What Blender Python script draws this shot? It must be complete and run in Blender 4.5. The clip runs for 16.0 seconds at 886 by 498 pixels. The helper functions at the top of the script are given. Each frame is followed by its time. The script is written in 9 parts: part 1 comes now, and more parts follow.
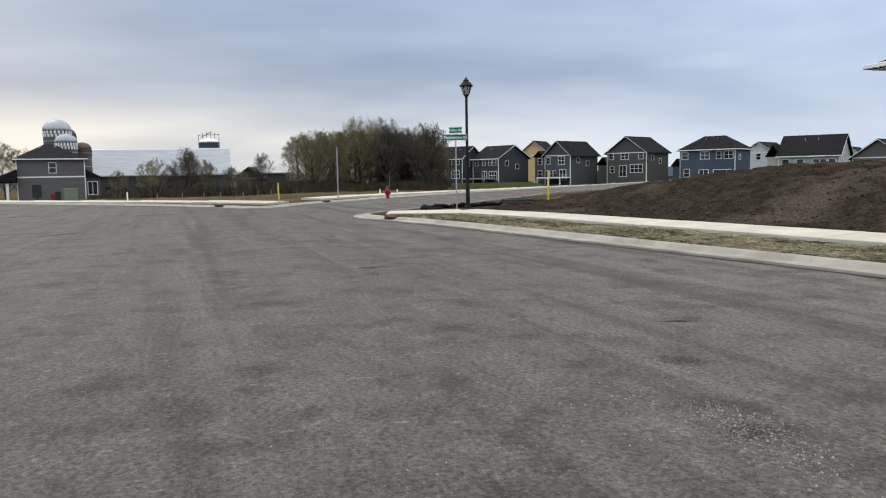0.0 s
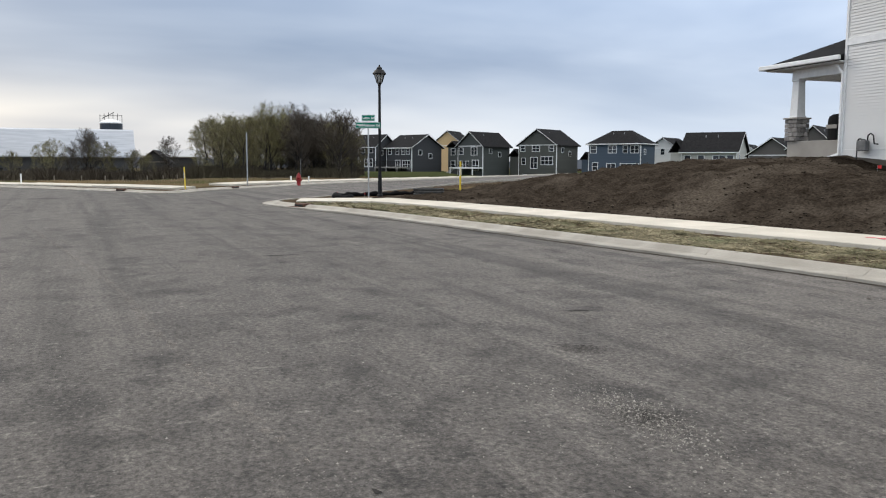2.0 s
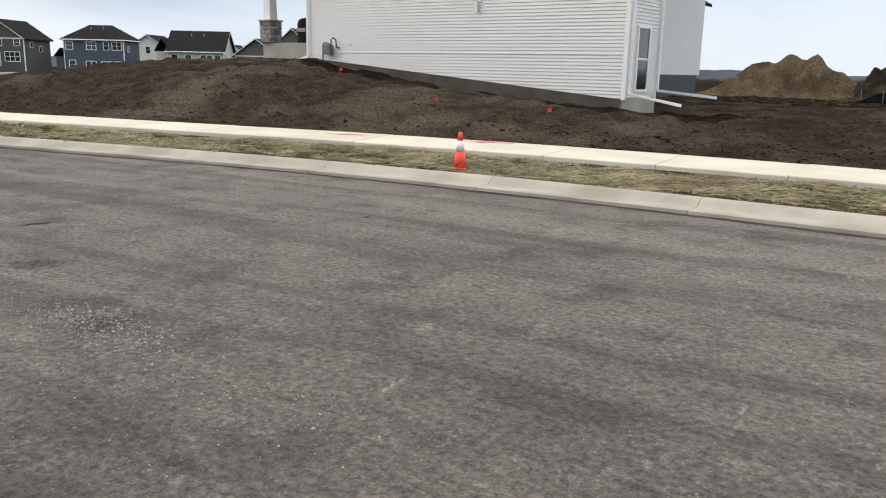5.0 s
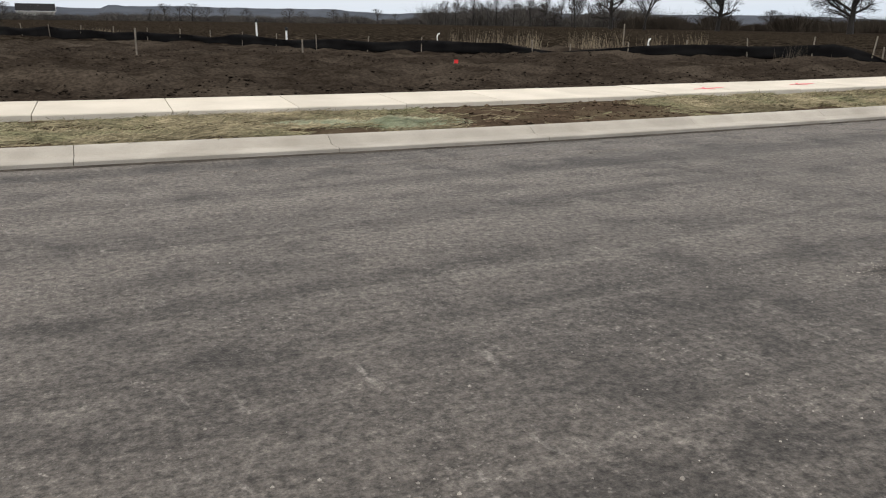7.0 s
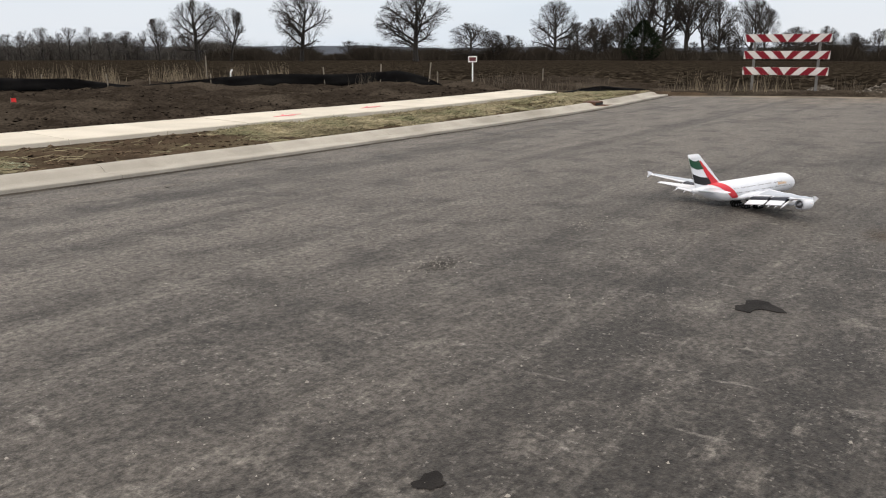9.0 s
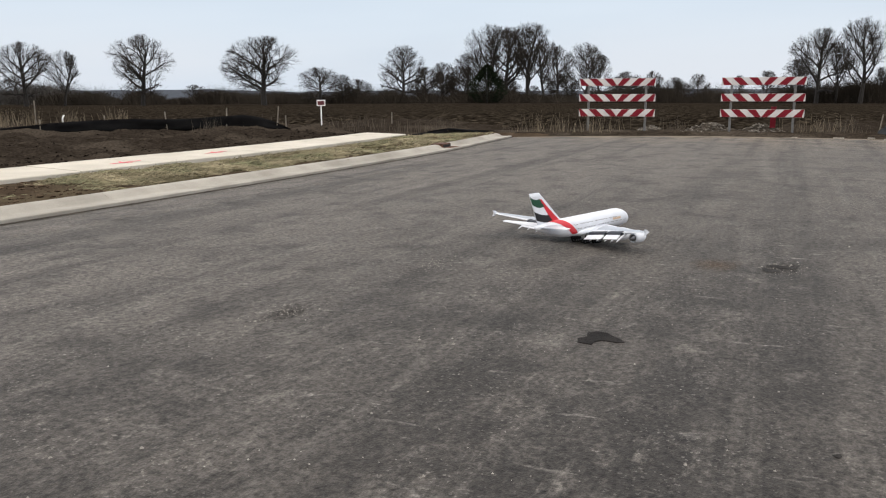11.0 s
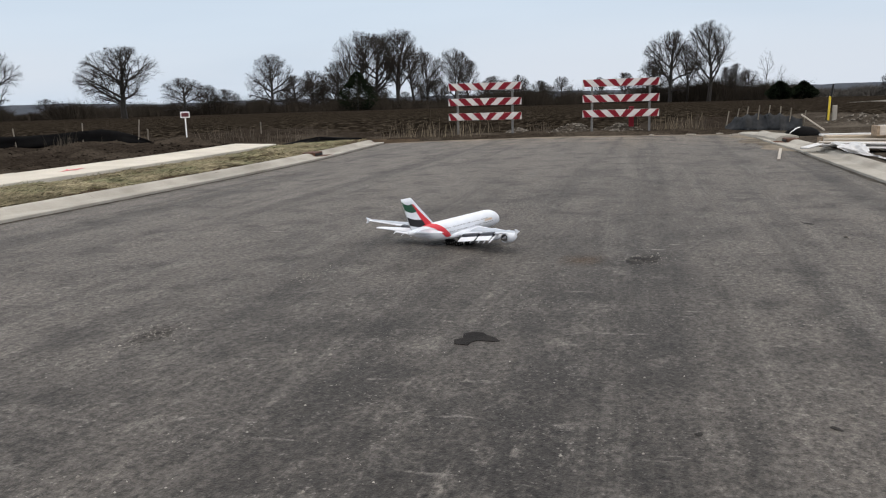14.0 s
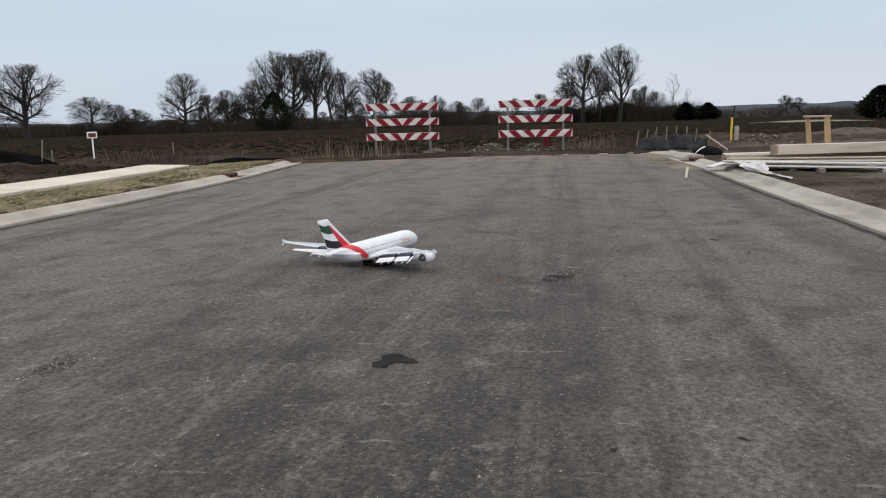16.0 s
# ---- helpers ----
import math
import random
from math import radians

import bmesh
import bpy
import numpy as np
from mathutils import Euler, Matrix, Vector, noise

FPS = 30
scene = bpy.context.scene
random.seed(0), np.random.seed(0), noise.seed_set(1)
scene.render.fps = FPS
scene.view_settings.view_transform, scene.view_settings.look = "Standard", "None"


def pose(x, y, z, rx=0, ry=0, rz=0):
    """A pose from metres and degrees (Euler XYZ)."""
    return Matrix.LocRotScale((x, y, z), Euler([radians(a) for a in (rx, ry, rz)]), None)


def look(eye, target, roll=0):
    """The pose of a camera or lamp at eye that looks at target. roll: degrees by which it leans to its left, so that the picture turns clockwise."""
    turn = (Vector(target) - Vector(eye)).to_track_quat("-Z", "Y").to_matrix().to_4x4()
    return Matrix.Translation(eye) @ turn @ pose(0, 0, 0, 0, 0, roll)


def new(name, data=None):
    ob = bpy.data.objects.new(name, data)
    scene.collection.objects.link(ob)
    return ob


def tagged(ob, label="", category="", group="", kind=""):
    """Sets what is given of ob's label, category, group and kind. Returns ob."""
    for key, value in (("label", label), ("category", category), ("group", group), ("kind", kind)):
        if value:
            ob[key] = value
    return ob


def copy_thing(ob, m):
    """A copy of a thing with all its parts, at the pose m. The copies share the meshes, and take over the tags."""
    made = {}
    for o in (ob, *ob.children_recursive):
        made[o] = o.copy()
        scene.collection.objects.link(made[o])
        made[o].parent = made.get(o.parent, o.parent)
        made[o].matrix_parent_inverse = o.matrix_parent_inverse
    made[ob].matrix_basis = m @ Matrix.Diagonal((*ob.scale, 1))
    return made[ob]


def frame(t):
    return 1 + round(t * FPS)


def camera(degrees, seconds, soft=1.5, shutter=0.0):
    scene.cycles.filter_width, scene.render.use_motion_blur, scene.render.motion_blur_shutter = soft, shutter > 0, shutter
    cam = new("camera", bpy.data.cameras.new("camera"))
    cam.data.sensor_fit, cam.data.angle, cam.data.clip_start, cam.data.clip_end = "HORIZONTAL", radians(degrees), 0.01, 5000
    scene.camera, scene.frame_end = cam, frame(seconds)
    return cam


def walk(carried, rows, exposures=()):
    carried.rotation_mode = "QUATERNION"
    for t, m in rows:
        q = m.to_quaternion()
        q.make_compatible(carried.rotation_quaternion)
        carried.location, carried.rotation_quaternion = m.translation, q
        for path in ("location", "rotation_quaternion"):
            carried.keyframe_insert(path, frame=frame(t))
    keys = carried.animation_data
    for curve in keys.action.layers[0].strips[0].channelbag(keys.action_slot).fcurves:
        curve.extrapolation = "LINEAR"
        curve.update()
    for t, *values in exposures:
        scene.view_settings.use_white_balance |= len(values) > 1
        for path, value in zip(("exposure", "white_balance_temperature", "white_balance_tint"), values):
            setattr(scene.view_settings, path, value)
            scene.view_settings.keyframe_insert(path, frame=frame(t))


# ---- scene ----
cam = camera(58.17, 16.0, soft=1.15)
ROWS = [
    (0.0, pose(-0.567, -0.378, 1.600, 84.72, 1.05, 77.07)),
    (0.5, pose(-0.564, -0.365, 1.600, 84.70, 1.31, 76.05)),
    (1.0, pose(-0.561, -0.352, 1.600, 84.68, 1.28, 74.32)),
    (1.2, pose(-0.559, -0.347, 1.600, 84.71, 1.04, 73.44)),
    (1.5, pose(-0.557, -0.340, 1.600, 84.61, 0.62, 72.32)),
    (2.0, pose(-0.553, -0.327, 1.600, 83.88, -0.20, 70.89)),
    (2.5, pose(-0.546, -0.309, 1.600, 82.71, -0.67, 69.35)),
    (3.0, pose(-0.539, -0.291, 1.600, 82.00, -0.46, 66.25)),
    (3.5, pose(-0.519, -0.251, 1.600, 81.33, -0.74, 60.81)),
    (3.9, pose(-0.496, -0.213, 1.600, 80.58, -1.61, 56.26)),
    (4.0, pose(-0.490, -0.204, 1.600, 80.31, -1.99, 54.80)),
    (4.1, pose(-0.483, -0.195, 1.600, 79.95, -2.26, 53.30)),
    (4.2, pose(-0.477, -0.186, 1.600, 79.68, -2.37, 51.61)),
    (6.3, pose(-0.000, 0.000, 1.600, 73.95, -0.21, -1.68)),
    (6.5, pose(-0.000, 0.000, 1.600, 73.51, -0.76, -9.02)),
    (7.0, pose(0.024, -0.048, 1.573, 73.73, -0.79, -21.91)),
    (7.5, pose(0.013, -0.165, 1.543, 74.68, -0.40, -31.15)),
    (7.6, pose(0.013, -0.165, 1.543, 74.90, -0.36, -32.66)),
    (8.0, pose(0.058, -0.201, 1.565, 75.78, -0.35, -38.71)),
    (8.5, pose(0.190, -0.230, 1.559, 75.95, -0.19, -45.17)),
    (9.0, pose(0.280, -0.272, 1.564, 76.04, 0.03, -49.95)),
    (9.5, pose(0.315, -0.284, 1.564, 76.41, 0.26, -53.34)),
    (10.0, pose(0.347, -0.283, 1.572, 76.82, 0.76, -55.67)),
    (10.2, pose(0.347, -0.283, 1.572, 77.34, 0.43, -56.58)),
    (12.3, pose(0.364, -0.343, 1.573, 79.77, 1.15, -65.54)),
    (12.5, pose(0.364, -0.343, 1.573, 79.76, 1.07, -65.99)),
    (13.0, pose(0.371, -0.342, 1.571, 79.53, 1.23, -67.03)),
    (13.5, pose(0.382, -0.335, 1.568, 79.20, 1.42, -68.07)),
    (14.0, pose(0.380, -0.340, 1.571, 79.33, 1.58, -69.55)),
    (14.5, pose(0.392, -0.345, 1.573, 79.67, 1.70, -71.10)),
    (15.0, pose(0.401, -0.349, 1.573, 79.81, 1.83, -72.60)),
    (15.5, pose(0.410, -0.352, 1.572, 80.04, 1.87, -74.08)),
    (16.0, pose(0.409, -0.355, 1.575, 80.59, 1.47, -75.35)),
]
walk(cam, ROWS, exposures=[(0.0, 0.45, 6250, 9), (2.5, 0.57, 6270, 9), (3.5, 0.70, 6530, 10), (4.2, 0.79, 6620, 10), (6.3, 0.52, 6520, 10), (8.0, 0.53, 6780, 11), (10.0, 0.54, 6700, 11), (12.5, 0.38, 6410, 10.5), (14.5, 0.38, 6390, 10.5), (16.0, 0.28, 6400, 10.5)])

# ---------------------------------------------------------------- light
SKY_LOW, SKY_HIGH = 0.66, 2.0
SUN_AZ, SUN_EL = -118.0, 17.0          # degrees east of +y, degrees above the horizon


def make_world():
    w = bpy.data.worlds.new("overcast_sky")
    scene.world = w
    w.use_nodes = True
    nt = w.node_tree
    nt.nodes.clear()
    N, L = nt.nodes.new, nt.links.new
    out, bg = N("ShaderNodeOutputWorld"), N("ShaderNodeBackground")
    sky = N("ShaderNodeTexSky")
    sky.sky_type = "NISHITA"
    sky.sun_disc = False
    sky.sun_elevation, sky.sun_rotation = radians(SUN_EL), radians(SUN_AZ)
    sky.air_density, sky.dust_density, sky.ozone_density = 1.2, 2.0, 1.5
    tc = N("ShaderNodeTexCoord")
    sep = N("ShaderNodeSeparateXYZ")
    L(tc.outputs["Generated"], sep.inputs[0])
    # flatten the dome so that cloud bands run towards the horizon
    zc = N("ShaderNodeMath"); zc.operation = "MAXIMUM"; zc.inputs[1].default_value = 0.0
    L(sep.outputs["Z"], zc.inputs[0])
    za = N("ShaderNodeMath"); za.operation = "ADD"; za.inputs[1].default_value = 0.16
    L(zc.outputs[0], za.inputs[0])
    dx = N("ShaderNodeMath"); dx.operation = "DIVIDE"
    dy = N("ShaderNodeMath"); dy.operation = "DIVIDE"
    L(sep.outputs["X"], dx.inputs[0]); L(za.outputs[0], dx.inputs[1])
    L(sep.outputs["Y"], dy.inputs[0]); L(za.outputs[0], dy.inputs[1])
    comb = N("ShaderNodeCombineXYZ")
    L(dx.outputs[0], comb.inputs[0]); L(dy.outputs[0], comb.inputs[1])
    mp = N("ShaderNodeMapping")
    mp.inputs["Rotation"].default_value = (0, 0, radians(20))
    mp.inputs["Location"].default_value = (1.7, 0.6, 0)
    mp.inputs["Scale"].default_value = (0.55, 0.32, 1)
    L(comb.outputs[0], mp.inputs["Vector"])
    n1 = N("ShaderNodeTexNoise"); n1.inputs["Scale"].default_value = 1.1; n1.inputs["Detail"].default_value = 5; n1.inputs["Roughness"].default_value = 0.5
    n1.inputs["Distortion"].default_value = 0.4
    L(mp.outputs[0], n1.inputs["Vector"])
    cr = N("ShaderNodeValToRGB")
    cr.color_ramp.elements[0].position, cr.color_ramp.elements[0].color = 0.38, (0.40, 0.50, 0.68, 1)
    cr.color_ramp.elements[1].position, cr.color_ramp.elements[1].color = 0.62, (0.74, 0.83, 0.98, 1)
    # long thin streaks lying level over the horizon
    mb = N("ShaderNodeMapping"); mb.inputs["Scale"].default_value = (1.3, 1.3, 8.0); mb.inputs["Rotation"].default_value = (radians(3), radians(4), 0)
    L(tc.outputs["Generated"], mb.inputs["Vector"])
    n2 = N("ShaderNodeTexNoise"); n2.inputs["Scale"].default_value = 1.3; n2.inputs["Detail"].default_value = 3; n2.inputs["Roughness"].default_value = 0.55
    L(mb.outputs[0], n2.inputs["Vector"])
    nb = N("ShaderNodeMix"); nb.data_type = "FLOAT"; nb.inputs["Factor"].default_value = 0.30
    L(n1.outputs["Fac"], nb.inputs["A"]); L(n2.outputs["Fac"], nb.inputs["B"])
    L(nb.outputs["Result"], cr.inputs["Fac"])
    # pale band low over the horizon, warm towards the sun
    low = N("ShaderNodeMapRange"); low.inputs["From Min"].default_value = 0.0; low.inputs["From Max"].default_value = 0.14
    low.inputs["To Min"].default_value = 1.0; low.inputs["To Max"].default_value = 0.0; low.interpolation_type = "SMOOTHERSTEP"
    L(zc.outputs[0], low.inputs["Value"])
    sd = N("ShaderNodeVectorMath"); sd.operation = "DOT_PRODUCT"
    a = radians(SUN_AZ)
    sd.inputs[1].default_value = (math.sin(a), math.cos(a), 0.0)
    L(tc.outputs["Generated"], sd.inputs[0])
    sr = N("ShaderNodeMapRange"); sr.inputs["From Min"].default_value = 0.52; sr.inputs["From Max"].default_value = 1.0
    L(sd.outputs["Value"], sr.inputs["Value"])
    warm = N("ShaderNodeMix"); warm.data_type = "RGBA"
    warm.inputs["A"].default_value = (0.80, 0.86, 0.94, 1); warm.inputs["B"].default_value = (1.26, 1.15, 0.99, 1)
    L(sr.outputs[0], warm.inputs["Factor"])
    # away from the sun the cloud sheet thins to an even pale veil
    veil = N("ShaderNodeMapRange"); veil.inputs["From Min"].default_value = 0.25; veil.inputs["From Max"].default_value = -0.55
    veil.inputs["To Max"].default_value = 0.8
    L(sd.outputs["Value"], veil.inputs["Value"])
    even = N("ShaderNodeMix"); even.data_type = "RGBA"; even.inputs["B"].default_value = (0.75, 0.865, 0.975, 1)
    # towards the sun the cloud is thick and slate-coloured above the clear strip
    thick = N("ShaderNodeMapRange"); thick.inputs["From Min"].default_value = 0.35; thick.inputs["From Max"].default_value = 0.98
    thick.inputs["To Min"].default_value, thick.inputs["To Max"].default_value = 1.0, 0.66
    L(sd.outputs["Value"], thick.inputs["Value"])
    slate = N("ShaderNodeVectorMath"); slate.operation = "SCALE"
    L(cr.outputs["Color"], slate.inputs[0]); L(thick.outputs[0], slate.inputs["Scale"])
    L(veil.outputs[0], even.inputs["Factor"]); L(slate.outputs[0], even.inputs["A"])
    mixl = N("ShaderNodeMix"); mixl.data_type = "RGBA"
    lr = N("ShaderNodeMapRange"); lr.inputs["From Min"].default_value = 0.38; lr.inputs["From Max"].default_value = 0.58; lr.inputs["To Min"].default_value = 0.45
    L(n2.outputs["Fac"], lr.inputs["Value"])
    lm = N("ShaderNodeMath"); lm.operation = "MULTIPLY"
    L(low.outputs[0], lm.inputs[0]); L(lr.outputs[0], lm.inputs[1])
    L(lm.outputs[0], mixl.inputs["Factor"]); L(even.outputs["Result"], mixl.inputs["A"]); L(warm.outputs["Result"], mixl.inputs["B"])
    # clear sky shows faintly between the clouds
    clear = N("ShaderNodeMix"); clear.data_type = "RGBA"; clear.blend_type = "ADD"; clear.inputs["Factor"].default_value = 1.0
    scl = N("ShaderNodeVectorMath"); scl.operation = "SCALE"; scl.inputs["Scale"].default_value = 0.005
    L(sky.outputs[0], scl.inputs[0])
    # the thick cloud overhead is neutral grey
    zen = N("ShaderNodeMapRange"); zen.inputs["From Min"].default_value = 0.28; zen.inputs["From Max"].default_value = 0.7
    L(zc.outputs[0], zen.inputs["Value"])
    ov = N("ShaderNodeMix"); ov.data_type = "RGBA"; ov.inputs["B"].default_value = (0.66, 0.63, 0.60, 1)
    L(zen.outputs[0], ov.inputs["Factor"]); L(mixl.outputs["Result"], ov.inputs["A"])
    L(ov.outputs["Result"], clear.inputs["A"]); L(scl.outputs[0], clear.inputs["B"])
    L(clear.outputs["Result"], bg.inputs["Color"])
    # an overcast dome is brighter overhead than at the horizon
    up = N("ShaderNodeMapRange"); up.inputs["From Min"].default_value = 0.12; up.inputs["From Max"].default_value = 1.0
    up.inputs["To Min"].default_value, up.inputs["To Max"].default_value = SKY_LOW, SKY_HIGH
    L(zc.outputs[0], up.inputs["Value"])
    L(up.outputs[0], bg.inputs["Strength"])
    L(bg.outputs[0], out.inputs[0])


make_world()
sun = new("sun", bpy.data.lights.new("sun", "SUN"))
sun.data.energy, sun.data.angle, sun.data.color = 0.75, radians(30), (1.0, 0.91, 0.80)
_a, _e = radians(SUN_AZ), radians(SUN_EL + 14)
sun.matrix_world = look((math.sin(_a) * 60, math.cos(_a) * 60, 60 * math.tan(_e)), (0, 0, 0))


# ---------------------------------------------------------------- materials
def surf(name, c1, c2, scale=4.0, rough=0.8, bump=0.0, fine=60.0, fine_amt=0.25, metal=0.0, stretch=(1, 1, 1), vary=0.0, spec=0.5, c3=None, scale3=0.4, detail=6):
    """Two-scale surface: broad stains between c1 and c2, fine grain over it, relief from both."""
    m = bpy.data.materials.new(name)
    m.use_nodes = True
    nt = m.node_tree
    N, L = nt.nodes.new, nt.links.new
    b = nt.nodes["Principled BSDF"]
    b.inputs["Roughness"].default_value, b.inputs["Metallic"].default_value = rough, metal
    b.inputs["Specular IOR Level"].default_value = spec
    tc, mp = N("ShaderNodeTexCoord"), N("ShaderNodeMapping")
    mp.inputs["Scale"].default_value = stretch
    L(tc.outputs["Object"], mp.inputs["Vector"])
    n1, n2 = N("ShaderNodeTexNoise"), N("ShaderNodeTexNoise")
    n1.inputs["Scale"].default_value, n1.inputs["Detail"].default_value = scale, detail
    n2.inputs["Scale"].default_value, n2.inputs["Detail"].default_value = fine, 3
    L(mp.outputs[0], n1.inputs["Vector"]); L(mp.outputs[0], n2.inputs["Vector"])
    r = N("ShaderNodeMapRange"); r.inputs["From Min"].default_value = 0.3; r.inputs["From Max"].default_value = 0.7
    L(n1.outputs["Fac"], r.inputs["Value"])
    mx = N("ShaderNodeMix"); mx.data_type = "RGBA"
    mx.inputs["A"].default_value, mx.inputs["B"].default_value = (*c1, 1), (*c2, 1)
    L(r.outputs[0], mx.inputs["Factor"])
    col = mx.outputs["Result"]
    if c3 is not None:
        n3 = N("ShaderNodeTexNoise"); n3.inputs["Scale"].default_value = scale3; n3.inputs["Detail"].default_value = 4
        L(mp.outputs[0], n3.inputs["Vector"])
        r3 = N("ShaderNodeMapRange"); r3.inputs["From Min"].default_value = 0.48; r3.inputs["From Max"].default_value = 0.66
        L(n3.outputs["Fac"], r3.inputs["Value"])
        m3 = N("ShaderNodeMix"); m3.data_type = "RGBA"; m3.inputs["B"].default_value = (*c3, 1)
        L(r3.outputs[0], m3.inputs["Factor"]); L(col, m3.inputs["A"])
        col = m3.outputs["Result"]
    if vary:
        oi = N("ShaderNodeObjectInfo")
        rv = N("ShaderNodeMapRange"); rv.inputs["To Min"].default_value = 1 - vary; rv.inputs["To Max"].default_value = 1 + vary
        L(oi.outputs["Random"], rv.inputs["Value"])
        vm = N("ShaderNodeVectorMath"); vm.operation = "SCALE"
        L(col, vm.inputs[0]); L(rv.outputs[0], vm.inputs["Scale"])
        col = vm.outputs[0]
    fr = N("ShaderNodeMapRange"); fr.inputs["From Min"].default_value = 0.25; fr.inputs["From Max"].default_value = 0.75
    fr.inputs["To Min"].default_value, fr.inputs["To Max"].default_value = 1 - fine_amt, 1 + fine_amt
    L(n2.outputs["Fac"], fr.inputs["Value"])
    fm = N("ShaderNodeVectorMath"); fm.operation = "SCALE"
    L(col, fm.inputs[0]); L(fr.outputs[0], fm.inputs["Scale"])
    L(fm.outputs[0], b.inputs["Base Color"])
    if bump:
        bp = N("ShaderNodeBump"); bp.inputs["Strength"].default_value = bump; bp.inputs["Distance"].default_value = 0.02
        ad = N("ShaderNodeMath"); ad.operation = "ADD"
        L(n1.outputs["Fac"], ad.inputs[0]); L(n2.outputs["Fac"], ad.inputs[1])
        L(ad.outputs[0], bp.inputs["Height"]); L(bp.outputs[0], b.inputs["Normal"])
    return m


def island_vary(m, amount):
    """Vary the base colour from piece to piece of a joined mesh."""
    nt = m.node_tree
    N, L = nt.nodes.new, nt.links.new
    b = nt.nodes["Principled BSDF"]
    src = b.inputs["Base Color"].links[0].from_socket
    g = N("ShaderNodeNewGeometry")
    r = N("ShaderNodeMapRange"); r.inputs["To Min"].default_value = 1 - amount; r.inputs["To Max"].default_value = 1 + amount
    L(g.outputs["Random Per Island"], r.inputs["Value"])
    s = N("ShaderNodeVectorMath"); s.operation = "SCALE"
    L(src, s.inputs[0]); L(r.outputs[0], s.inputs["Scale"]); L(s.outputs[0], b.inputs["Base Color"])
    return m


def asphalt_material():
    m = bpy.data.materials.new("worn_asphalt")
    m.use_nodes = True
    nt = m.node_tree
    N, L = nt.nodes.new, nt.links.new
    b = nt.nodes["Principled BSDF"]
    b.inputs["Roughness"].default_value = 0.82
    b.inputs["Specular IOR Level"].default_value = 0.28
    tc = N("ShaderNodeTexCoord")

    def nz(scale, detail, stretch=(1, 1, 1), rot=0.0, rough=0.55):
        mp = N("ShaderNodeMapping"); mp.inputs["Scale"].default_value = stretch; mp.inputs["Rotation"].default_value = (0, 0, radians(rot))
        L(tc.outputs["Object"], mp.inputs["Vector"])
        n = N("ShaderNodeTexNoise"); n.inputs["Scale"].default_value = scale; n.inputs["Detail"].default_value = detail; n.inputs["Roughness"].default_value = rough
        L(mp.outputs[0], n.inputs["Vector"])
        return n.outputs["Fac"]

    def streak(scale, detail, long, turn, rough):
        """Noise drawn out along the street."""
        mp = N("ShaderNodeMapping"); mp.vector_type = "TEXTURE"; mp.inputs["Scale"].default_value = (long, 1, 1); mp.inputs["Rotation"].default_value = (0, 0, radians(turn))
        L(tc.outputs["Object"], mp.inputs["Vector"])
        n = N("ShaderNodeTexNoise"); n.inputs["Scale"].default_value = scale; n.inputs["Detail"].default_value = detail; n.inputs["Roughness"].default_value = rough
        L(mp.outputs[0], n.inputs["Vector"])
        return n.outputs["Fac"]

    def rng(v, a, c, lo=0.0, hi=1.0):
        r = N("ShaderNodeMapRange"); r.inputs["From Min"].default_value = a; r.inputs["From Max"].default_value = c
        r.inputs["To Min"].default_value, r.inputs["To Max"].default_value = lo, hi
        L(v, r.inputs["Value"])
        return r.outputs[0]

    def mix(fac, a, c):
        x = N("ShaderNodeMix"); x.data_type = "RGBA"
        L(fac, x.inputs["Factor"])
        if isinstance(a, tuple):
            x.inputs["A"].default_value = (*a, 1)
        else:
            L(a, x.inputs["A"])
        x.inputs["B"].default_value = (*c, 1)
        return x.outputs["Result"]

    col = mix(rng(nz(0.25, 5, (0.6, 1, 1), -8, 0.6), 0.35, 0.65), (0.041, 0.0375, 0.0345), (0.068, 0.062, 0.057))
    # pale dust: bands along the wheel tracks, cloudy scuffs, small scrapes
    col = mix(rng(nz(0.6, 6, (0.06, 1.0, 1), -7, 0.66), 0.46, 0.62, 0, 0.55), col, (0.135, 0.122, 0.108))
    col = mix(rng(nz(1.1, 10, (0.6, 1.0, 1), -12, 0.72), 0.49, 0.66, 0, 0.72), col, (0.150, 0.135, 0.120))
    col = mix(rng(nz(4.0, 9, (0.7, 1.0, 1), 6, 0.78), 0.53, 0.66, 0, 0.66), col, (0.195, 0.177, 0.157))
    col = mix(rng(nz(6.5, 6, (0.35, 1.0, 1), -14, 0.74), 0.58, 0.69, 0, 0.60), col, (0.255, 0.233, 0.208))
    # the side by the north kerb is dustier and smoother
    ox = N("ShaderNodeSeparateXYZ"); L(tc.outputs["Object"], ox.inputs[0])
    wob = N("ShaderNodeMath"); wob.operation = "MULTIPLY_ADD"; wob.inputs[1].default_value = 5.0
    L(nz(0.35, 4, (0.3, 1, 1)), wob.inputs[0]); L(ox.outputs["Y"], wob.inputs[2])
    col = mix(rng(wob.outputs[0], 3.5, 9.5, 0, 0.82), col, (0.175, 0.158, 0.141))
    # paler westwards: the asphalt's sheen towards the sun, put into the base colour
    west_sheen = N("ShaderNodeMath"); west_sheen.operation = "MULTIPLY_ADD"; west_sheen.inputs[1].default_value = 6.0
    L(nz(0.3, 5, (0.5, 1, 1), 0, 0.62), west_sheen.inputs[0]); L(ox.outputs["X"], west_sheen.inputs[2])
    col = mix(rng(west_sheen.outputs[0], 4.0, -4.0, 0, 0.60), col, (0.154, 0.140, 0.126))
    wos = N("ShaderNodeMath"); wos.operation = "MULTIPLY_ADD"; wos.inputs[1].default_value = 3.0
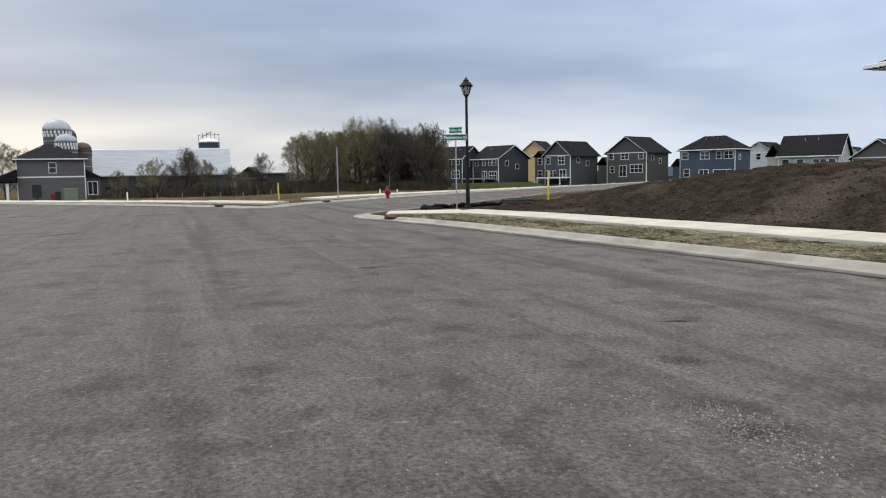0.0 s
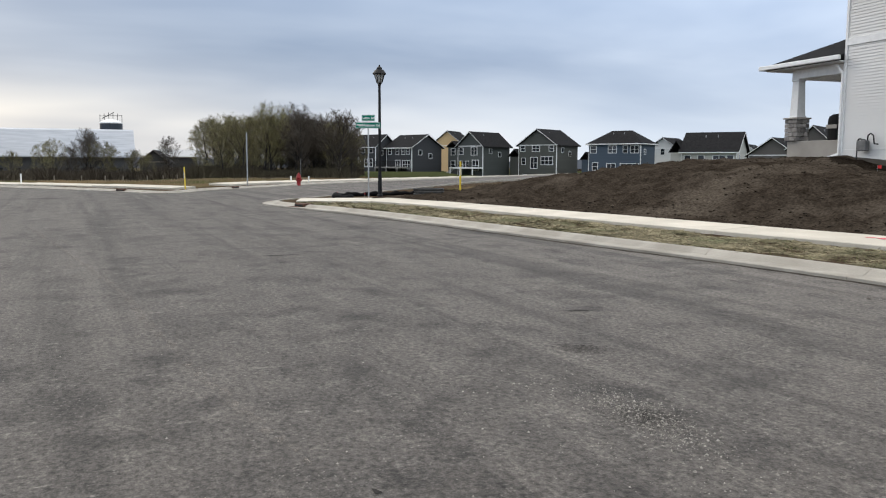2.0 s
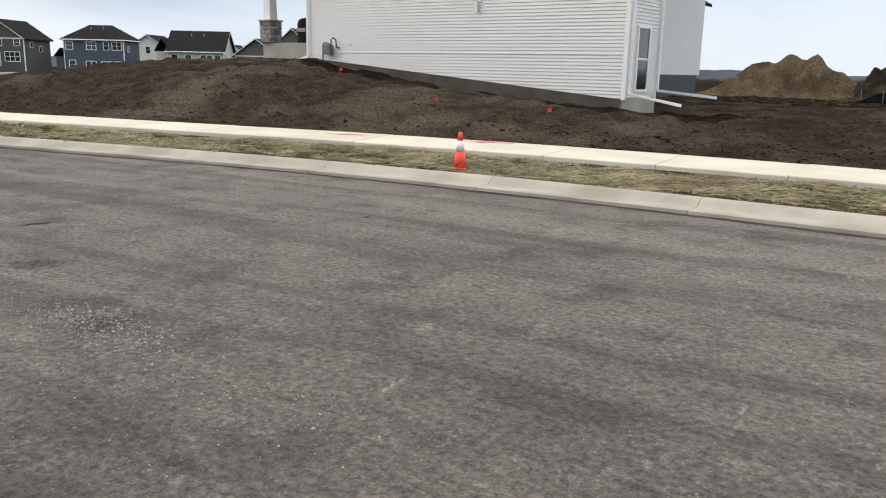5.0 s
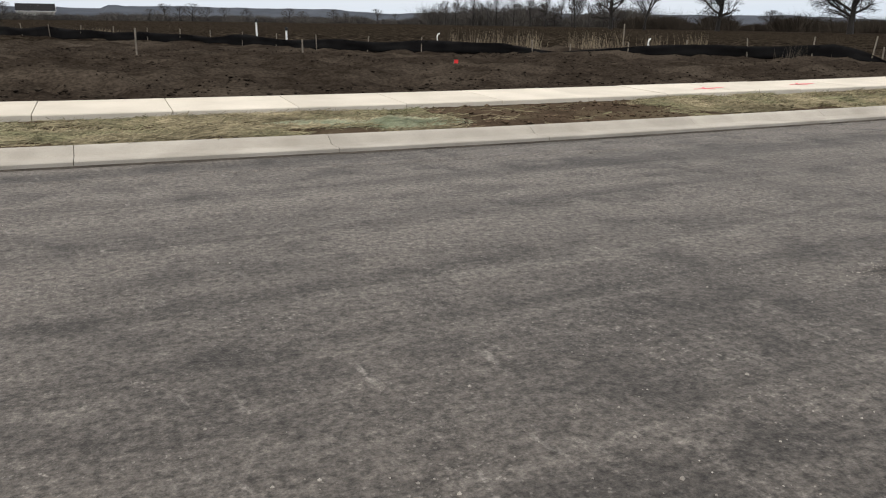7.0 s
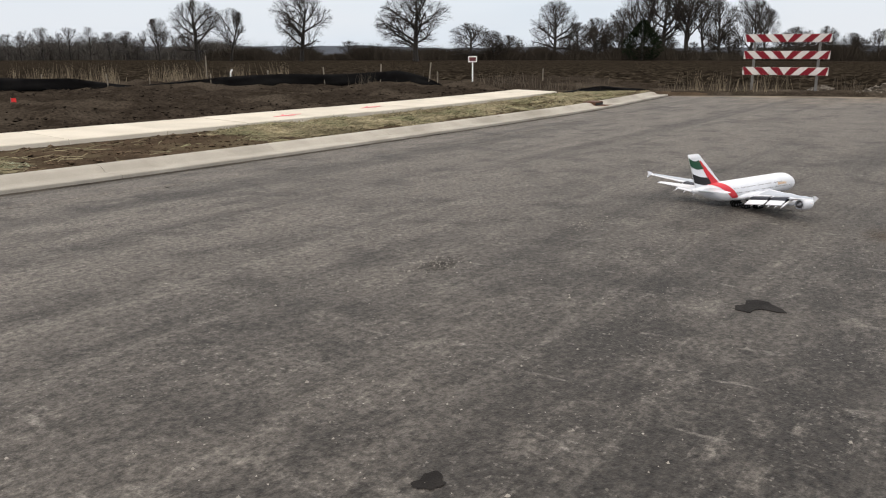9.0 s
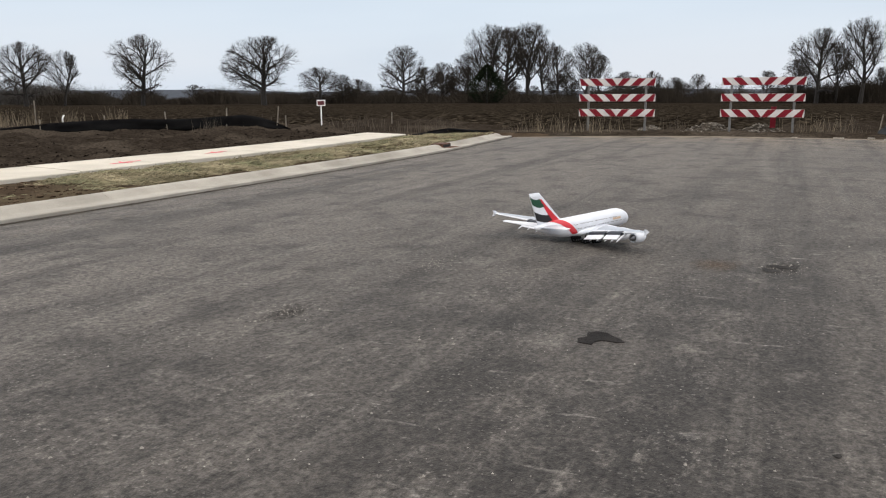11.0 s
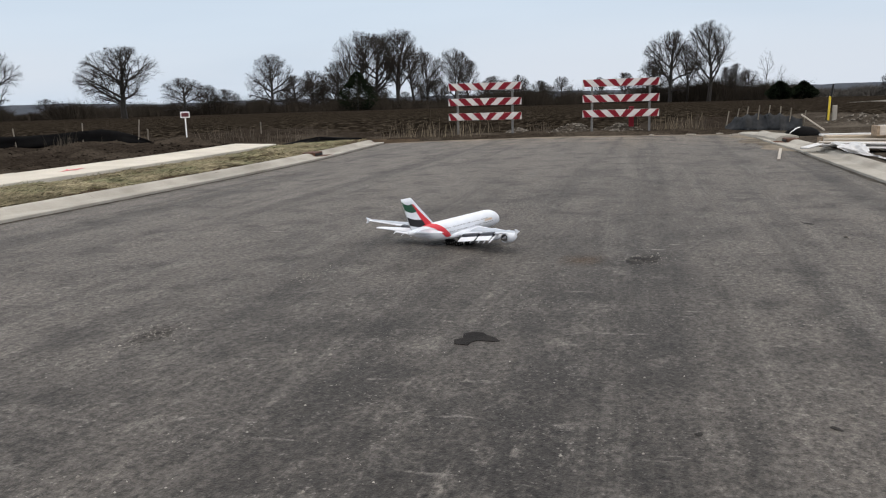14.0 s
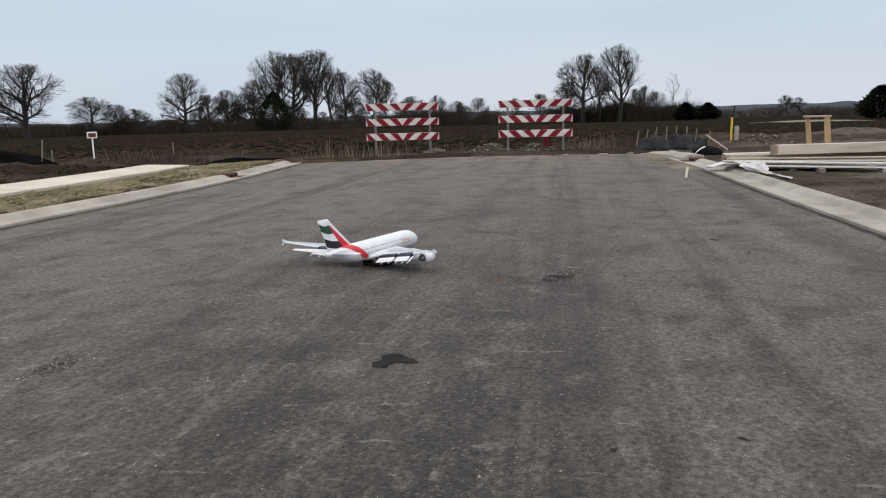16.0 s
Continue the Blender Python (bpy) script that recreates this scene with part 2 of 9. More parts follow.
    L(nz(0.5, 6, (0.3, 1, 1), 8, 0.65), wos.inputs[0]); L(ox.outputs["Y"], wos.inputs[2])
    ws = N("ShaderNodeMath"); ws.operation = "MULTIPLY"
    L(rng(wos.outputs[0], 2.0, -1.2, 0, 0.78), ws.inputs[0]); L(rng(ox.outputs["X"], 2.0, 11.0), ws.inputs[1])
    col = mix(ws.outputs[0], col, (0.175, 0.157, 0.138))
    lane = N("ShaderNodeMath"); lane.operation = "MULTIPLY"
    L(rng(wob.outputs[0], 4.0, 9.0, 0, 1), lane.inputs[0]); L(rng(nz(0.8, 6, (0.10, 1.0, 1), -9, 0.62), 0.47, 0.62, 0, 0.62), lane.inputs[1])
    col = mix(lane.outputs[0], col, (0.215, 0.195, 0.173))
    # pale mottling that grows towards the dusty unfinished end of the street
    far = N("ShaderNodeMath"); far.operation = "MULTIPLY_ADD"; far.inputs[1].default_value = 14.0
    L(nz(0.30, 6, (0.4, 1, 1), 0, 0.65), far.inputs[0]); L(ox.outputs["X"], far.inputs[2])
    col = mix(rng(far.outputs[0], 10, 26, 0, 0.72), col, (0.172, 0.153, 0.134))
    # tan dirt tracked over the end of the street
    dirt = N("ShaderNodeMath"); dirt.operation = "MULTIPLY_ADD"; dirt.inputs[1].default_value = 16.0
    L(nz(0.45, 7, (0.5, 1, 1), 40, 0.65), dirt.inputs[0]); L(ox.outputs["X"], dirt.inputs[2])
    col = mix(rng(dirt.outputs[0], 33.0, 39.0, 0, 0.75), col, (0.235, 0.195, 0.155))
    # wheel lanes drawn out along the street, dark and pale in turn, and short pale scrapes
    col = mix(rng(streak(1.1, 5, 30, 6.0, 0.60), 0.50, 0.62, 0, 0.50), col, (0.036, 0.033, 0.030))
    col = mix(rng(streak(1.9, 6, 26, 7.0, 0.70), 0.54, 0.66, 0, 0.55), col, (0.190, 0.174, 0.156))
    col = mix(rng(streak(2.2, 5, 0.28, 10.0, 0.66), 0.62, 0.69, 0, 0.70), col, (0.27, 0.25, 0.228))
    # cloudy blotches a stride across
    col = mix(rng(nz(1.6, 5, (1, 1, 1), 0, 0.62), 0.52, 0.66, 0, 0.55), col, (0.034, 0.031, 0.0285))
    col = mix(rng(nz(2.1, 7, (0.8, 1, 1), 0, 0.72), 0.56, 0.68, 0, 0.60), col, (0.205, 0.188, 0.168))
    # dark damp and oily patches
    col = mix(rng(nz(0.8, 8, (0.7, 1, 1), 30, 0.7), 0.50, 0.68, 0, 0.60), col, (0.033, 0.030, 0.0275))
    col = mix(rng(nz(5.5, 7, (0.7, 1, 1), 14, 0.75), 0.54, 0.68, 0, 0.60), col, (0.031, 0.028, 0.026))
    # aggregate: pale and dark chips
    v = N("ShaderNodeTexVoronoi"); v.inputs["Scale"].default_value = 85.0
    L(tc.outputs["Object"], v.inputs["Vector"])
    sep = N("ShaderNodeSeparateColor"); L(v.outputs["Color"], sep.inputs[0])
    chip = N("ShaderNodeMath"); chip.operation = "GREATER_THAN"; chip.inputs[1].default_value = 0.962
    L(sep.outputs[0], chip.inputs[0])
    dust = rng(nz(1.4, 4), 0.44, 0.68, 0.06, 0.62)
    cf = N("ShaderNodeMath"); cf.operation = "MULTIPLY"; L(chip.outputs[0], cf.inputs[0]); L(dust, cf.inputs[1])
    col = mix(cf.outputs[0], col, (0.30, 0.28, 0.255))
    g = N("ShaderNodeVectorMath"); g.operation = "SCALE"
    L(col, g.inputs[0]); L(rng(nz(60, 5, rough=0.8), 0.32, 0.68, 0.46, 1.30), g.inputs["Scale"])
    g2 = N("ShaderNodeVectorMath"); g2.operation = "SCALE"
    L(g.outputs[0], g2.inputs[0]); L(rng(nz(22, 4, rough=0.7), 0.34, 0.66, 0.40, 1.36), g2.inputs["Scale"])
    L(g2.outputs[0], b.inputs["Base Color"])
    bp = N("ShaderNodeBump"); bp.inputs["Strength"].default_value = 0.8; bp.inputs["Distance"].default_value = 0.006
    ad = N("ShaderNodeMath"); ad.operation = "ADD"
    L(v.outputs["Distance"], ad.inputs[0]); L(nz(30, 4), ad.inputs[1])
    L(ad.outputs[0], bp.inputs["Height"]); L(bp.outputs[0], b.inputs["Normal"])
    return m


def plain(name, c, rough=0.5, metal=0.0, spec=0.5):
    """Smooth paint or plastic with a faint unevenness."""
    return surf(name, tuple(x * 0.93 for x in c), tuple(min(1, x * 1.05) for x in c), 6.0, rough, 0.0, 90.0, 0.04, metal, spec=spec)


ASPHALT = asphalt_material()
CONCRETE = surf("pale_concrete", (0.300, 0.281, 0.244), (0.400, 0.376, 0.330), 1.6, 0.9, 0.08, 120, 0.18, vary=0.07, c3=(0.270, 0.250, 0.214), scale3=0.9, spec=0.15)
WALKCON = surf("sidewalk_concrete", (0.49, 0.455, 0.385), (0.60, 0.558, 0.478), 1.2, 0.9, 0.05, 140, 0.10, vary=0.05, spec=0.15)
SOIL = surf("turned_soil", (0.022, 0.0172, 0.0130), (0.048, 0.0388, 0.0298), 2.6, 0.95, 1.0, 14, 0.6, c3=(0.070, 0.058, 0.0455), scale3=0.45, spec=0.0)
CLOD = island_vary(surf("soil_clod", (0.036, 0.029, 0.0222), (0.072, 0.059, 0.0455), 3, 0.95, 0.5, 30, 0.4, spec=0.0), 0.35)
BROWNCLOD = island_vary(surf("brown_verge_clod", (0.058, 0.042, 0.029), (0.115, 0.084, 0.058), 3, 0.95, 0.5, 30, 0.4, spec=0.0), 0.35)
DARKCLOD = island_vary(surf("dark_soil_clod", (0.018, 0.0144, 0.0112), (0.042, 0.034, 0.0266), 3, 0.95, 0.5, 30, 0.4, spec=0.0), 0.4)
STRAW = island_vary(surf("dry_straw", (0.120, 0.104, 0.065), (0.315, 0.274, 0.176), 1.2, 0.9, 0, 50, 0.2, c3=(0.170, 0.168, 0.098), scale3=0.9, spec=0.1), 0.55)
REED = island_vary(surf("dead_reed", (0.13, 0.105, 0.07), (0.25, 0.21, 0.145), 1, 0.9, 0, 20, 0.2), 0.4)
DEADWEED = island_vary(surf("grey_brown_weed", (0.055, 0.045, 0.033), (0.12, 0.10, 0.075), 1, 0.9, 0, 20, 0.2), 0.4)
NET = surf("green_erosion_netting", (0.20, 0.24, 0.15), (0.33, 0.36, 0.25), 6, 0.9, 0.4, 70, 0.3)
BARK = surf("grey_bark", (0.012, 0.0105, 0.0092), (0.026, 0.0225, 0.0195), 2.5, 0.95, 0.4, 25, 0.25)
# distance haze is mixed into this paler grey twig colour
HAZETWIG = surf("hazed_far_twig", (0.060, 0.056, 0.053), (0.105, 0.098, 0.092), 0.6, 0.95, 0, 6, 0.2, spec=0.0)
BARETWIG = surf("brown_bare_twig", (0.058, 0.049, 0.040), (0.105, 0.091, 0.074), 0.6, 0.95, 0, 6, 0.2, spec=0.05)
TWIG = surf("bare_twig", (0.027, 0.0235, 0.0205), (0.054, 0.047, 0.041), 0.6, 0.95, 0, 6, 0.2, spec=0.05)
BRUSH = island_vary(surf("brown_brush", (0.021, 0.0178, 0.0145), (0.043, 0.0365, 0.029), 0.05, 0.95, 0, 1, 0.2, spec=0.0), 0.25)
# brush colour with the haze of distance painted in
HAZEBRUSH = island_vary(surf("hazed_far_brush", (0.048, 0.045, 0.042), (0.094, 0.088, 0.080), 0.05, 0.95, 0, 1, 0.2, spec=0.0), 0.4)
WESTBRUSH = island_vary(surf("pale_brown_brush", (0.042, 0.035, 0.027), (0.086, 0.073, 0.055), 0.05, 0.95, 0, 1, 0.2, spec=0.05), 0.5)
THICKBRUSH = island_vary(surf("dark_thicket_brush", (0.042, 0.037, 0.026), (0.085, 0.075, 0.052), 0.05, 0.95, 0, 1, 0.2, spec=0.0), 0.4)
THICKET = surf("olive_brown_twig", (0.095, 0.083, 0.056), (0.16, 0.14, 0.096), 0.6, 0.95, 0, 6, 0.2, spec=0.05)
BUD = island_vary(surf("budding_leaf", (0.155, 0.146, 0.062), (0.26, 0.232, 0.104), 0.2, 0.8, 0, 2, 0.2, spec=0.1), 0.5)
NEEDLE = island_vary(surf("evergreen_needle", (0.005, 0.0075, 0.0045), (0.012, 0.016, 0.0095), 0.5, 0.95, 0, 4, 0.2, spec=0.0), 0.4)
WHITE = plain("white_paint", (0.80, 0.80, 0.79), 0.45)
SIDING = surf("white_vinyl_siding", (0.62, 0.615, 0.60), (0.68, 0.675, 0.66), 0.5, 0.5, 0.0, 40, 0.03, c3=(0.60, 0.588, 0.565), scale3=0.25)
FOUND = surf("foundation_concrete", (0.27, 0.25, 0.22), (0.36, 0.335, 0.30), 1.2, 0.9, 0.25, 60, 0.12)
SHINGLE = surf("dark_shingles", (0.011, 0.011, 0.012), (0.024, 0.0235, 0.024), 3, 0.92, 0.4, 18, 0.35, spec=0.08)
BLACK = plain("black_metal", (0.008, 0.008, 0.009), 0.55, spec=0.25)
RUBBER = plain("black_rubber", (0.012, 0.012, 0.012), 0.85, spec=0.15)
GALV = surf("galvanised_steel", (0.34, 0.35, 0.36), (0.46, 0.47, 0.48), 8, 0.5, 0.0, 60, 0.12, metal=0.6)
DULLSTEEL = surf("dull_galvanised_steel", (0.11, 0.11, 0.11), (0.17, 0.17, 0.168), 8, 0.6, 0.0, 60, 0.15, metal=0.3)
RED = plain("red_sheeting", (0.175, 0.008, 0.018), 0.5, spec=0.2)
RAILWHITE = surf("dull_white_sheeting", (0.50, 0.49, 0.48), (0.62, 0.61, 0.60), 3.0, 0.5, 0, 30, 0.08)
HYDRED = plain("hydrant_red", (0.23, 0.016, 0.018), 0.55, spec=0.25)
YELLOW = plain("yellow_marker_plastic", (0.72, 0.52, 0.03), 0.5)
ORANGE = plain("orange_cone_plastic", (0.82, 0.085, 0.05), 0.6)
PINK = plain("pink_marking_paint", (0.74, 0.15, 0.18), 0.85)
GREEN = plain("green_sign_sheeting", (0.004, 0.17, 0.115), 0.7, spec=0.08)
GLASS = surf("dark_window_glass", (0.015, 0.018, 0.022), (0.03, 0.034, 0.04), 0.8, 0.08, 0, 3, 0.1, spec=0.8)
FABRIC = surf("black_silt_fabric", (0.0045, 0.0045, 0.005), (0.010, 0.010, 0.010), 2.0, 0.9, 0.6, 30, 0.2, spec=0.08)
WOOD = surf("raw_lumber", (0.37, 0.30, 0.215), (0.50, 0.42, 0.32), 2.0, 0.8, 0.15, 30, 0.18, stretch=(0.4, 4, 4), vary=0.12)
GREYWOOD = surf("weathered_lumber", (0.34, 0.305, 0.255), (0.48, 0.435, 0.375), 2.0, 0.85, 0.15, 30, 0.18, stretch=(0.4, 4, 4), vary=0.12)
FILM = surf("white_plastic_film", (0.42, 0.405, 0.39), (0.55, 0.535, 0.52), 3, 0.35, 0.25, 25, 0.08)
TRESTLE = surf("orange_raw_timber", (0.36, 0.235, 0.125), (0.50, 0.35, 0.20), 3.0, 0.85, 0.15, 30, 0.25, stretch=(4, 4, 0.5), vary=0.1)
CREAM = surf("cream_plastic_film", (0.36, 0.315, 0.265), (0.52, 0.47, 0.41), 2.2, 0.5, 0.2, 25, 0.12, stretch=(0.5, 3, 3))
ENDWOOD = surf("brown_sawn_timber", (0.20, 0.145, 0.095), (0.33, 0.25, 0.17), 3.0, 0.85, 0.15, 30, 0.25, stretch=(0.5, 4, 4), vary=0.1)
STONE = surf("grey_veneer_stone", (0.15, 0.14, 0.13), (0.30, 0.28, 0.26), 4, 0.9, 0.4, 40, 0.25, vary=0.4)


# ---------------------------------------------------------------- mesh builder
class Shape:
    """Collects vertices and faces; becomes one mesh object."""

    def __init__(self):
        self.v, self.f, self.smooth = [], [], False

    def add(self, verts, faces):
        n = len(self.v)
        self.v.extend(verts)
        self.f.extend([tuple(i + n for i in f) for f in faces])
        return self

    def box(self, lo, hi, c=0.0, m=None):
        """A box from corner to corner with chamfered edges of width c."""
        (x0, y0, z0), (x1, y1, z1) = lo, hi
        if c <= 0:
            vs = [(x, y, z) for z in (z0, z1) for x, y in ((x0, y0), (x1, y0), (x1, y1), (x0, y1))]
            fs = [(0, 3, 2, 1), (4, 5, 6, 7), (0, 1, 5, 4), (1, 2, 6, 5), (2, 3, 7, 6), (3, 0, 4, 7)]
        else:
            def ring(x0, y0, x1, y1, z, c):
                return [(x0 + c, y0, z), (x1 - c, y0, z), (x1, y0 + c, z), (x1, y1 - c, z), (x1 - c, y1, z), (x0 + c, y1, z), (x0, y1 - c, z), (x0, y0 + c, z)]
            rings = [ring(x0 + c, y0 + c, x1 - c, y1 - c, z0, c * 0.4), ring(x0, y0, x1, y1, z0 + c, c), ring(x0, y0, x1, y1, z1 - c, c), ring(x0 + c, y0 + c, x1 - c, y1 - c, z1, c * 0.4)]
            vs = [p for r in rings for p in r]
            fs = [tuple(range(7, -1, -1)), tuple(range(24, 32))]
            fs += [(k * 8 + i, k * 8 + (i + 1) % 8, k * 8 + 8 + (i + 1) % 8, k * 8 + 8 + i) for k in range(3) for i in range(8)]
        if m is not None:
            vs = [tuple(m @ Vector(p)) for p in vs]
        return self.add(vs, fs)

    def tube(self, p0, p1, r0, r1=None, n=8, caps=True):
        r1 = r0 if r1 is None else r1
        a, b = Vector(p0), Vector(p1)
        d = (b - a).normalized() if (b - a).length > 1e-9 else Vector((0, 0, 1))
        u = d.orthogonal().normalized()
        w = d.cross(u)
        vs = []
        for p, r in ((a, r0), (b, r1)):
            for i in range(n):
                t = 2 * math.pi * i / n
                vs.append(tuple(p + (u * math.cos(t) + w * math.sin(t)) * r))
        fs = [(i, (i + 1) % n, n + (i + 1) % n, n + i) for i in range(n)]
        if caps:
            fs += [tuple(range(n - 1, -1, -1)), tuple(range(n, 2 * n))]
        return self.add(vs, fs)

    def lathe(self, profile, n=16, c=(0, 0, 0)):
        """Turn (radius, height) pairs round the z axis through c."""
        vs = [(c[0] + r * math.cos(2 * math.pi * i / n), c[1] + r * math.sin(2 * math.pi * i / n), c[2] + z) for r, z in profile for i in range(n)]
        k = len(profile)
        fs = [(j * n + i, j * n + (i + 1) % n, (j + 1) * n + (i + 1) % n, (j + 1) * n + i) for j in range(k - 1) for i in range(n)]
        fs += [tuple(range(n - 1, -1, -1)), tuple(range((k - 1) * n, k * n))]
        return self.add(vs, fs)

    def loft(self, rings, closed=True, caps=True):
        n = len(rings[0])
        vs = [p for r in rings for p in r]
        k = n if closed else n - 1
        fs = [(j * n + i, j * n + (i + 1) % n, (j + 1) * n + (i + 1) % n, (j + 1) * n + i) for j in range(len(rings) - 1) for i in range(k)]
        if caps and closed:
            fs += [tuple(range(n - 1, -1, -1)), tuple(range((len(rings) - 1) * n, len(rings) * n))]
        return self.add(vs, fs)

    def prism(self, poly, axis, a, b):
        """A flat outline pushed through from a to b along an axis (0 x, 1 y, 2 z)."""
        def at(p, t):
            q = list(p)
            q.insert(axis, t)
            return tuple(q)
        n = len(poly)
        vs = [at(p, a) for p in poly] + [at(p, b) for p in poly]
        fs = [tuple(range(n - 1, -1, -1)), tuple(range(n, 2 * n))] + [(i, (i + 1) % n, n + (i + 1) % n, n + i) for i in range(n)]
        return self.add(vs, fs)

    def mesh(self, name, material):
        me = bpy.data.meshes.new(name)
        me.from_pydata(self.v, [], self.f)
        me.materials.append(material)
        bm = bmesh.new()
        bm.from_mesh(me)
        if len(bm.faces) < 60000:
            bmesh.ops.recalc_face_normals(bm, faces=bm.faces)
        bm.to_mesh(me)
        bm.free()
        if self.smooth:
            me.shade_smooth()
        return me


def part(name, shape, material, parent=None, label="", m=None, kind=""):
    ob = new(name, shape.mesh(name, material))
    if parent is not None:
        ob.parent = parent
    if m is not None:
        ob.matrix_basis = m
    return tagged(ob, label=label, kind=kind)


def thing(name, label, category, m=None, group="", kind=""):
    ob = new(name)
    if m is not None:
        ob.matrix_basis = m
    ob.empty_display_size = 0.2
    return tagged(ob, label, category, group, kind)


def smooth_line(pts, step):
    """A Catmull-Rom line through the points, resampled at about even steps."""
    p = [np.array(q, float) for q in pts]
    p = [2 * p[0] - p[1]] + p + [2 * p[-1] - p[-2]]
    fine = []
    for i in range(1, len(p) - 2):
        for t in np.linspace(0, 1, 24, endpoint=False):
            fine.append(0.5 * (2 * p[i] + (p[i + 1] - p[i - 1]) * t + (2 * p[i - 1] - 5 * p[i] + 4 * p[i + 1] - p[i + 2]) * t * t + (3 * p[i] - p[i - 1] - 3 * p[i + 1] + p[i + 2]) * t ** 3))
    fine.append(p[-2])
    fine = np.array(fine)
    s = np.concatenate([[0], np.cumsum(np.linalg.norm(np.diff(fine, axis=0), axis=1))])
    n = max(2, int(round(s[-1] / step)) + 1)
    u = np.linspace(0, s[-1], n)
    return np.stack([np.interp(u, s, fine[:, k]) for k in range(fine.shape[1])], 1)


def offset_line(line, d):
    """Move a plan line sideways, to its left."""
    t = np.gradient(line, axis=0)
    t /= np.linalg.norm(t, axis=1)[:, None]
    return line + d * np.stack([-t[:, 1], t[:, 0]], 1)


# ---------------------------------------------------------------- plan of the streets
# edges of the asphalt; each line runs with the road on its right and the kerb on its left
KERB_NORTH = [(-130, 76), (-100, 53), (-65, 25.2), (-50.6, 15.6), (-41, 9.2), (-36.5, 5.9), (-34.2, 4.1), (-32.0, 3.3), (-29.8, 3.7), (-26.5, 4.8), (-22.7, 5.8), (-15, 7.5), (-10, 8.56), (-5, 9.10),
              (0, 9.22), (5, 9.34), (11, 9.80), (16, 10.28), (20.5, 10.9), (27.5, 12.3)]
KERB_FAR = [(-120, -68), (-95, -42), (-68, -20), (-55, -8.6), (-47.6, -3.0), (-44.6, -1.3), (-43.9, -0.2), (-45.2, 0.7), (-48.5, 2.1), (-52.1, 4.7), (-60.3, 10.2), (-69.1, 17.7), (-86.2, 33.5), (-114, 60), (-140, 86)]
KERB_SOUTH = [(31.5, -0.55), (27.0, -1.12), (23.1, -1.72), (19.4, -2.16), (15.2, -2.68), (11.2, -3.2), (5, -4.0), (-5, -6.5), (-20, -14), (-45, -36), (-80, -72)]


def road_outline():
    n = smooth_line(KERB_NORTH, 0.8)
    s = smooth_line(KERB_SOUTH, 1.5)
    f = smooth_line(KERB_FAR, 1.2)
    end = [(29.2, 10.0), (31.0, 6.4), (31.6, 2.4)]
    return np.concatenate([n, end, s, [(-100, -80)], f, [(-142, 88)]])


OUTLINE = road_outline()
EDGE_A, EDGE_B = OUTLINE, np.roll(OUTLINE, -1, 0)
EDGE_E = EDGE_B - EDGE_A
EDGE_L = (EDGE_E ** 2).sum(1) + 1e-12
EDGE_S = np.where(EDGE_E[:, 1] == 0, 1e-12, EDGE_E[:, 1])


def road_distance(x, y):
    """Distance from the asphalt's edge: positive outside, negative on the road."""
    x, y = np.asarray(x, float), np.asarray(y, float)
    if x.size <= 64:
        shape, x, y = x.shape, x.reshape(-1, 1), y.reshape(-1, 1)
        t = np.clip(((x - EDGE_A[:, 0]) * EDGE_E[:, 0] + (y - EDGE_A[:, 1]) * EDGE_E[:, 1]) / EDGE_L, 0, 1)
        d = np.hypot(x - EDGE_A[:, 0] - t * EDGE_E[:, 0], y - EDGE_A[:, 1] - t * EDGE_E[:, 1]).min(1)
        c = ((EDGE_A[:, 1] > y) != (EDGE_B[:, 1] > y)) & (x < EDGE_E[:, 0] * (y - EDGE_A[:, 1]) / EDGE_S + EDGE_A[:, 0])
        return np.where(c.sum(1) % 2 == 1, -d, d).reshape(shape)
    d = np.full(x.shape, 1e9)
    inside = np.zeros(x.shape, bool)
    P = OUTLINE
    for (ax, ay), (bx, by) in zip(P, np.roll(P, -1, 0)):
        ex, ey = bx - ax, by - ay
        l2 = ex * ex + ey * ey + 1e-12
        t = np.clip(((x - ax) * ex + (y - ay) * ey) / l2, 0, 1)
        d = np.minimum(d, np.hypot(x - ax - t * ex, y - ay - t * ey))
        if ay != by:
            c = ((ay > y) != (by > y)) & (x < ex * (y - ay) / (by - ay) + ax)
            inside ^= c
    return np.where(inside, -d, d)


def lattice(ix, iy, seed):
    h = (ix.astype(np.int64) * 374761393 + iy.astype(np.int64) * 668265263 + seed * 974634777) & 0x7FFFFFFF
    h = ((h ^ (h >> 13)) * 1274126177) & 0x7FFFFFFF
    return ((h ^ (h >> 16)) & 0xFFFF) / 65535.0


def bumps(x, y, size, seed=1):
    """Smooth value noise, 0 to 1."""
    u, v = np.asarray(x) / size, np.asarray(y) / size
    iu, iv = np.floor(u), np.floor(v)
    fu, fv = u - iu, v - iv
    fu, fv = fu * fu * (3 - 2 * fu), fv * fv * (3 - 2 * fv)
    a, b = lattice(iu, iv, seed), lattice(iu + 1, iv, seed)
    c, e = lattice(iu, iv + 1, seed), lattice(iu + 1, iv + 1, seed)
    return (a * (1 - fu) + b * fu) * (1 - fv) + (c * (1 - fu) + e * fu) * fv


def sstep(t):
    t = np.clip(t, 0, 1)
    return t * t * (3 - 2 * t)


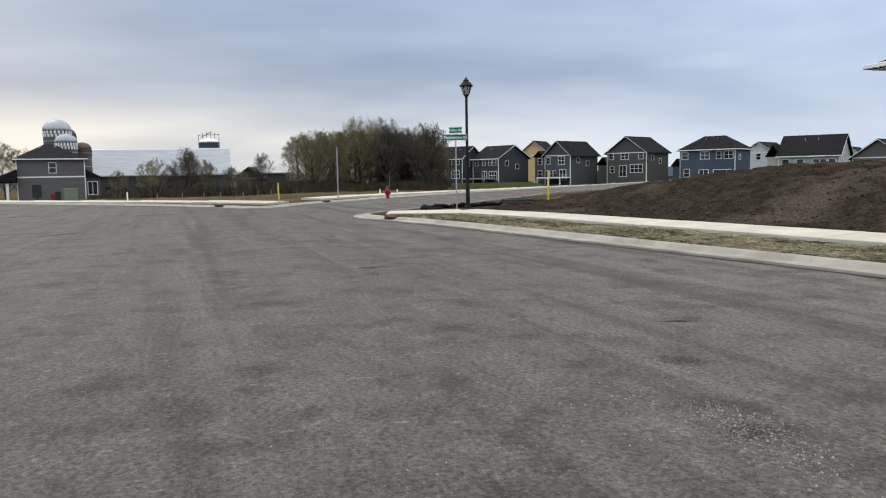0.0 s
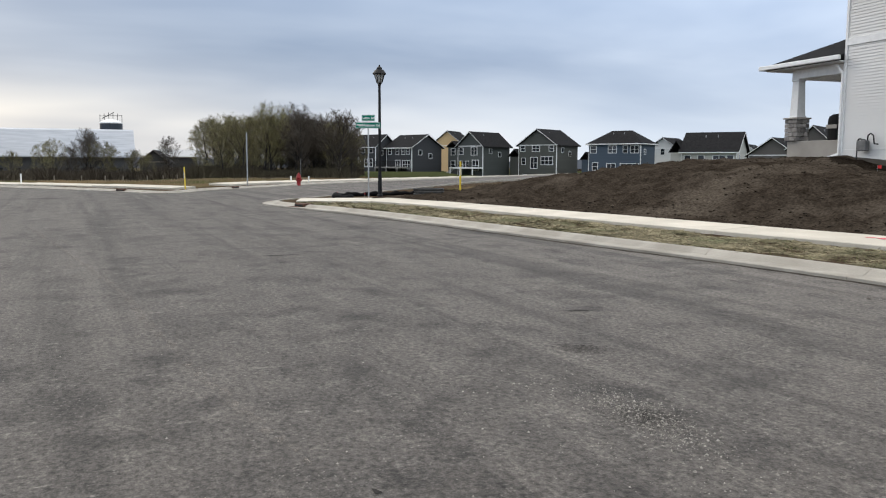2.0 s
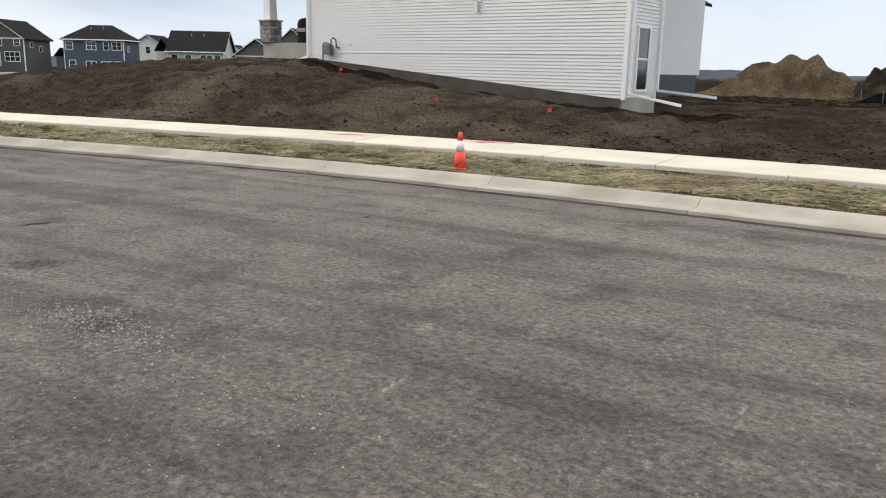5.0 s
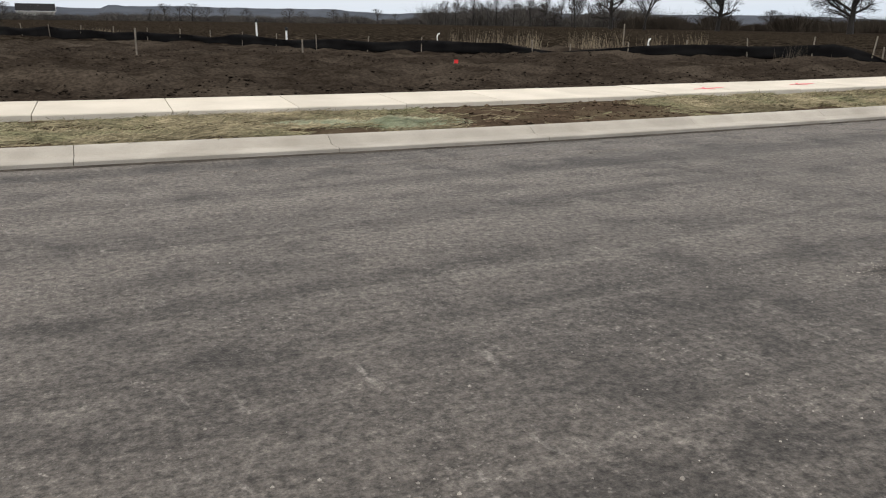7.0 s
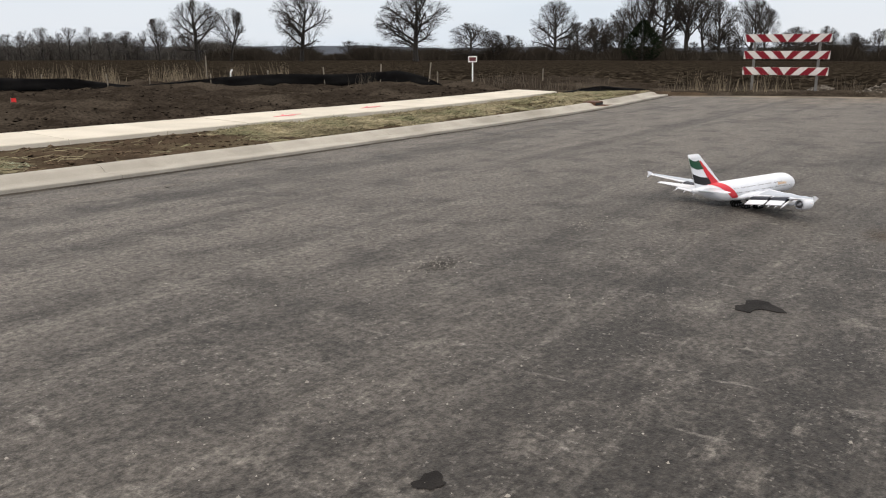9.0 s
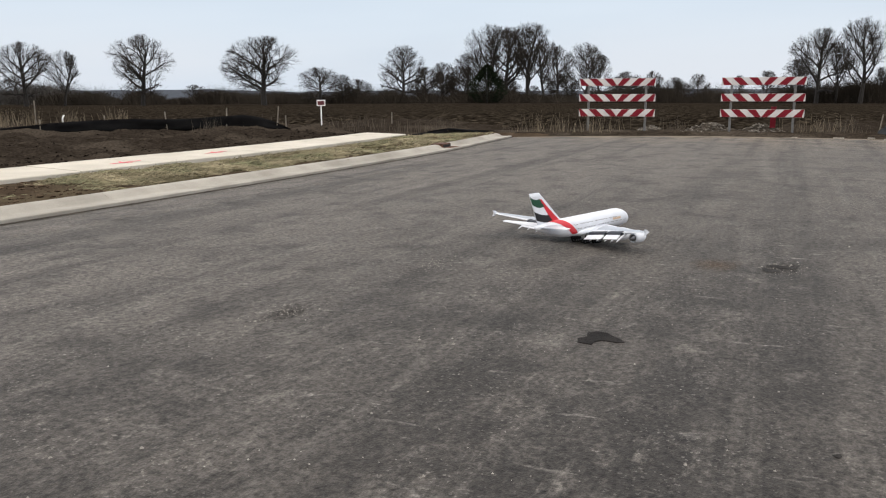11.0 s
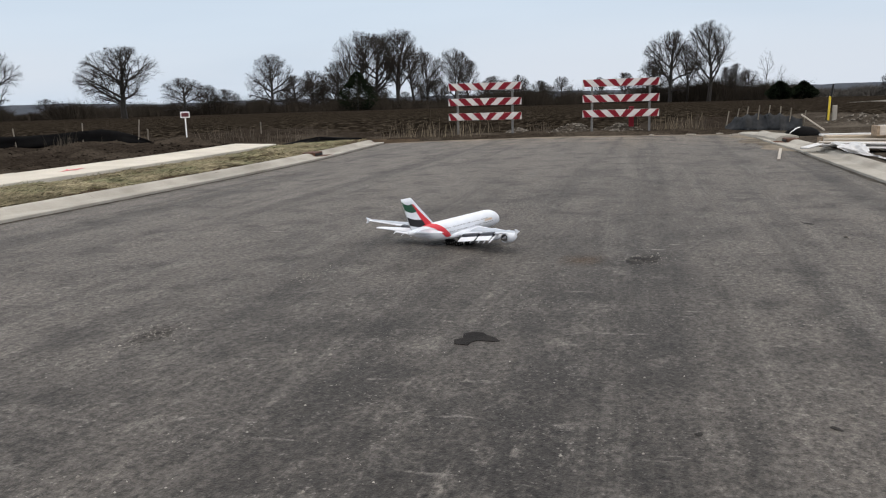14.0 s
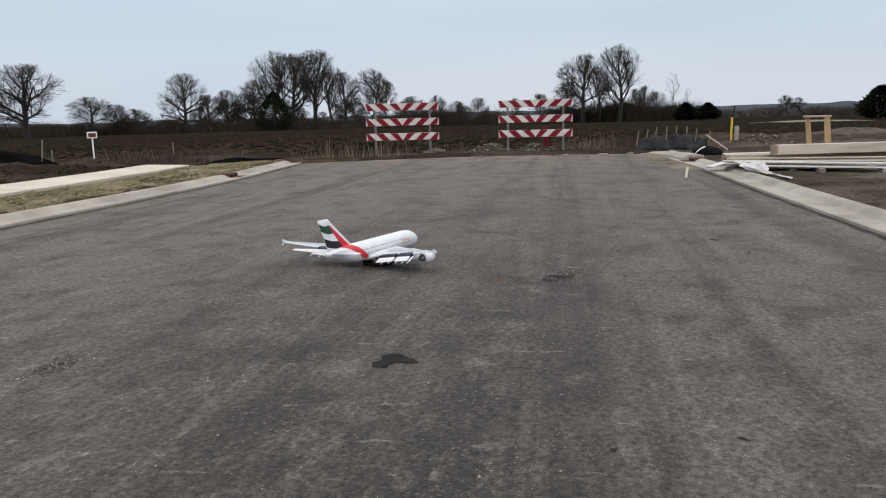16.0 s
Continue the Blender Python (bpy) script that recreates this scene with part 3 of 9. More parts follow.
def land(x, y, rough=True):
    """Height of the open ground."""
    x, y = np.asarray(x, float), np.asarray(y, float)
    d = road_distance(x, y)
    r = np.hypot(x, y)
    z = np.interp(d, [0.18, 0.46, 0.60, 2.9, 4.55, 4.8, 9, 25], [-0.10, 0.07, 0.112, 0.118, 0.17, 0.235, 0.34, 0.22])
    # the house stands on a mound of fill
    sx = np.where(x > -26, 15.5, 9.5)
    sy = np.where(y < 21, 8.6, 16.0)
    north = sstep((y - 6) / 4)
    z = z + 1.62 * np.exp(-((x + 26) / sx) ** 2 - ((y - 21) / sy) ** 2) * sstep((d - 4.6) / 4.5) * north
    z = z - 0.13 * np.exp(-((x + 27.5) / 4.5) ** 2 - ((y - 18.5) / 5) ** 2)
    z = z - 0.005 * np.clip(r - 45, 0, 1500) * (d > 0)
    # lawns rise towards the estate
    az = np.degrees(np.arctan2(x, y))
    z = z + 0.42 * sstep((r - 90) / 30) * sstep((az + 84) / 5) * sstep((-62 - az) / 5) * (d > 4) * (x < 0)
    z = z - 0.85 * sstep((r - 95) / 35) * sstep((az + 71.5) / 2.5) * sstep((-44 - az) / 4) * (d > 4) * (x < 0) * (r < 260)
    # a swale along the foot of the house wall
    dip = np.interp(x, [-22, -20.3, -18.2, -15.9, -14.2, -9.7, -6.5, -2], [0, 0.09, 0.29, 0.53, 0.60, 0.32, 0.10, 0])
    z = z - dip * np.exp(-((y - 22.3) / np.where(y < 22.3, 3.4, 9.0)) ** 2)
    # the meadow falls away towards the farm
    z = z - 0.011 * np.clip(r - 62, 0, 60) * sstep((y * -1.0 + 6) / 10) * (x < -50) * (d > 5)
    if rough:
        a = sstep((d - 4.9) / 1.5) * np.clip(1.4 - r / 120, 0.15, 1)
        z = z + a * (0.18 * (bumps(x, y, 1.1, 3) - 0.5) + 0.22 * (bumps(x, y, 0.42, 4) - 0.5) + 0.16 * (bumps(x, y, 4, 5) - 0.5))
        e = sstep((d - 4.7) / 0.4) * (1 - sstep((d - 6.2) / 2.0))
        z = z + e * 0.16 * (bumps(x, y, 0.36, 14) - 0.45) * (0.4 + bumps(x, y, 2.2, 15))
        b = ((d > 0.62) & (d < 2.95)) * 1.0
        z = z + b * (0.05 * (bumps(x, y, 0.4, 6) - 0.5) + 0.05 * (bumps(x, y, 1.3, 16) - 0.5))
    return z


def height(x, y):
    return float(land(np.array([x]), np.array([y]), False)[0])


# ---------------------------------------------------------------- ground
FIELD = surf("ploughed_field", (0.0085, 0.0067, 0.0052), (0.020, 0.0158, 0.0120), 0.9, 0.95, 1.0, 4.5, 0.8, c3=(0.046, 0.037, 0.027), scale3=2.2, spec=0.0, detail=10)
MEADOW = surf("dry_meadow", (0.085, 0.062, 0.036), (0.15, 0.115, 0.068), 0.5, 0.95, 0.5, 9, 0.4, c3=(0.055, 0.058, 0.024), scale3=0.12, spec=0.0)
LAWN = surf("spring_lawn", (0.034, 0.043, 0.017), (0.060, 0.064, 0.030), 0.4, 0.95, 0.3, 10, 0.3, spec=0.0)
VERGE = surf("bare_verge", (0.040, 0.0295, 0.021), (0.085, 0.062, 0.043), 2.2, 0.95, 0.7, 35, 0.4, c3=(0.085, 0.068, 0.045), scale3=0.9, spec=0.0)
DAMPSOIL = surf("damp_turned_soil", (0.0175, 0.0138, 0.0107), (0.038, 0.0305, 0.0238), 2.6, 0.95, 1.0, 14, 0.55, c3=(0.052, 0.0425, 0.033), scale3=0.4, spec=0.0)


LOTSOIL = surf("grey_graded_soil", (0.036, 0.030, 0.024), (0.072, 0.061, 0.049), 2.2, 0.95, 1.0, 14, 0.5, c3=(0.100, 0.087, 0.071), scale3=0.35, spec=0.0)
DARKFILL = surf("dark_fill_soil", (0.0085, 0.0066, 0.0051), (0.0205, 0.0162, 0.0126), 2.6, 0.95, 1.0, 14, 0.55, c3=(0.030, 0.0245, 0.019), scale3=0.4, spec=0.0)


def dark_fill(x, y):
    """Darker fill in a ragged band along the foundation."""
    x, y = np.asarray(x), np.asarray(y)
    return (x > -21.5) & (x < -6) & (y > 19.0 - 0.12 * (x + 14) + 1.4 * (bumps(x, y, 1.6, 51) - 0.5)) & (y < 24)


def damp_lot(x, y):
    """The lots east of the white house were turned last and are still damp."""
    return np.asarray(x) > -9.0 + 3.0 * bumps(x, y, 2.0, 41) + 0.35 * (np.asarray(y) - 14)


def build_ground():
    rad = [6.0]
    while rad[-1] < 60:
        rad.append(rad[-1] * 1.0145)
    while rad[-1] < 4200:
        rad.append(rad[-1] * 1.042)
    rad, na = np.array(rad), 760
    th = np.linspace(0, 2 * np.pi, na, endpoint=False)
    R, T = np.meshgrid(rad, th, indexing="ij")
    x, y = (R * np.sin(T)).ravel(), (R * np.cos(T)).ravel()
    z = land(x, y)
    z[:na] = -0.1
    k = len(rad)
    i = np.arange(k - 1)[:, None] * na + np.arange(na)[None, :]
    j = np.arange(k - 1)[:, None] * na + (np.arange(na)[None, :] + 1) % na
    faces = np.stack([i, j, j + na, i + na], -1).reshape(-1, 4)
    me = bpy.data.meshes.new("ground")
    v = np.stack([x, y, z], 1)
    me.from_pydata(np.vstack([v, [[0, 0, -0.1]]]).tolist(), [], faces[:, ::-1].tolist() + [(a, (a + 1) % na, len(v)) for a in range(na)][::-1])
    for m in (SOIL, FIELD, MEADOW, LAWN, VERGE, DAMPSOIL, DARKFILL, LOTSOIL):
        me.materials.append(m)
    cx, cy = x[faces].mean(1), y[faces].mean(1)
    d, r = road_distance(cx, cy), np.hypot(cx, cy)
    az = np.degrees(np.arctan2(cx, cy))
    n = bumps(cx, cy, 7, 11) * 10
    idx = np.zeros(len(cx), np.int32)
    idx[damp_lot(cx, cy) & (cy > 0)] = 5
    idx[dark_fill(cx, cy)] = 6
    idx[(r + n > 42)] = 1
    west = (az < -62) | (az > 150)
    idx[west & (r + n > 48)] = 2
    idx[(az > -80) & (az < -45) & (r + n > 92) & (r < 320)] = 3
    idx[(d < 3.0) & (d > 0)] = 4
    idx[(d < 3.0) & (d > 0) & ((cx > 28.6) | ((cy < 0) & (cx > 0)))] = 0
    idx[(cx > 6) & (cy < -0.9 - 0.8 * bumps(cx, cy, 1.5, 61)) & (d > 0) & (r + n < 46)] = 7
    full = np.zeros(len(me.polygons), np.int32)
    full[:len(idx)] = idx
    me.polygons.foreach_set("material_index", full)
    me.shade_smooth()
    return tagged(new("ground", me), "dark turned soil and ploughed open field with dry grass", "ground", kind="structure")


build_ground()


def build_road():
    bm = bmesh.new()
    vs = [bm.verts.new((px, py, 0.0)) for px, py in OUTLINE]
    f = bm.faces.new(vs)
    bmesh.ops.triangulate(bm, faces=[f])
    bmesh.ops.recalc_face_normals(bm, faces=bm.faces)
    me = bpy.data.meshes.new("road")
    bm.to_mesh(me)
    bm.free()
    if me.polygons[0].normal.z < 0:
        me.flip_normals()
    me.materials.append(ASPHALT)
    return tagged(new("road", me), "dusty grey worn asphalt street with scuffs and stains", "road", kind="structure")


build_road()


# kerb cross-section: (distance from the asphalt, height)
KERB_PROFILE = [(-0.14, -0.12), (-0.14, 0.050), (-0.125, 0.060), (0.16, 0.050), (0.24, 0.055), (0.34, 0.118), (0.39, 0.134), (0.49, 0.140), (0.51, 0.130), (0.51, -0.12)]


def kerb_pieces(parent, line, length, material, first=0.0):
    """Cast kerb sections, each an own block with an open joint."""
    fine = smooth_line(line, 0.3)
    s = np.concatenate([[0], np.cumsum(np.linalg.norm(np.diff(fine, axis=0), axis=1))])
    t = np.gradient(fine, axis=0)
    t /= np.linalg.norm(t, axis=1)[:, None]
    nrm = np.stack([-t[:, 1], t[:, 0]], 1)
    at = 0.0
    while at < s[-1] - 0.4:
        start = at == 0.0 and first
        far = np.hypot(*[np.interp(at, s, fine[:, k]) for k in (0, 1)]) > 45
        ln = first if start else length * (3 if far else 1)
        u = np.linspace(at + 0.004, min(at + ln, s[-1]) - 0.004, 13 if far else 5)
        rings = []
        for q in u:
            p = np.array([np.interp(q, s, fine[:, k]) for k in (0, 1)])
            n = np.array([np.interp(q, s, nrm[:, k]) for k in (0, 1)])
            rings.append([(p[0] + n[0] * a, p[1] + n[1] * a, h) for a, h in KERB_PROFILE])
        part("kerb_section", Shape().loft(rings), material, parent)
        at += ln


def build_kerbs():
    for name, line, label in (("kerb_north", KERB_NORTH, "pale concrete kerb with gutter and scored joints"), ("kerb_far", KERB_FAR, "pale concrete kerb across the junction"), ("kerb_south", KERB_SOUTH, "pale concrete kerb with dusty gutter")):
        k = thing(name, label, "kerb", kind="structure")
        kerb_pieces(k, line, 2.88, CONCRETE, 1.8 if name == "kerb_north" else 0.0)


def walk_pieces(parent, line, a, b, za, zb, length, start, stop):
    fine = smooth_line(line, 0.3)
    s = np.concatenate([[0], np.cumsum(np.linalg.norm(np.diff(fine, axis=0), axis=1))])
    t = np.gradient(fine, axis=0)
    t /= np.linalg.norm(t, axis=1)[:, None]
    nrm = np.stack([-t[:, 1], t[:, 0]], 1)

    def spot(q, off, z):
        p = np.array([np.interp(q, s, fine[:, k]) for k in (0, 1)])
        n = np.array([np.interp(q, s, nrm[:, k]) for k in (0, 1)])
        return (p[0] + n[0] * off, p[1] + n[1] * off, z)
    at = 0.0
    while at < s[-1] - 0.5:
        px, py, _ = spot(at, 0, 0)
        far = math.hypot(px, py) > 45
        ln = length * (4 if far else 1)
        if start < px < stop and not (px < -40 and math.hypot(px + 44, py) < 9):
            lift = random.uniform(-0.004, 0.004)
            drop = 0.005 * max(0, math.hypot(px, py) - 45)
            rings = []
            for q in np.linspace(at + 0.006, min(at + ln, s[-1]) - 0.006, 9 if far else 3):
                rings.append([spot(q, a, za - 0.14 - drop), spot(q, a, za - 0.015 + lift - drop), spot(q, a + 0.015, za + lift - drop), spot(q, b - 0.015, zb + lift - drop), spot(q, b, zb - 0.015 + lift - drop), spot(q, b, zb - 0.14 - drop)])
            part("slab", Shape().loft(rings), WALKCON, parent)
        at += ln


def build_pavements():
    p = thing("pavement_north", "pale broom-finished concrete sidewalk with joints", "sidewalk", kind="structure")
    walk_pieces(p, KERB_NORTH[7:], 3.02, 4.52, 0.205, 0.245, 1.86, -31.5, 23.2)
    f = thing("pavement_far", "pale concrete sidewalk across the junction", "sidewalk", kind="structure")
    walk_pieces(f, KERB_FAR, 2.6, 4.1, 0.24, 0.30, 1.9, -135, -10)
    # ramp at the junction
    r = Shape()
    r.add([(-33.6, 4.9, 0.165), (-31.2, 4.35, 0.165), (-29.2, 6.75, 0.21), (-32.2, 7.6, 0.21), (-33.6, 4.9, 0.02), (-31.2, 4.35, 0.02), (-29.2, 6.75, 0.02), (-32.2, 7.6, 0.02)],
          [(0, 1, 2, 3), (4, 7, 6, 5), (0, 4, 5, 1), (1, 5, 6, 2), (2, 6, 7, 3), (3, 7, 4, 0)])
    tagged(part("pavement_ramp", r, WALKCON, None), "pale concrete corner ramp of the sidewalk", "ramp", kind="structure")


# ---------------------------------------------------------------- white house on the mound
HX0, HX1, HY = -22.35, -9.72, 21.8


def lap_wall(shape, axis, a, b, at, z0, z1, out, cut=None, course=0.1016):
    """Lapped siding on a wall: axis 0 runs along x at y=at, axis 1 along y at x=at; out is the side it faces."""
    z = z0
    while z < z1 - 0.02:
        zt = min(z + course, z1)
        prof = [(at, zt + 0.01), (at + out * 0.008, zt), (at + out * 0.026, z + 0.006), (at + out * 0.026, z), (at, z + 0.002)]
        if cut is None:
            shape.prism(prof, axis, a, b)
        elif cut(zt) < b - 0.05:
            # the end is sawn along the slope of the ground
            n = len(prof)
            lo = [min(b - 0.02, max(a, cut(min(h, zt)))) for _, h in prof]
            shape.add([(x, q, h) for x, (q, h) in zip(lo, prof)] + [(b, q, h) for q, h in prof],
                      [tuple(range(n - 1, -1, -1)), tuple(range(n, 2 * n))] + [(i, (i + 1) % n, n + (i + 1) % n, n + i) for i in range(n)])
        z = zt


def window_unit(parent, x0, x1, z0, z1, y, out=-1, panes=1, rows=1, axis=0, frame_mat=None):
    """A framed window with glass in its opening; stands on a wall at y (or x for axis 1)."""
    frame_mat = frame_mat or WHITE

    def bx(s, a0, a1, h0, h1, d0, d1):
        lo, hi = sorted((y + out * d0, y + out * d1))
        if axis == 0:
            s.box((a0, lo, h0), (a1, hi, h1), 0.004)
        else:
            s.box((lo, a0, h0), (hi, a1, h1), 0.004)
    t = min(0.09, (x1 - x0) * 0.085)

    def at(u, v, d):
        return (u, y + out * d, v) if axis == 0 else (y + out * d, u, v)
    f = Shape()
    f.loft([[at(*c, d) for c, d in zip(((u, v), (u, v), (iu, iv), (iu, iv)), (0.0, 0.05, 0.05, 0.0))]
            for (u, v), (iu, iv) in (((x0 - t, z0 - t), (x0, z0)), ((x1 + t, z0 - t), (x1, z0)), ((x1 + t, z1 + t), (x1, z1)), ((x0 - t, z1 + t), (x0, z1)), ((x0 - t, z0 - t), (x0, z0)))], True, False)
    w = part("window", f, frame_mat, parent, "white framed window")
    for i in range(1, panes):
        c = x0 + (x1 - x0) * i / panes
        q = Shape()
        bx(q, c - 0.035, c + 0.035, z0, z1, 0.0, 0.045)
        part("mullion", q, frame_mat, w)
    for i in range(1, rows):
        c = z0 + (z1 - z0) * i / rows
        q = Shape()
        bx(q, x0, x1, c - 0.025, c + 0.025, 0.0, 0.04)
        part("glazing_bar", q, frame_mat, w)
    g = Shape()
    bx(g, x0, x1, z0, z1, 0.004, 0.02)
    part("pane", g, GLASS, w, "dark reflecting glass")
    return w


def white_house():
    h = thing("house", "white vinyl-sided new house with dark shingle roof on bare soil", "house")
    core = Shape()
    core.box((HX0 + 0.05, HY + 0.03, 1.6), (HX1 - 0.05, HY + 2.4, 8.6))
    core.box((HX0 + 0.05, HY + 2.4, 1.6), (HX1 - 1.9, HY + 12, 8.6))
    part("wall", core, SIDING, h)
    fd = Shape()
    fd.box((HX0 + 0.02, HY + 0.02, -0.6), (HX1 - 0.02, HY + 2.42, 2.05))
    # the parged face hides the stepped lower edge of the siding
    pg = Shape()
    pg.prism([(HX0 + 0.1, 1.92), (HX1 - 0.1, 1.92 - 0.084 * 12.43), (HX1 - 0.1, -0.6), (HX0 + 0.1, -0.6)], 1, HY - 0.02, HY + 0.015)
    part("parging", pg, surf("dark_parging", (0.060, 0.053, 0.044), (0.105, 0.094, 0.080), 1.2, 0.95, 0.25, 40, 0.2, spec=0.1), h, "dark grey parged foundation face")
    part("foundation", fd, FOUND, h, "bare grey poured concrete foundation")
    cut = lambda z: HX0 + (1.86 - z) / 0.084
    sd = Shape()
    lap_wall(sd, 0, HX0 + 0.1, HX1 - 0.1, HY + 0.02, 0.90, 2.118, -1, cut)
    lap_wall(sd, 0, HX0 + 0.1, HX1 - 0.1, HY + 0.02, 2.134, 5.64, -1)
    lap_wall(sd, 0, HX0 + 0.1, HX1 - 0.1, HY + 0.02, 5.90, 8.6, -1)
    lap_wall(sd, 1, HY + 0.12, HY + 2.32, HX1 - 0.02, 0.92, 8.6, 1)
    lap_wall(sd, 1, HY + 2.5, HY + 12, HX0 + 0.05, 2.2, 8.6, -1)
    part("siding", sd, SIDING, h, "white lapped vinyl siding")
    tr = Shape()
    tr.box((HX0, HY - 0.03, 1.75), (HX0 + 0.10, HY + 0.11, 8.6), 0.006)
    tr.box((HX1 - 0.10, HY - 0.03, 0.85), (HX1 + 0.03, HY + 0.11, 8.6), 0.006)
    tr.box((HX1 - 0.05, HY + 2.3, 0.85), (HX1 + 0.012, HY + 2.42, 8.6), 0.006)
    tr.box((HX0 + 0.1, HY - 0.03, 5.645), (HX1 - 0.1, HY + 0.015, 5.895), 0.006)
    tr.box((HX0 + 0.1, HY - 0.016, 2.120), (HX1 - 0.1, HY + 0.015, 2.132), 0.0)
    part("corner_trim", tr, WHITE, h, "smooth white corner boards and belly band")
    window_unit(h, -12.72, -11.05, 4.27, 4.80, HY, -1, 3)
    window_unit(h, HY + 0.7, HY + 1.5, 1.15, 2.9, HX1, 1, 1, 2, axis=1)
    # wall lamp
    lp = Shape()
    lp.box((-14.93, HY - 0.015, 3.36), (-14.67, HY + 0.005, 3.74), 0.004)
    lp.box((-14.88, HY - 0.06, 3.70), (-14.70, HY, 3.735), 0.006)
    wl = part("wall_plate", lp, WHITE, h, "white mounting block with vent hood")
    lk = Shape()
    for i in range(4):
        lk.box((-14.86, HY - 0.05, 3.42 + i * 0.065), (-14.72, HY - 0.014, 3.45 + i * 0.065), 0.003)
    part("louvre", lk, GALV, wl)
    # gas meter with its bent pipes
    gm = Shape()
    gm.box((-21.42, HY - 0.26, 2.06), (-21.05, HY - 0.06, 2.42), 0.03)
    gm.lathe([(0.07, 0), (0.075, 0.03), (0.03, 0.05)], 12, (-21.24, HY - 0.16, 2.42))
    gmo = part("gas_meter", gm, DULLSTEEL, h, "dark grey gas meter on bent pipes")
    pp = Shape()
    for pts in ([(-21.5, 0.0), (-21.5, 0.75), (-21.44, 0.85), (-21.34, 0.85), (-21.30, 0.72)], [(-21.10, 0.72), (-21.08, 0.95), (-20.98, 1.02), (-20.86, 0.95), (-20.82, 0.68), (-20.66, 0.66)]):
        for (a, b), (c, e) in zip(pts, pts[1:]):
            pp.tube((a, HY - 0.14, 1.62 + b), (c, HY - 0.14, 1.62 + e), 0.022, n=8)
    part("pipe", pp, BLACK, gmo)
    tap = Shape()
    tap.tube((-20.2, HY, 2.40), (-20.2, HY - 0.1, 2.40), 0.02)
    tap.tube((-20.27, HY - 0.09, 2.40), (-20.13, HY - 0.09, 2.40), 0.016)
    part("hose_tap", tap, GALV, h)
    # downspouts
    for x, z0, dx in ((HX0 + 0.02, 1.95, -1.1), (HX1 + 0.06, 1.02, 1.75)):
        s = Shape()
        y = HY - 0.05
        if dx < 0:
            s.box((x - 0.06, y - 0.05, z0), (x + 0.02, y + 0.03, 4.75), 0.01)
            s.loft([[(x + a, y + b, z0 + c) for a, b, c in q] for q in ([(-0.06, -0.05, 0.06), (0.02, -0.05, 0), (0.02, 0.03, 0), (-0.06, 0.03, 0.06)], [(-1.0, -0.35, -0.28), (-1.0, -0.35, -0.36), (-1.0, -0.27, -0.36), (-1.0, -0.27, -0.28)])])
            s.loft([[(x + a, y + b, 4.72 + c) for a, b, c in q] for q in ([(-0.06, -0.05, 0), (0.02, -0.05, 0), (0.02, 0.03, 0), (-0.06, 0.03, 0)], [(-0.36, -0.05, 0.35), (-0.28, -0.05, 0.35), (-0.28, 0.03, 0.35), (-0.36, 0.03, 0.35)])])
        else:
            s.box((x, y + 0.1, z0), (x + 0.08, y + 0.18, 8.6), 0.01)
            s.loft([[(x + a, y + b, z0 + c) for a, b, c in q] for q in ([(0, 0.1, 0.05), (0.08, 0.1, -0.03), (0.08, 0.18, -0.03), (0, 0.18, 0.05)], [(1.75, -0.35, -0.20), (1.75, -0.35, -0.28), (1.75, -0.27, -0.28), (1.75, -0.27, -0.20)])])
        part("downspout", s, WHITE, h, "white aluminium downspout")
    s = Shape()
    s.box((HX1 + 0.02, HY + 2.3, 1.1), (HX1 + 0.10, HY + 2.38, 8.6), 0.01)
    s.loft([[(HX1 + a, HY + 2.3 + b, 1.1 + c) for a, b, c in q] for q in ([(0.02, 0, 0.05), (0.1, 0, -0.03), (0.1, 0.08, -0.03), (0.02, 0.08, 0.05)], [(2.0, -0.3, -0.1), (2.0, -0.3, -0.18), (2.0, -0.22, -0.18), (2.0, -0.22, -0.1)])])
    part("downspout", s, WHITE, h, "white aluminium downspout")
    # roof over the main body
    rf = Shape()
    e = 0.45
    x0, x1, y0, y1, zb, zt = HX0 - e, HX1 + e, HY - e, HY + 12 + e, 8.6, 11.6
    rf.add([(x0, y0, zb), (x1, y0, zb), (x1, y1, zb), (x0, y1, zb), (x0 + 5, (y0 + y1) / 2, zt), (x1 - 5, (y0 + y1) / 2, zt), (x0, y0, zb - 0.2), (x1, y0, zb - 0.2), (x1, y1, zb - 0.2), (x0, y1, zb - 0.2)],
           [(0, 1, 5, 4), (1, 2, 5), (2, 3, 4, 5), (3, 0, 4), (0, 6, 7, 1), (1, 7, 8, 2), (2, 8, 9, 3), (3, 9, 6, 0), (9, 8, 7, 6)])
    part("roof", rf, SHINGLE, h, "dark grey asphalt shingle roof")
    # porch
    px1, py0, py1 = HX0, HY + 0.1, HY + 7.5
    b = Shape()
    b.box((-25.1, py0 + 0.1, 0.6), (px1 - 0.01, py1, 2.48), 0.02)
    part("porch_slab", b, FOUND, h, "grey concrete porch base")
    bm_ = Shape()
    bm_.box((-25.05, py0 + 0.15, 4.78), (px1 - 0.01, py0 + 0.5, 5.12), 0.01)
    bm_.box((-25.05, py0 + 0.5, 4.78), (-24.7, py1, 5.12), 0.01)
    part("porch_beam", bm_, WHITE, h)
    so = Shape()
    so.box((-25.9, py0 - 0.3, 5.13), (px1 - 0.01, py1, 5.17))
    part("soffit", so, WHITE, h)
    g = Shape()
    g.box((-26.15, py0 - 0.50, 5.18), (px1 + 0.1, py0 - 0.38, 5.34), 0.02)
    g.box((-26.15, py0 - 0.38, 5.18), (-26.03, py1, 5.34), 0.02)
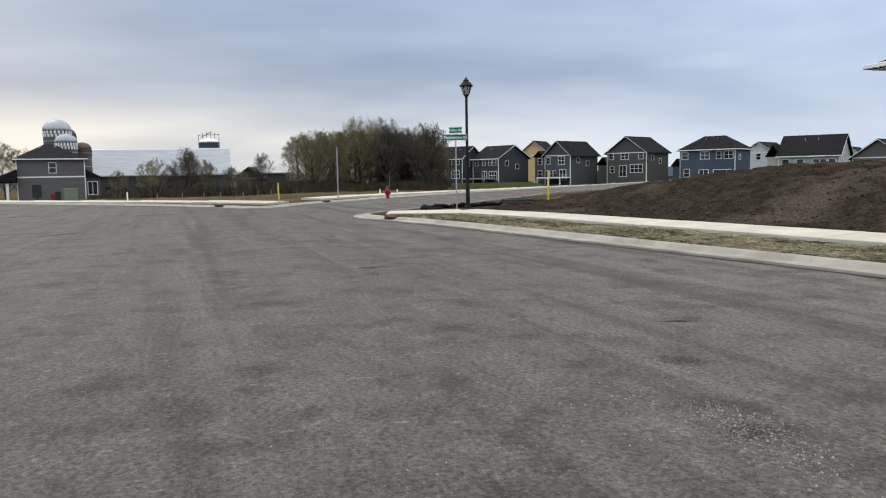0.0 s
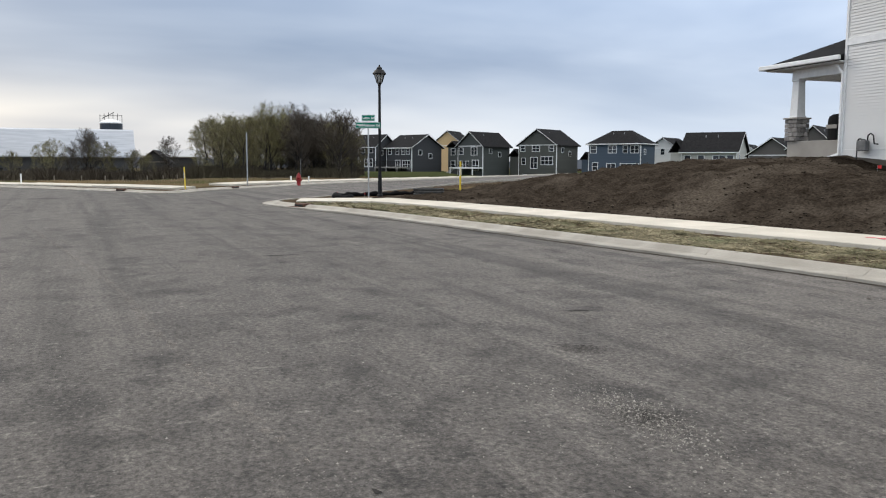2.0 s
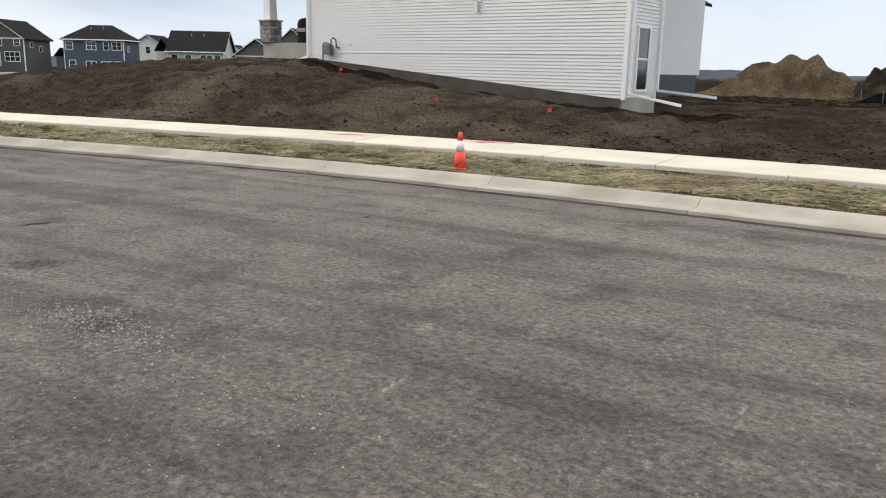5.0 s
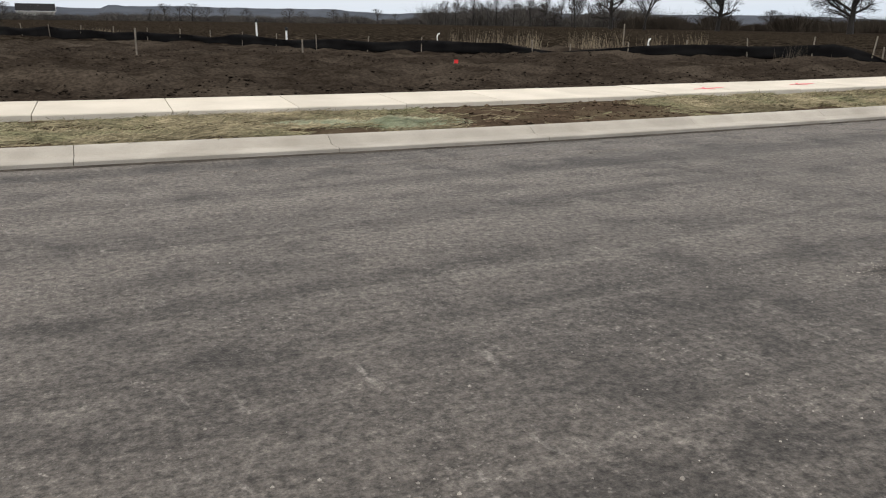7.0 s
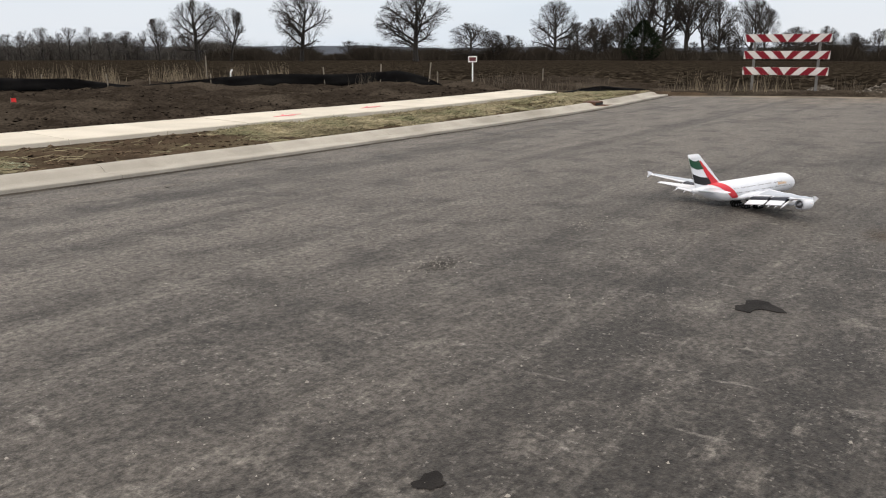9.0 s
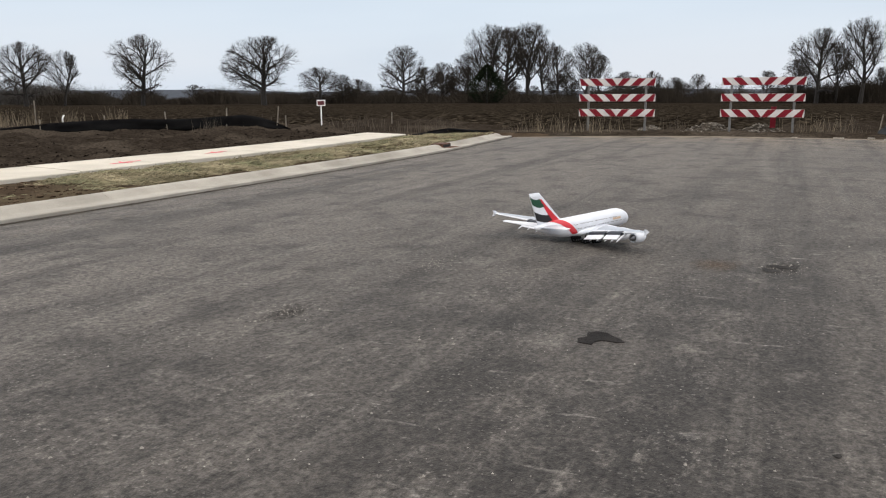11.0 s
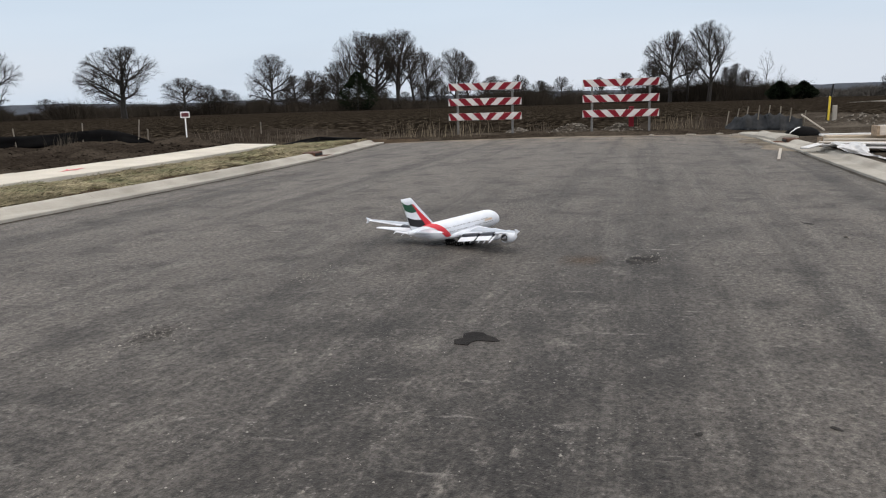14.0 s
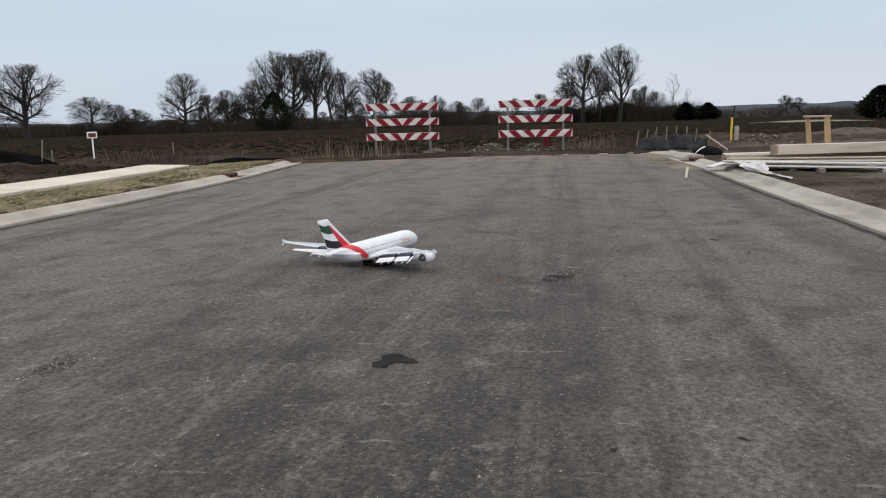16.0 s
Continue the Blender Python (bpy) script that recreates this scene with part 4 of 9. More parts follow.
    part("gutter", g, WHITE, h, "white eaves gutter")
    r = Shape()
    r.add([(-26.03, py0 - 0.38, 5.30), (px1, py0 - 0.38, 5.30), (px1, py1, 5.30), (-26.03, py1, 5.30), (px1, py0 + 2.6, 6.75), (px1, py1, 6.75), (-26.03, py0 - 0.38, 5.18), (px1, py0 - 0.38, 5.18), (px1, py1, 5.18), (-26.03, py1, 5.18)],
          [(0, 1, 4), (0, 4, 5, 3), (1, 2, 5, 4), (2, 3, 5), (0, 6, 7, 1), (3, 9, 6, 0), (1, 7, 8, 2), (6, 9, 8, 7)])
    part("porch_roof", r, SHINGLE, h, "dark shingle porch roof")
    for cy in (py0 + 0.32, py0 + 5.4):
        c = Shape()
        c.loft([[(-24.87 + sx * q, cy + sy * q, z) for sx, sy in ((-1, -1), (1, -1), (1, 1), (-1, 1))] for q, z in ((0.215, 3.36), (0.215, 3.40), (0.19, 3.42), (0.15, 4.70), (0.18, 4.72), (0.18, 4.78))])
        col = part("column", c, WHITE, h, "white tapered porch column on a stone pier")
        cap = Shape()
        cap.box((-25.22, cy - 0.35, 3.30), (-24.52, cy + 0.35, 3.36), 0.01)
        part("pier_cap", cap, FOUND, col)
        rng = random.Random(5)
        for lay in range(5):
            z0 = 2.49 + lay * 0.162
            for side in range(4):
                u = -0.3
                while u < 0.28:
                    w = min(rng.uniform(0.14, 0.34), 0.3 - u)
                    st = Shape()
                    q = 0.30 + rng.uniform(0, 0.02)
                    rot = Matrix.Translation((-24.87, cy, 0)) @ Matrix.Rotation(side * math.pi / 2, 4, "Z")
                    st.box((u + 0.006, -q, z0 + 0.005), (u + w - 0.006, -0.2, z0 + 0.155), 0.012, rot)
                    part("stone", st, STONE, col)
                    u += w
    return h


def drum():
    s = Shape()
    s.lathe([(0.40, 0), (0.44, 0.03), (0.44, 0.72), (0.40, 0.86), (0.26, 0.94), (0.05, 0.96)], 20)
    d = thing("covered_grill", "black covered kettle grill on the porch", "grill", pose(-23.3, HY + 0.95, 2.482))
    part("cover", s, RUBBER, d)
    b = Shape()
    b.box((-0.25, -0.455, 0.42), (0.25, -0.43, 0.56), 0.01)
    part("label_band", b, FOUND, d, "grey band")


# ---------------------------------------------------------------- houses across the way
def far_house(name, at, yaw, w, d, eave, ridge, wall, label, gable=True, wins=(), deck=False, wing=None, stories=2, ridge_axis=0, roof=None, trim=None):
    """A two-storey house seen from afar. Its front runs along local x at y=0, the body behind it."""
    h = thing(name, label, "house", pose(at[0], at[1], at[2], 0, 0, yaw), group="houses of the new estate")
    b = Shape()
    if gable and ridge_axis == 0:
        b.prism([(-w / 2, -2.0), (w / 2, -2.0), (w / 2, eave), (0, ridge - 0.1), (-w / 2, eave)], 1, 0, d)
    elif gable:
        b.prism([(0, -2.0), (d, -2.0), (d, eave), (d / 2, ridge - 0.1), (0, eave)], 0, -w / 2, w / 2)
    else:
        b.box((-w / 2, 0, -2.0), (w / 2, d, eave))
    part("wall", b, wall, h)
    r = Shape()
    o = 0.45
    if gable and ridge_axis == 0:
        k = (ridge - eave) / (w / 2)
        e = eave - o * k
        for s in (-1, 1):
            r.prism([(s * (w / 2 + o), e), (0, ridge), (0, ridge + 0.18), (s * (w / 2 + o), e + 0.18)], 1, -o, d + o)
    elif gable:
        k = (ridge - eave) / (d / 2)
        e = eave - o * k
        r.prism([(-o, e), (d / 2, ridge), (d / 2, ridge + 0.18), (-o, e + 0.18)], 0, -w / 2 - o, w / 2 + o)
        r.prism([(d + o, e), (d / 2, ridge), (d / 2, ridge + 0.18), (d + o, e + 0.18)], 0, -w / 2 - o, w / 2 + o)
    else:
        x0, x1, y0, y1 = -w / 2 - o, w / 2 + o, -o, d + o
        i = min(d, w) / 2
        ym = (y0 + y1) / 2
        r.add([(x0, y0, eave), (x1, y0, eave), (x1, y1, eave), (x0, y1, eave), (x0 + i, ym, ridge), (x1 - i, ym, ridge), (x0, y0, eave - 0.2), (x1, y0, eave - 0.2), (x1, y1, eave - 0.2), (x0, y1, eave - 0.2)],
              [(0, 1, 5, 4), (1, 2, 5), (2, 3, 4, 5), (3, 0, 4), (0, 6, 7, 1), (1, 7, 8, 2), (2, 8, 9, 3), (3, 9, 6, 0), (9, 8, 7, 6)])
    part("roof", r, roof or SHINGLE, h, "pale metal roof" if roof else "dark shingle roof")
    t = Shape()
    for x in (-w / 2, w / 2):
        t.box((x - 0.045, -0.05, -2.0), (x + 0.045, 0.02, eave), 0.01)
    t.box((-w / 2, -0.06, eave - 0.16), (w / 2, 0.01, eave - 0.02), 0.01)
    part("trim", t, trim or WHITE, h, "corner boards and fascia")
    fb = Shape()
    if gable and ridge_axis == 0:
        k = (ridge - eave) / (w / 2)
        e = eave - o * k
        for q in (-1, 1):
            fb.prism([(q * (w / 2 + o), e + 0.04), (0, ridge + 0.04), (0, ridge + 0.14), (q * (w / 2 + o), e + 0.14)], 1, -o - 0.04, -o - 0.005)
    elif gable:
        k = (ridge - eave) / (d / 2)
        e = eave - o * k
        fb.box((-w / 2 - o, -o - 0.10, e - 0.02), (w / 2 + o, -o - 0.005, e + 0.14), 0.02)
        for q, y0 in ((1, -o), (-1, d + o)):
            fb.prism([(y0, e + 0.04), (d / 2, ridge + 0.04), (d / 2, ridge + 0.14), (y0, e + 0.14)], 0, w / 2 + o + 0.005, w / 2 + o + 0.04)
    else:
        fb.box((-w / 2 - o, -o - 0.10, eave - 0.16), (w / 2 + o, -o - 0.005, eave + 0.0), 0.02)
        fb.box((w / 2 + o + 0.005, -o, eave - 0.16), (w / 2 + o + 0.10, d + o, eave + 0.0), 0.02)
    part("barge_board", fb, trim or WHITE, h, "thin eaves and barge boards")
    ds = Shape()
    ds.box((w / 2 + 0.02, -0.02, -1.6), (w / 2 + 0.10, 0.06, eave - 0.2), 0.01)
    part("downspout", ds, trim or WHITE, h)
    for x, z, ww, hh, n in wins:
        ww, hh = ww * 0.98, hh * 0.92
        window_unit(h, x - ww / 2, x + ww / 2, z - hh / 2, z + hh / 2, 0.0, -1, n, 2 if hh > 1.0 else 1)
    window_side = [(0.28, eave - 1.0), (0.62, eave - 1.6)] if stories == 2 and d > 7.5 else [(0.3, min(4.2, eave - 1.2))]
    for fy, z in window_side:
        window_unit(h, d * fy - 0.40, d * fy + 0.40, z - 0.42, z + 0.42, w / 2, 1, 1, 1, axis=1)
    if deck:
        d0, d1, dz, dm = deck
        dk = Shape()
        dk.box((d0, -3.0, dz - 0.25), (d1, 0, dz), 0.02)
        dko = part("deck", dk, dm, h, "raised timber deck")
        for x in (d0 + 0.1, (d0 + d1) / 2, d1 - 0.1):
            p = Shape()
            p.box((x - 0.08, -2.95, -2.4), (x + 0.08, -2.79, dz - 0.25), 0.01)
            part("deck_post", p, dm, dko)
        rl = Shape()
        n = int((d1 - d0) / 0.2)
        for i in range(n + 1):
            x = d0 + 0.03 + i * (d1 - d0 - 0.06) / n
            rl.box((x - 0.02, -2.98, dz), (x + 0.02, -2.95, dz + 0.9))
        rl.box((d0, -3.0, dz + 0.9), (d1, -2.92, dz + 0.97), 0.01)
        rl.box((d0, -3.0, dz), (d0 + 0.06, 0, dz + 0.06), 0.01)
        rl.box((d0, -3.0, dz + 0.9), (d0 + 0.06, 0, dz + 0.97), 0.01)
        part("railing", rl, BLACK, dko, "dark deck railing")
        st = Shape()
        for i in range(8):
            st.box((d0 - 0.28 * (i + 1), -2.2, dz - 0.2 * (i + 1)), (d0 - 0.28 * i + 0.04, -1.2, dz - 0.2 * (i + 1) + 0.05), 0.005)
        part("deck_stair", st, dm, dko)
    if wing:
        x0, x1, e2, r2, y0, y1 = wing
        ws = Shape()
        ws.box((x0, y0, -2.0), (x1, y1, e2))
        wo = part("wing", ws, wall, h)
        wr = Shape()
        xm = (x0 + x1) / 2
        wr.prism([(x0 - 0.3, e2), (xm, r2), (x1 + 0.3, e2), (xm, r2 - 0.25)], 1, y0 - 0.4, y1 + 0.2)
        part("wing_roof", wr, SHINGLE, wo)
    for i in range(2):
        v = Shape()
        v.tube((0.8 - i * 2.0, d * 0.35, ridge - 1.1), (0.8 - i * 2.0, d * 0.35, ridge - 0.35), 0.06, n=8)
        part("roof_vent", v, GALV, h)
    return h


def wallmat(name, c):
    return surf(name, tuple(k * 0.9 for k in c), tuple(k * 1.1 for k in c), 1.0, 0.7, 0, 30, 0.06, stretch=(0.1, 0.1, 8))


def estate():
    grey = wallmat("grey_siding", (0.056, 0.063, 0.060))
    dgrey = wallmat("dark_grey_siding", (0.033, 0.035, 0.039))
    olive = wallmat("olive_grey_siding", (0.066, 0.069, 0.060))
    blue = wallmat("slate_blue_siding", (0.050, 0.073, 0.102))
    white = wallmat("pale_siding", (0.62, 0.62, 0.60))
    beige = wallmat("grey_beige_siding", (0.42, 0.41, 0.37))
    slate = wallmat("dark_slate_siding", (0.030, 0.040, 0.052))
    tan = wallmat("bare_sheathing", (0.60, 0.42, 0.22))
    brown = wallmat("taupe_siding", (0.11, 0.10, 0.09))
    FARMWOOD = wallmat("weathered_farm_boards", (0.040, 0.036, 0.033))
    DECKGREY = surf("weathered_deck", (0.20, 0.19, 0.175), (0.32, 0.305, 0.285), 2, 0.85, 0.1, 20, 0.2)

    def at(az, r, z):
        a = radians(az)
        return (r * math.sin(a) - 0.5, r * math.cos(a) - 0.3, z)
    far_house("house", (-149.8, 32.2, 0.1), 53, 4.6, 5, 4.3, 6.2, slate, "dark slate house half hidden by bare trees", False, [])
    far_house("house", (-148.2, 34.9, 0.2), 38, 5.8, 6.4, 4.6, 6.7, dgrey, "dark grey two-storey house behind bare trees", True, [(-1.9, 3.9, 0.8, 1.1, 1), (0.0, 3.9, 0.8, 1.1, 1), (1.9, 3.9, 0.8, 1.1, 1), (-1.2, 1.2, 0.9, 1.9, 1), (1.3, 1.5, 1.8, 1.5, 3)], False, None, ridge_axis=1)
    far_house("house", (-143.3, 40.5, -0.1), 27, 6.8, 7.8, 4.7, 6.9, dgrey, "dark grey two-storey house with a low weathered deck", True, [(-2.4, 3.9, 0.8, 1.1, 1), (-0.4, 3.9, 0.8, 1.1, 1), (1.2, 3.9, 0.8, 1.1, 1), (2.4, 3.9, 0.8, 1.1, 1), (-0.3, 1.4, 1.2, 1.9, 2), (2.0, 1.5, 2.0, 1.6, 3), (2.2, -0.9, 0.9, 0.9, 1)], (-3.5, 2.6, 1.1, DECKGREY), ridge_axis=1)
    far_house("house", at(-70.6, 185, -0.6), 50, 8, 8, 6.4, 9.6, tan, "unfinished house in bare tan sheathing", True, [])
    far_house("house", (-137.8, 52.5, -0.4), 31.5, 5.7, 8.5, 5.3, 7.7, grey, "grey-green two-storey house with a gable and raised deck", True, [(-4.0, 4.2, 0.9, 1.2, 1), (-2.1, 4.3, 0.9, 1.2, 1), (0.9, 4.3, 1.3, 1.5, 2), (-4.0, 1.9, 0.9, 1.3, 1), (-2.2, 1.9, 0.7, 1.3, 1), (-1.35, 1.9, 0.55, 1.2, 1), (-0.6, 1.9, 0.55, 1.2, 1), (1.2, 1.7, 1.4, 2.0, 2), (-4.0, -0.9, 0.8, 0.8, 1)], (-2.5, 2.8, 1.35, WHITE), (-5.2, -2.85, 5.0, 6.2, 0.0, 6))
    far_house("house", (-132.9, 63.7, -0.2), 33.5, 7.9, 8.0, 5.3, 8.0, olive, "olive grey two-storey house with a broad gable", True, [(-3.1, 4.6, 0.9, 1.1, 1), (-0.3, 4.6, 1.5, 1.1, 2), (2.9, 4.6, 0.9, 1.1, 1), (-2.9, 2.3, 0.8, 1.2, 1), (2.0, 2.4, 2.4, 1.5, 3), (-0.7, 2.0, 1.4, 2.1, 2), (-2.6, -0.5, 0.8, 0.7, 1), (0.4, -0.5, 0.7, 0.7, 1), (2.6, -0.5, 0.8, 0.7, 1)], False, (-6.2, -3.98, 3.1, 4.6, 0.5, 6))
    far_house("house", at(-90.75, 138, -0.4), 84, 4.2, 8, 2.2, 3.9, FARMWOOD, "dark weathered farm shed behind the brush", True, [], trim=DARKWOOD)
    far_house("house", at(-89.2, 150, -0.4), 86, 6.5, 5, 3.1, 4.2, FARMWOOD, "weathered farm shed with a pale roof", True, [], ridge_axis=1, roof=GALV, trim=DARKWOOD)
    far_house("house", (-124.5, 74.6, -0.4), 35.5, 9.7, 6.8, 5.6, 8.0, blue, "slate blue two-storey house with a hipped roof", False, [(q * 0.9, a, b, c, e) for q, a, b, c, e in ((-4.4, 4.6, 1.1, 1.3, 1), (-0.4, 4.6, 1.5, 1.3, 2), (2.3, 4.6, 0.8, 1.3, 1), (4.2, 4.6, 1.5, 1.3, 2), (-4.0, 1.6, 1.0, 1.4, 1), (-0.6, 1.0, 1.6, 2.4, 2), (3.2, 1.3, 3.4, 1.7, 3), (-3.6, -0.9, 1.2, 0.7, 2), (-0.4, -0.9, 1.2, 0.7, 2))], False, (-6.6, -4.9, 2.8, 4.2, 0.8, 6))
    far_house("house", (-22.0, 300.0, -1.3), 4, 11, 8, 2.9, 5.0, beige, "pale low house far across the fields", True, [], ridge_axis=1)
    far_house("house", at(-55.6, 160, 0.2), 34, 5.6, 8, 4.6, 6.4, white, "pale two-storey house behind the blue one", True, [(0, 3.8, 0.8, 1.2, 1)])
    far_house("house", at(-52.6, 140, 0.7), 40, 8.9, 9, 3.1, 6.2, beige, "low house with a broad dark roof", True, [(-3.4, 1.7, 1.0, 1.5, 1), (-1.2, 1.7, 1.0, 1.5, 1), (1.2, 1.8, 0.9, 1.2, 1), (2.2, 1.8, 0.9, 1.2, 1), (3.5, 1.7, 1.0, 1.5, 1)], False, (-6.4, -4.5, 2.9, 5.0, 0.6, 7), ridge_axis=1)
    far_house("house", at(-50.2, 175, 1.6), 38, 5, 8, 2.2, 4.0, white, "pale low house beyond the mound", True, [(0, 1.2, 1.2, 1.0, 2)])
    far_house("house", at(-48.6, 120, 1.8), 30, 6.4, 7, 1.2, 3.4, brown, "taupe house with a steep gable beyond the mound", True, [])
    far_house("house", at(-46.2, 118, 2.0), 34, 6.0, 8, 1.9, 4.7, brown, "taupe gabled house seen through the porch", True, [])


def left_house():
    grey = wallmat("warm_grey_siding", (0.105, 0.10, 0.098))
    h = far_house("house", (-124.3, -29.3, -0.9), 104.5, 8.7, 11, 5.9, 8.2, grey, "warm grey two-storey house with white trim and attached porch", False, [(0.2, 4.6, 0.9, 1.5, 1)], False, None)
    b = Shape()
    b.box((-4.4, -0.05, 3.2), (4.4, 0.02, 3.4), 0.01)
    part("belly_band", b, WHITE, h)
    s = Shape()
    s.box((4.3, 1.0, -2), (6.4, 9, 3.1))
    w = part("wing", s, grey, h)
    s = Shape()
    s.prism([(4.3, 3.1), (6.8, 3.1), (4.3, 4.5)], 1, 0.5, 9.3)
    part("wing_roof", s, SHINGLE, w)
    window_unit(h, 4.8, 6.0, 0.7, 2.5, 1.0, -1, 2)
    window_unit(h, 4.8, 6.0, -0.9, 0.0, 1.0, -1, 2)
    s = Shape()
    s.box((-8.3, -1.5, 2.5), (-4.3, 5, 2.75), 0.03)
    s.prism([(-8.5, 2.75), (-4.3, 2.75), (-4.3, 4.4)], 1, -1.7, 5.2)
    p = part("porch_roof", s, SHINGLE, h)
    for x in (-7.9, -5.6):
        s = Shape()
        s.box((x - 0.18, -1.3, -1), (x + 0.18, -0.94, 2.5), 0.02)
        part("column", s, WHITE, p)


# ---------------------------------------------------------------- street furniture
def street_lamp():
    x, y = -35.4, 8.75
    t = thing("street_lamp", "black post-top street lamp with a glass lantern", "street lamp", pose(x, y, height(x, y) - 0.02) @ Matrix.Diagonal((1.0, 1.0, 1.03, 1)))
    s = Shape()
    s.lathe([(0.13, 0), (0.13, 0.08), (0.095, 0.13), (0.085, 0.9), (0.08, 0.95), (0.072, 1.0), (0.056, 4.78), (0.08, 4.80), (0.05, 4.86)], 14)
    part("post", s, BLACK, t)
    s = Shape()
    s.lathe([(0.07, 4.84), (0.10, 4.88), (0.14, 4.91)], 12)
    part("lantern_base", s, BLACK, t)
    s = Shape()
    s.lathe([(0.12, 4.91), (0.235, 5.27)], 8)
    g = part("lantern_glass", s, plain("frosted_lantern_glass", (0.34, 0.34, 0.33), 0.2), t, "pale frosted lantern glass")
    for i in range(8):
        s = Shape()
        a = 2 * math.pi * i / 8
        s.tube((0.125 * math.cos(a), 0.125 * math.sin(a), 4.91), (0.24 * math.cos(a), 0.24 * math.sin(a), 5.27), 0.016, n=5)
        part("lantern_rib", s, BLACK, g)
    s = Shape()
    s.lathe([(0.30, 5.26), (0.31, 5.30), (0.20, 5.44), (0.13, 5.47), (0.12, 5.54), (0.05, 5.59), (0.025, 5.66)], 12)
    part("lantern_cap", s, BLACK, t)


def letters(text, size, m, material, parent, name="lettering"):
    c = bpy.data.curves.new(name, "FONT")
    c.body, c.size, c.align_x, c.align_y, c.extrude = text, size, "CENTER", "CENTER", 0.001
    c.offset = size * 0.02
    c.materials.append(material)
    o = new(name, c)
    o.parent, o.matrix_basis = parent, m
    return o


def street_sign():
    x, y = -34.55, 8.02
    z = height(x, y)
    t = thing("street_sign", "green street name signs crossed on a galvanised post", "street sign", pose(x, y, z - 0.12, 0, 0, 77))
    s = Shape()
    s.box((-0.03, -0.03, 0), (0.03, 0.03, 3.1), 0.008)
    part("post", s, GALV, t)
    s = Shape()
    s.tube((0, 0, 3.08), (0, 0, 3.14), 0.045, n=10)
    s.tube((0, 0, 3.36), (0, 0, 3.41), 0.03, n=10)
    part("bracket", s, GALV, t)
    for z0, w, text, rot in ((3.11, 1.06, "Pebblestone Rd", 3), (3.42, 0.60, "Fulton Rd", -24)):
        s = Shape()
        s.box((-w / 2, -0.006, z0), (w / 2, 0.006, z0 + 0.265), 0.004)
        b = part("blade", s, GREEN, t, "green sign blade with white lettering", pose(0, 0, 0, 0, 0, rot))
        s = Shape()
        for a0, a1, b0, b1 in ((-w / 2 + 0.012, w / 2 - 0.012, 0.012, 0.022), (-w / 2 + 0.012, w / 2 - 0.012, 0.243, 0.253)):
            s.box((a0, -0.0085, z0 + b0), (a1, -0.0045, z0 + b1))
        part("border", s, WHITE, b)
        letters(text, 0.158 if w > 0.8 else 0.15, pose(0, -0.0085, z0 + 0.130, 90, 0, 0), WHITE, b)


def hydrant():
    x, y = -57.8, 8.62
    z = height(x, y)
    t = thing("fire_hydrant", "red cast-iron fire hydrant on the verge", "hydrant", pose(x, y, z - 0.02, 0, 0, 30) @ Matrix.Diagonal((1.1, 1.1, 1.2, 1)))
    s = Shape(); s.smooth = True
    s.lathe([(0.20, 0), (0.20, 0.05), (0.13, 0.07), (0.12, 0.52), (0.17, 0.53), (0.17, 0.58), (0.15, 0.60), (0.12, 0.72), (0.06, 0.80), (0.04, 0.86)], 16)
    part("barrel", s, HYDRED, t)
    for a in (0, 90, 180):
        s = Shape()
        c, q = math.cos(radians(a)), math.sin(radians(a))
        s.tube((c * 0.1, q * 0.1, 0.44), (c * 0.22, q * 0.22, 0.44), 0.075, n=10)
        part("nozzle_cap", s, HYDRED, t)
    s = Shape()
    s.tube((0.1, 0.1, 0.6), (0.1, 0.1, 1.7), 0.008, n=6)
    part("marker_rod", s, GALV, t)


def post(name, label, category, x, y, h, r, material, top=None, lean=(0, 0)):
    t = thing(name, label, category, pose(x, y, height(x, y) - 0.03, lean[0], lean[1], 0))
    s = Shape()
    s.lathe([(r, 0), (r, h * 0.97), (r * 0.8, h), (r * 0.3, h + 0.01)], 10)
    part("shaft", s, material, t)
    if top:
        top(t, h)
    return t


REDFLAG = plain("red_flag_plastic", (0.62, 0.02, 0.02), 0.6)


def barricade(x, y, yaw, z):
    """Type three road barricade: three striped rails on two posts with chevrons pointing down."""
    t = thing("road_barricade", "red and white striped road barricade on steel posts", "barricade", pose(x, y, z, 0, 0, yaw), group="barricades at the road end")
    w = 2.98
    for px_ in (-1.12, 1.12):
        s = Shape()
        s.box((px_ - 0.045, 0.0, -0.3), (px_ + 0.045, 0.06, 2.12), 0.008)
        part("post", s, DULLSTEEL, t, "perforated galvanised steel post")
    for z0 in (0.68, 1.27, 1.88):
        s = Shape()
        s.box((-w / 2, -0.03, z0), (w / 2, -0.002, z0 + 0.29), 0.006)
        r = part("rail", s, RAILWHITE, t, "white rail with slanted red stripes")
        # slanted red stripes, mirrored about the middle
        st = Shape()
        for u in (0.22, 0.81, 1.40):
            for sg in (-1, 1):
                q = [(u - 0.145 + k * 0.155, z0 + 0.145 - 0.141) for k in (-1, 1)] + [(u + 0.145 + k * 0.155, z0 + 0.286) for k in (1, -1)]
                q = [(sg * min(max(a, 0.0), w / 2), b) for a, b in q]
                st.prism(q, 1, -0.033, -0.0302)
        part("stripes", st, RED, r, "red reflective stripes")
    return t


def centre_sign():
    """Small red sign on a post behind the right barricade."""
    t = thing("marker_sign", "dark red marker board on a short post", "sign", pose(33.6, 3.95, height(33.6, 3.95), 0, 0, 100))
    s = Shape()
    s.box((-0.1, -0.02, 0.15), (0.1, 0.02, 0.95), 0.006)
    part("board", s, RED, t)


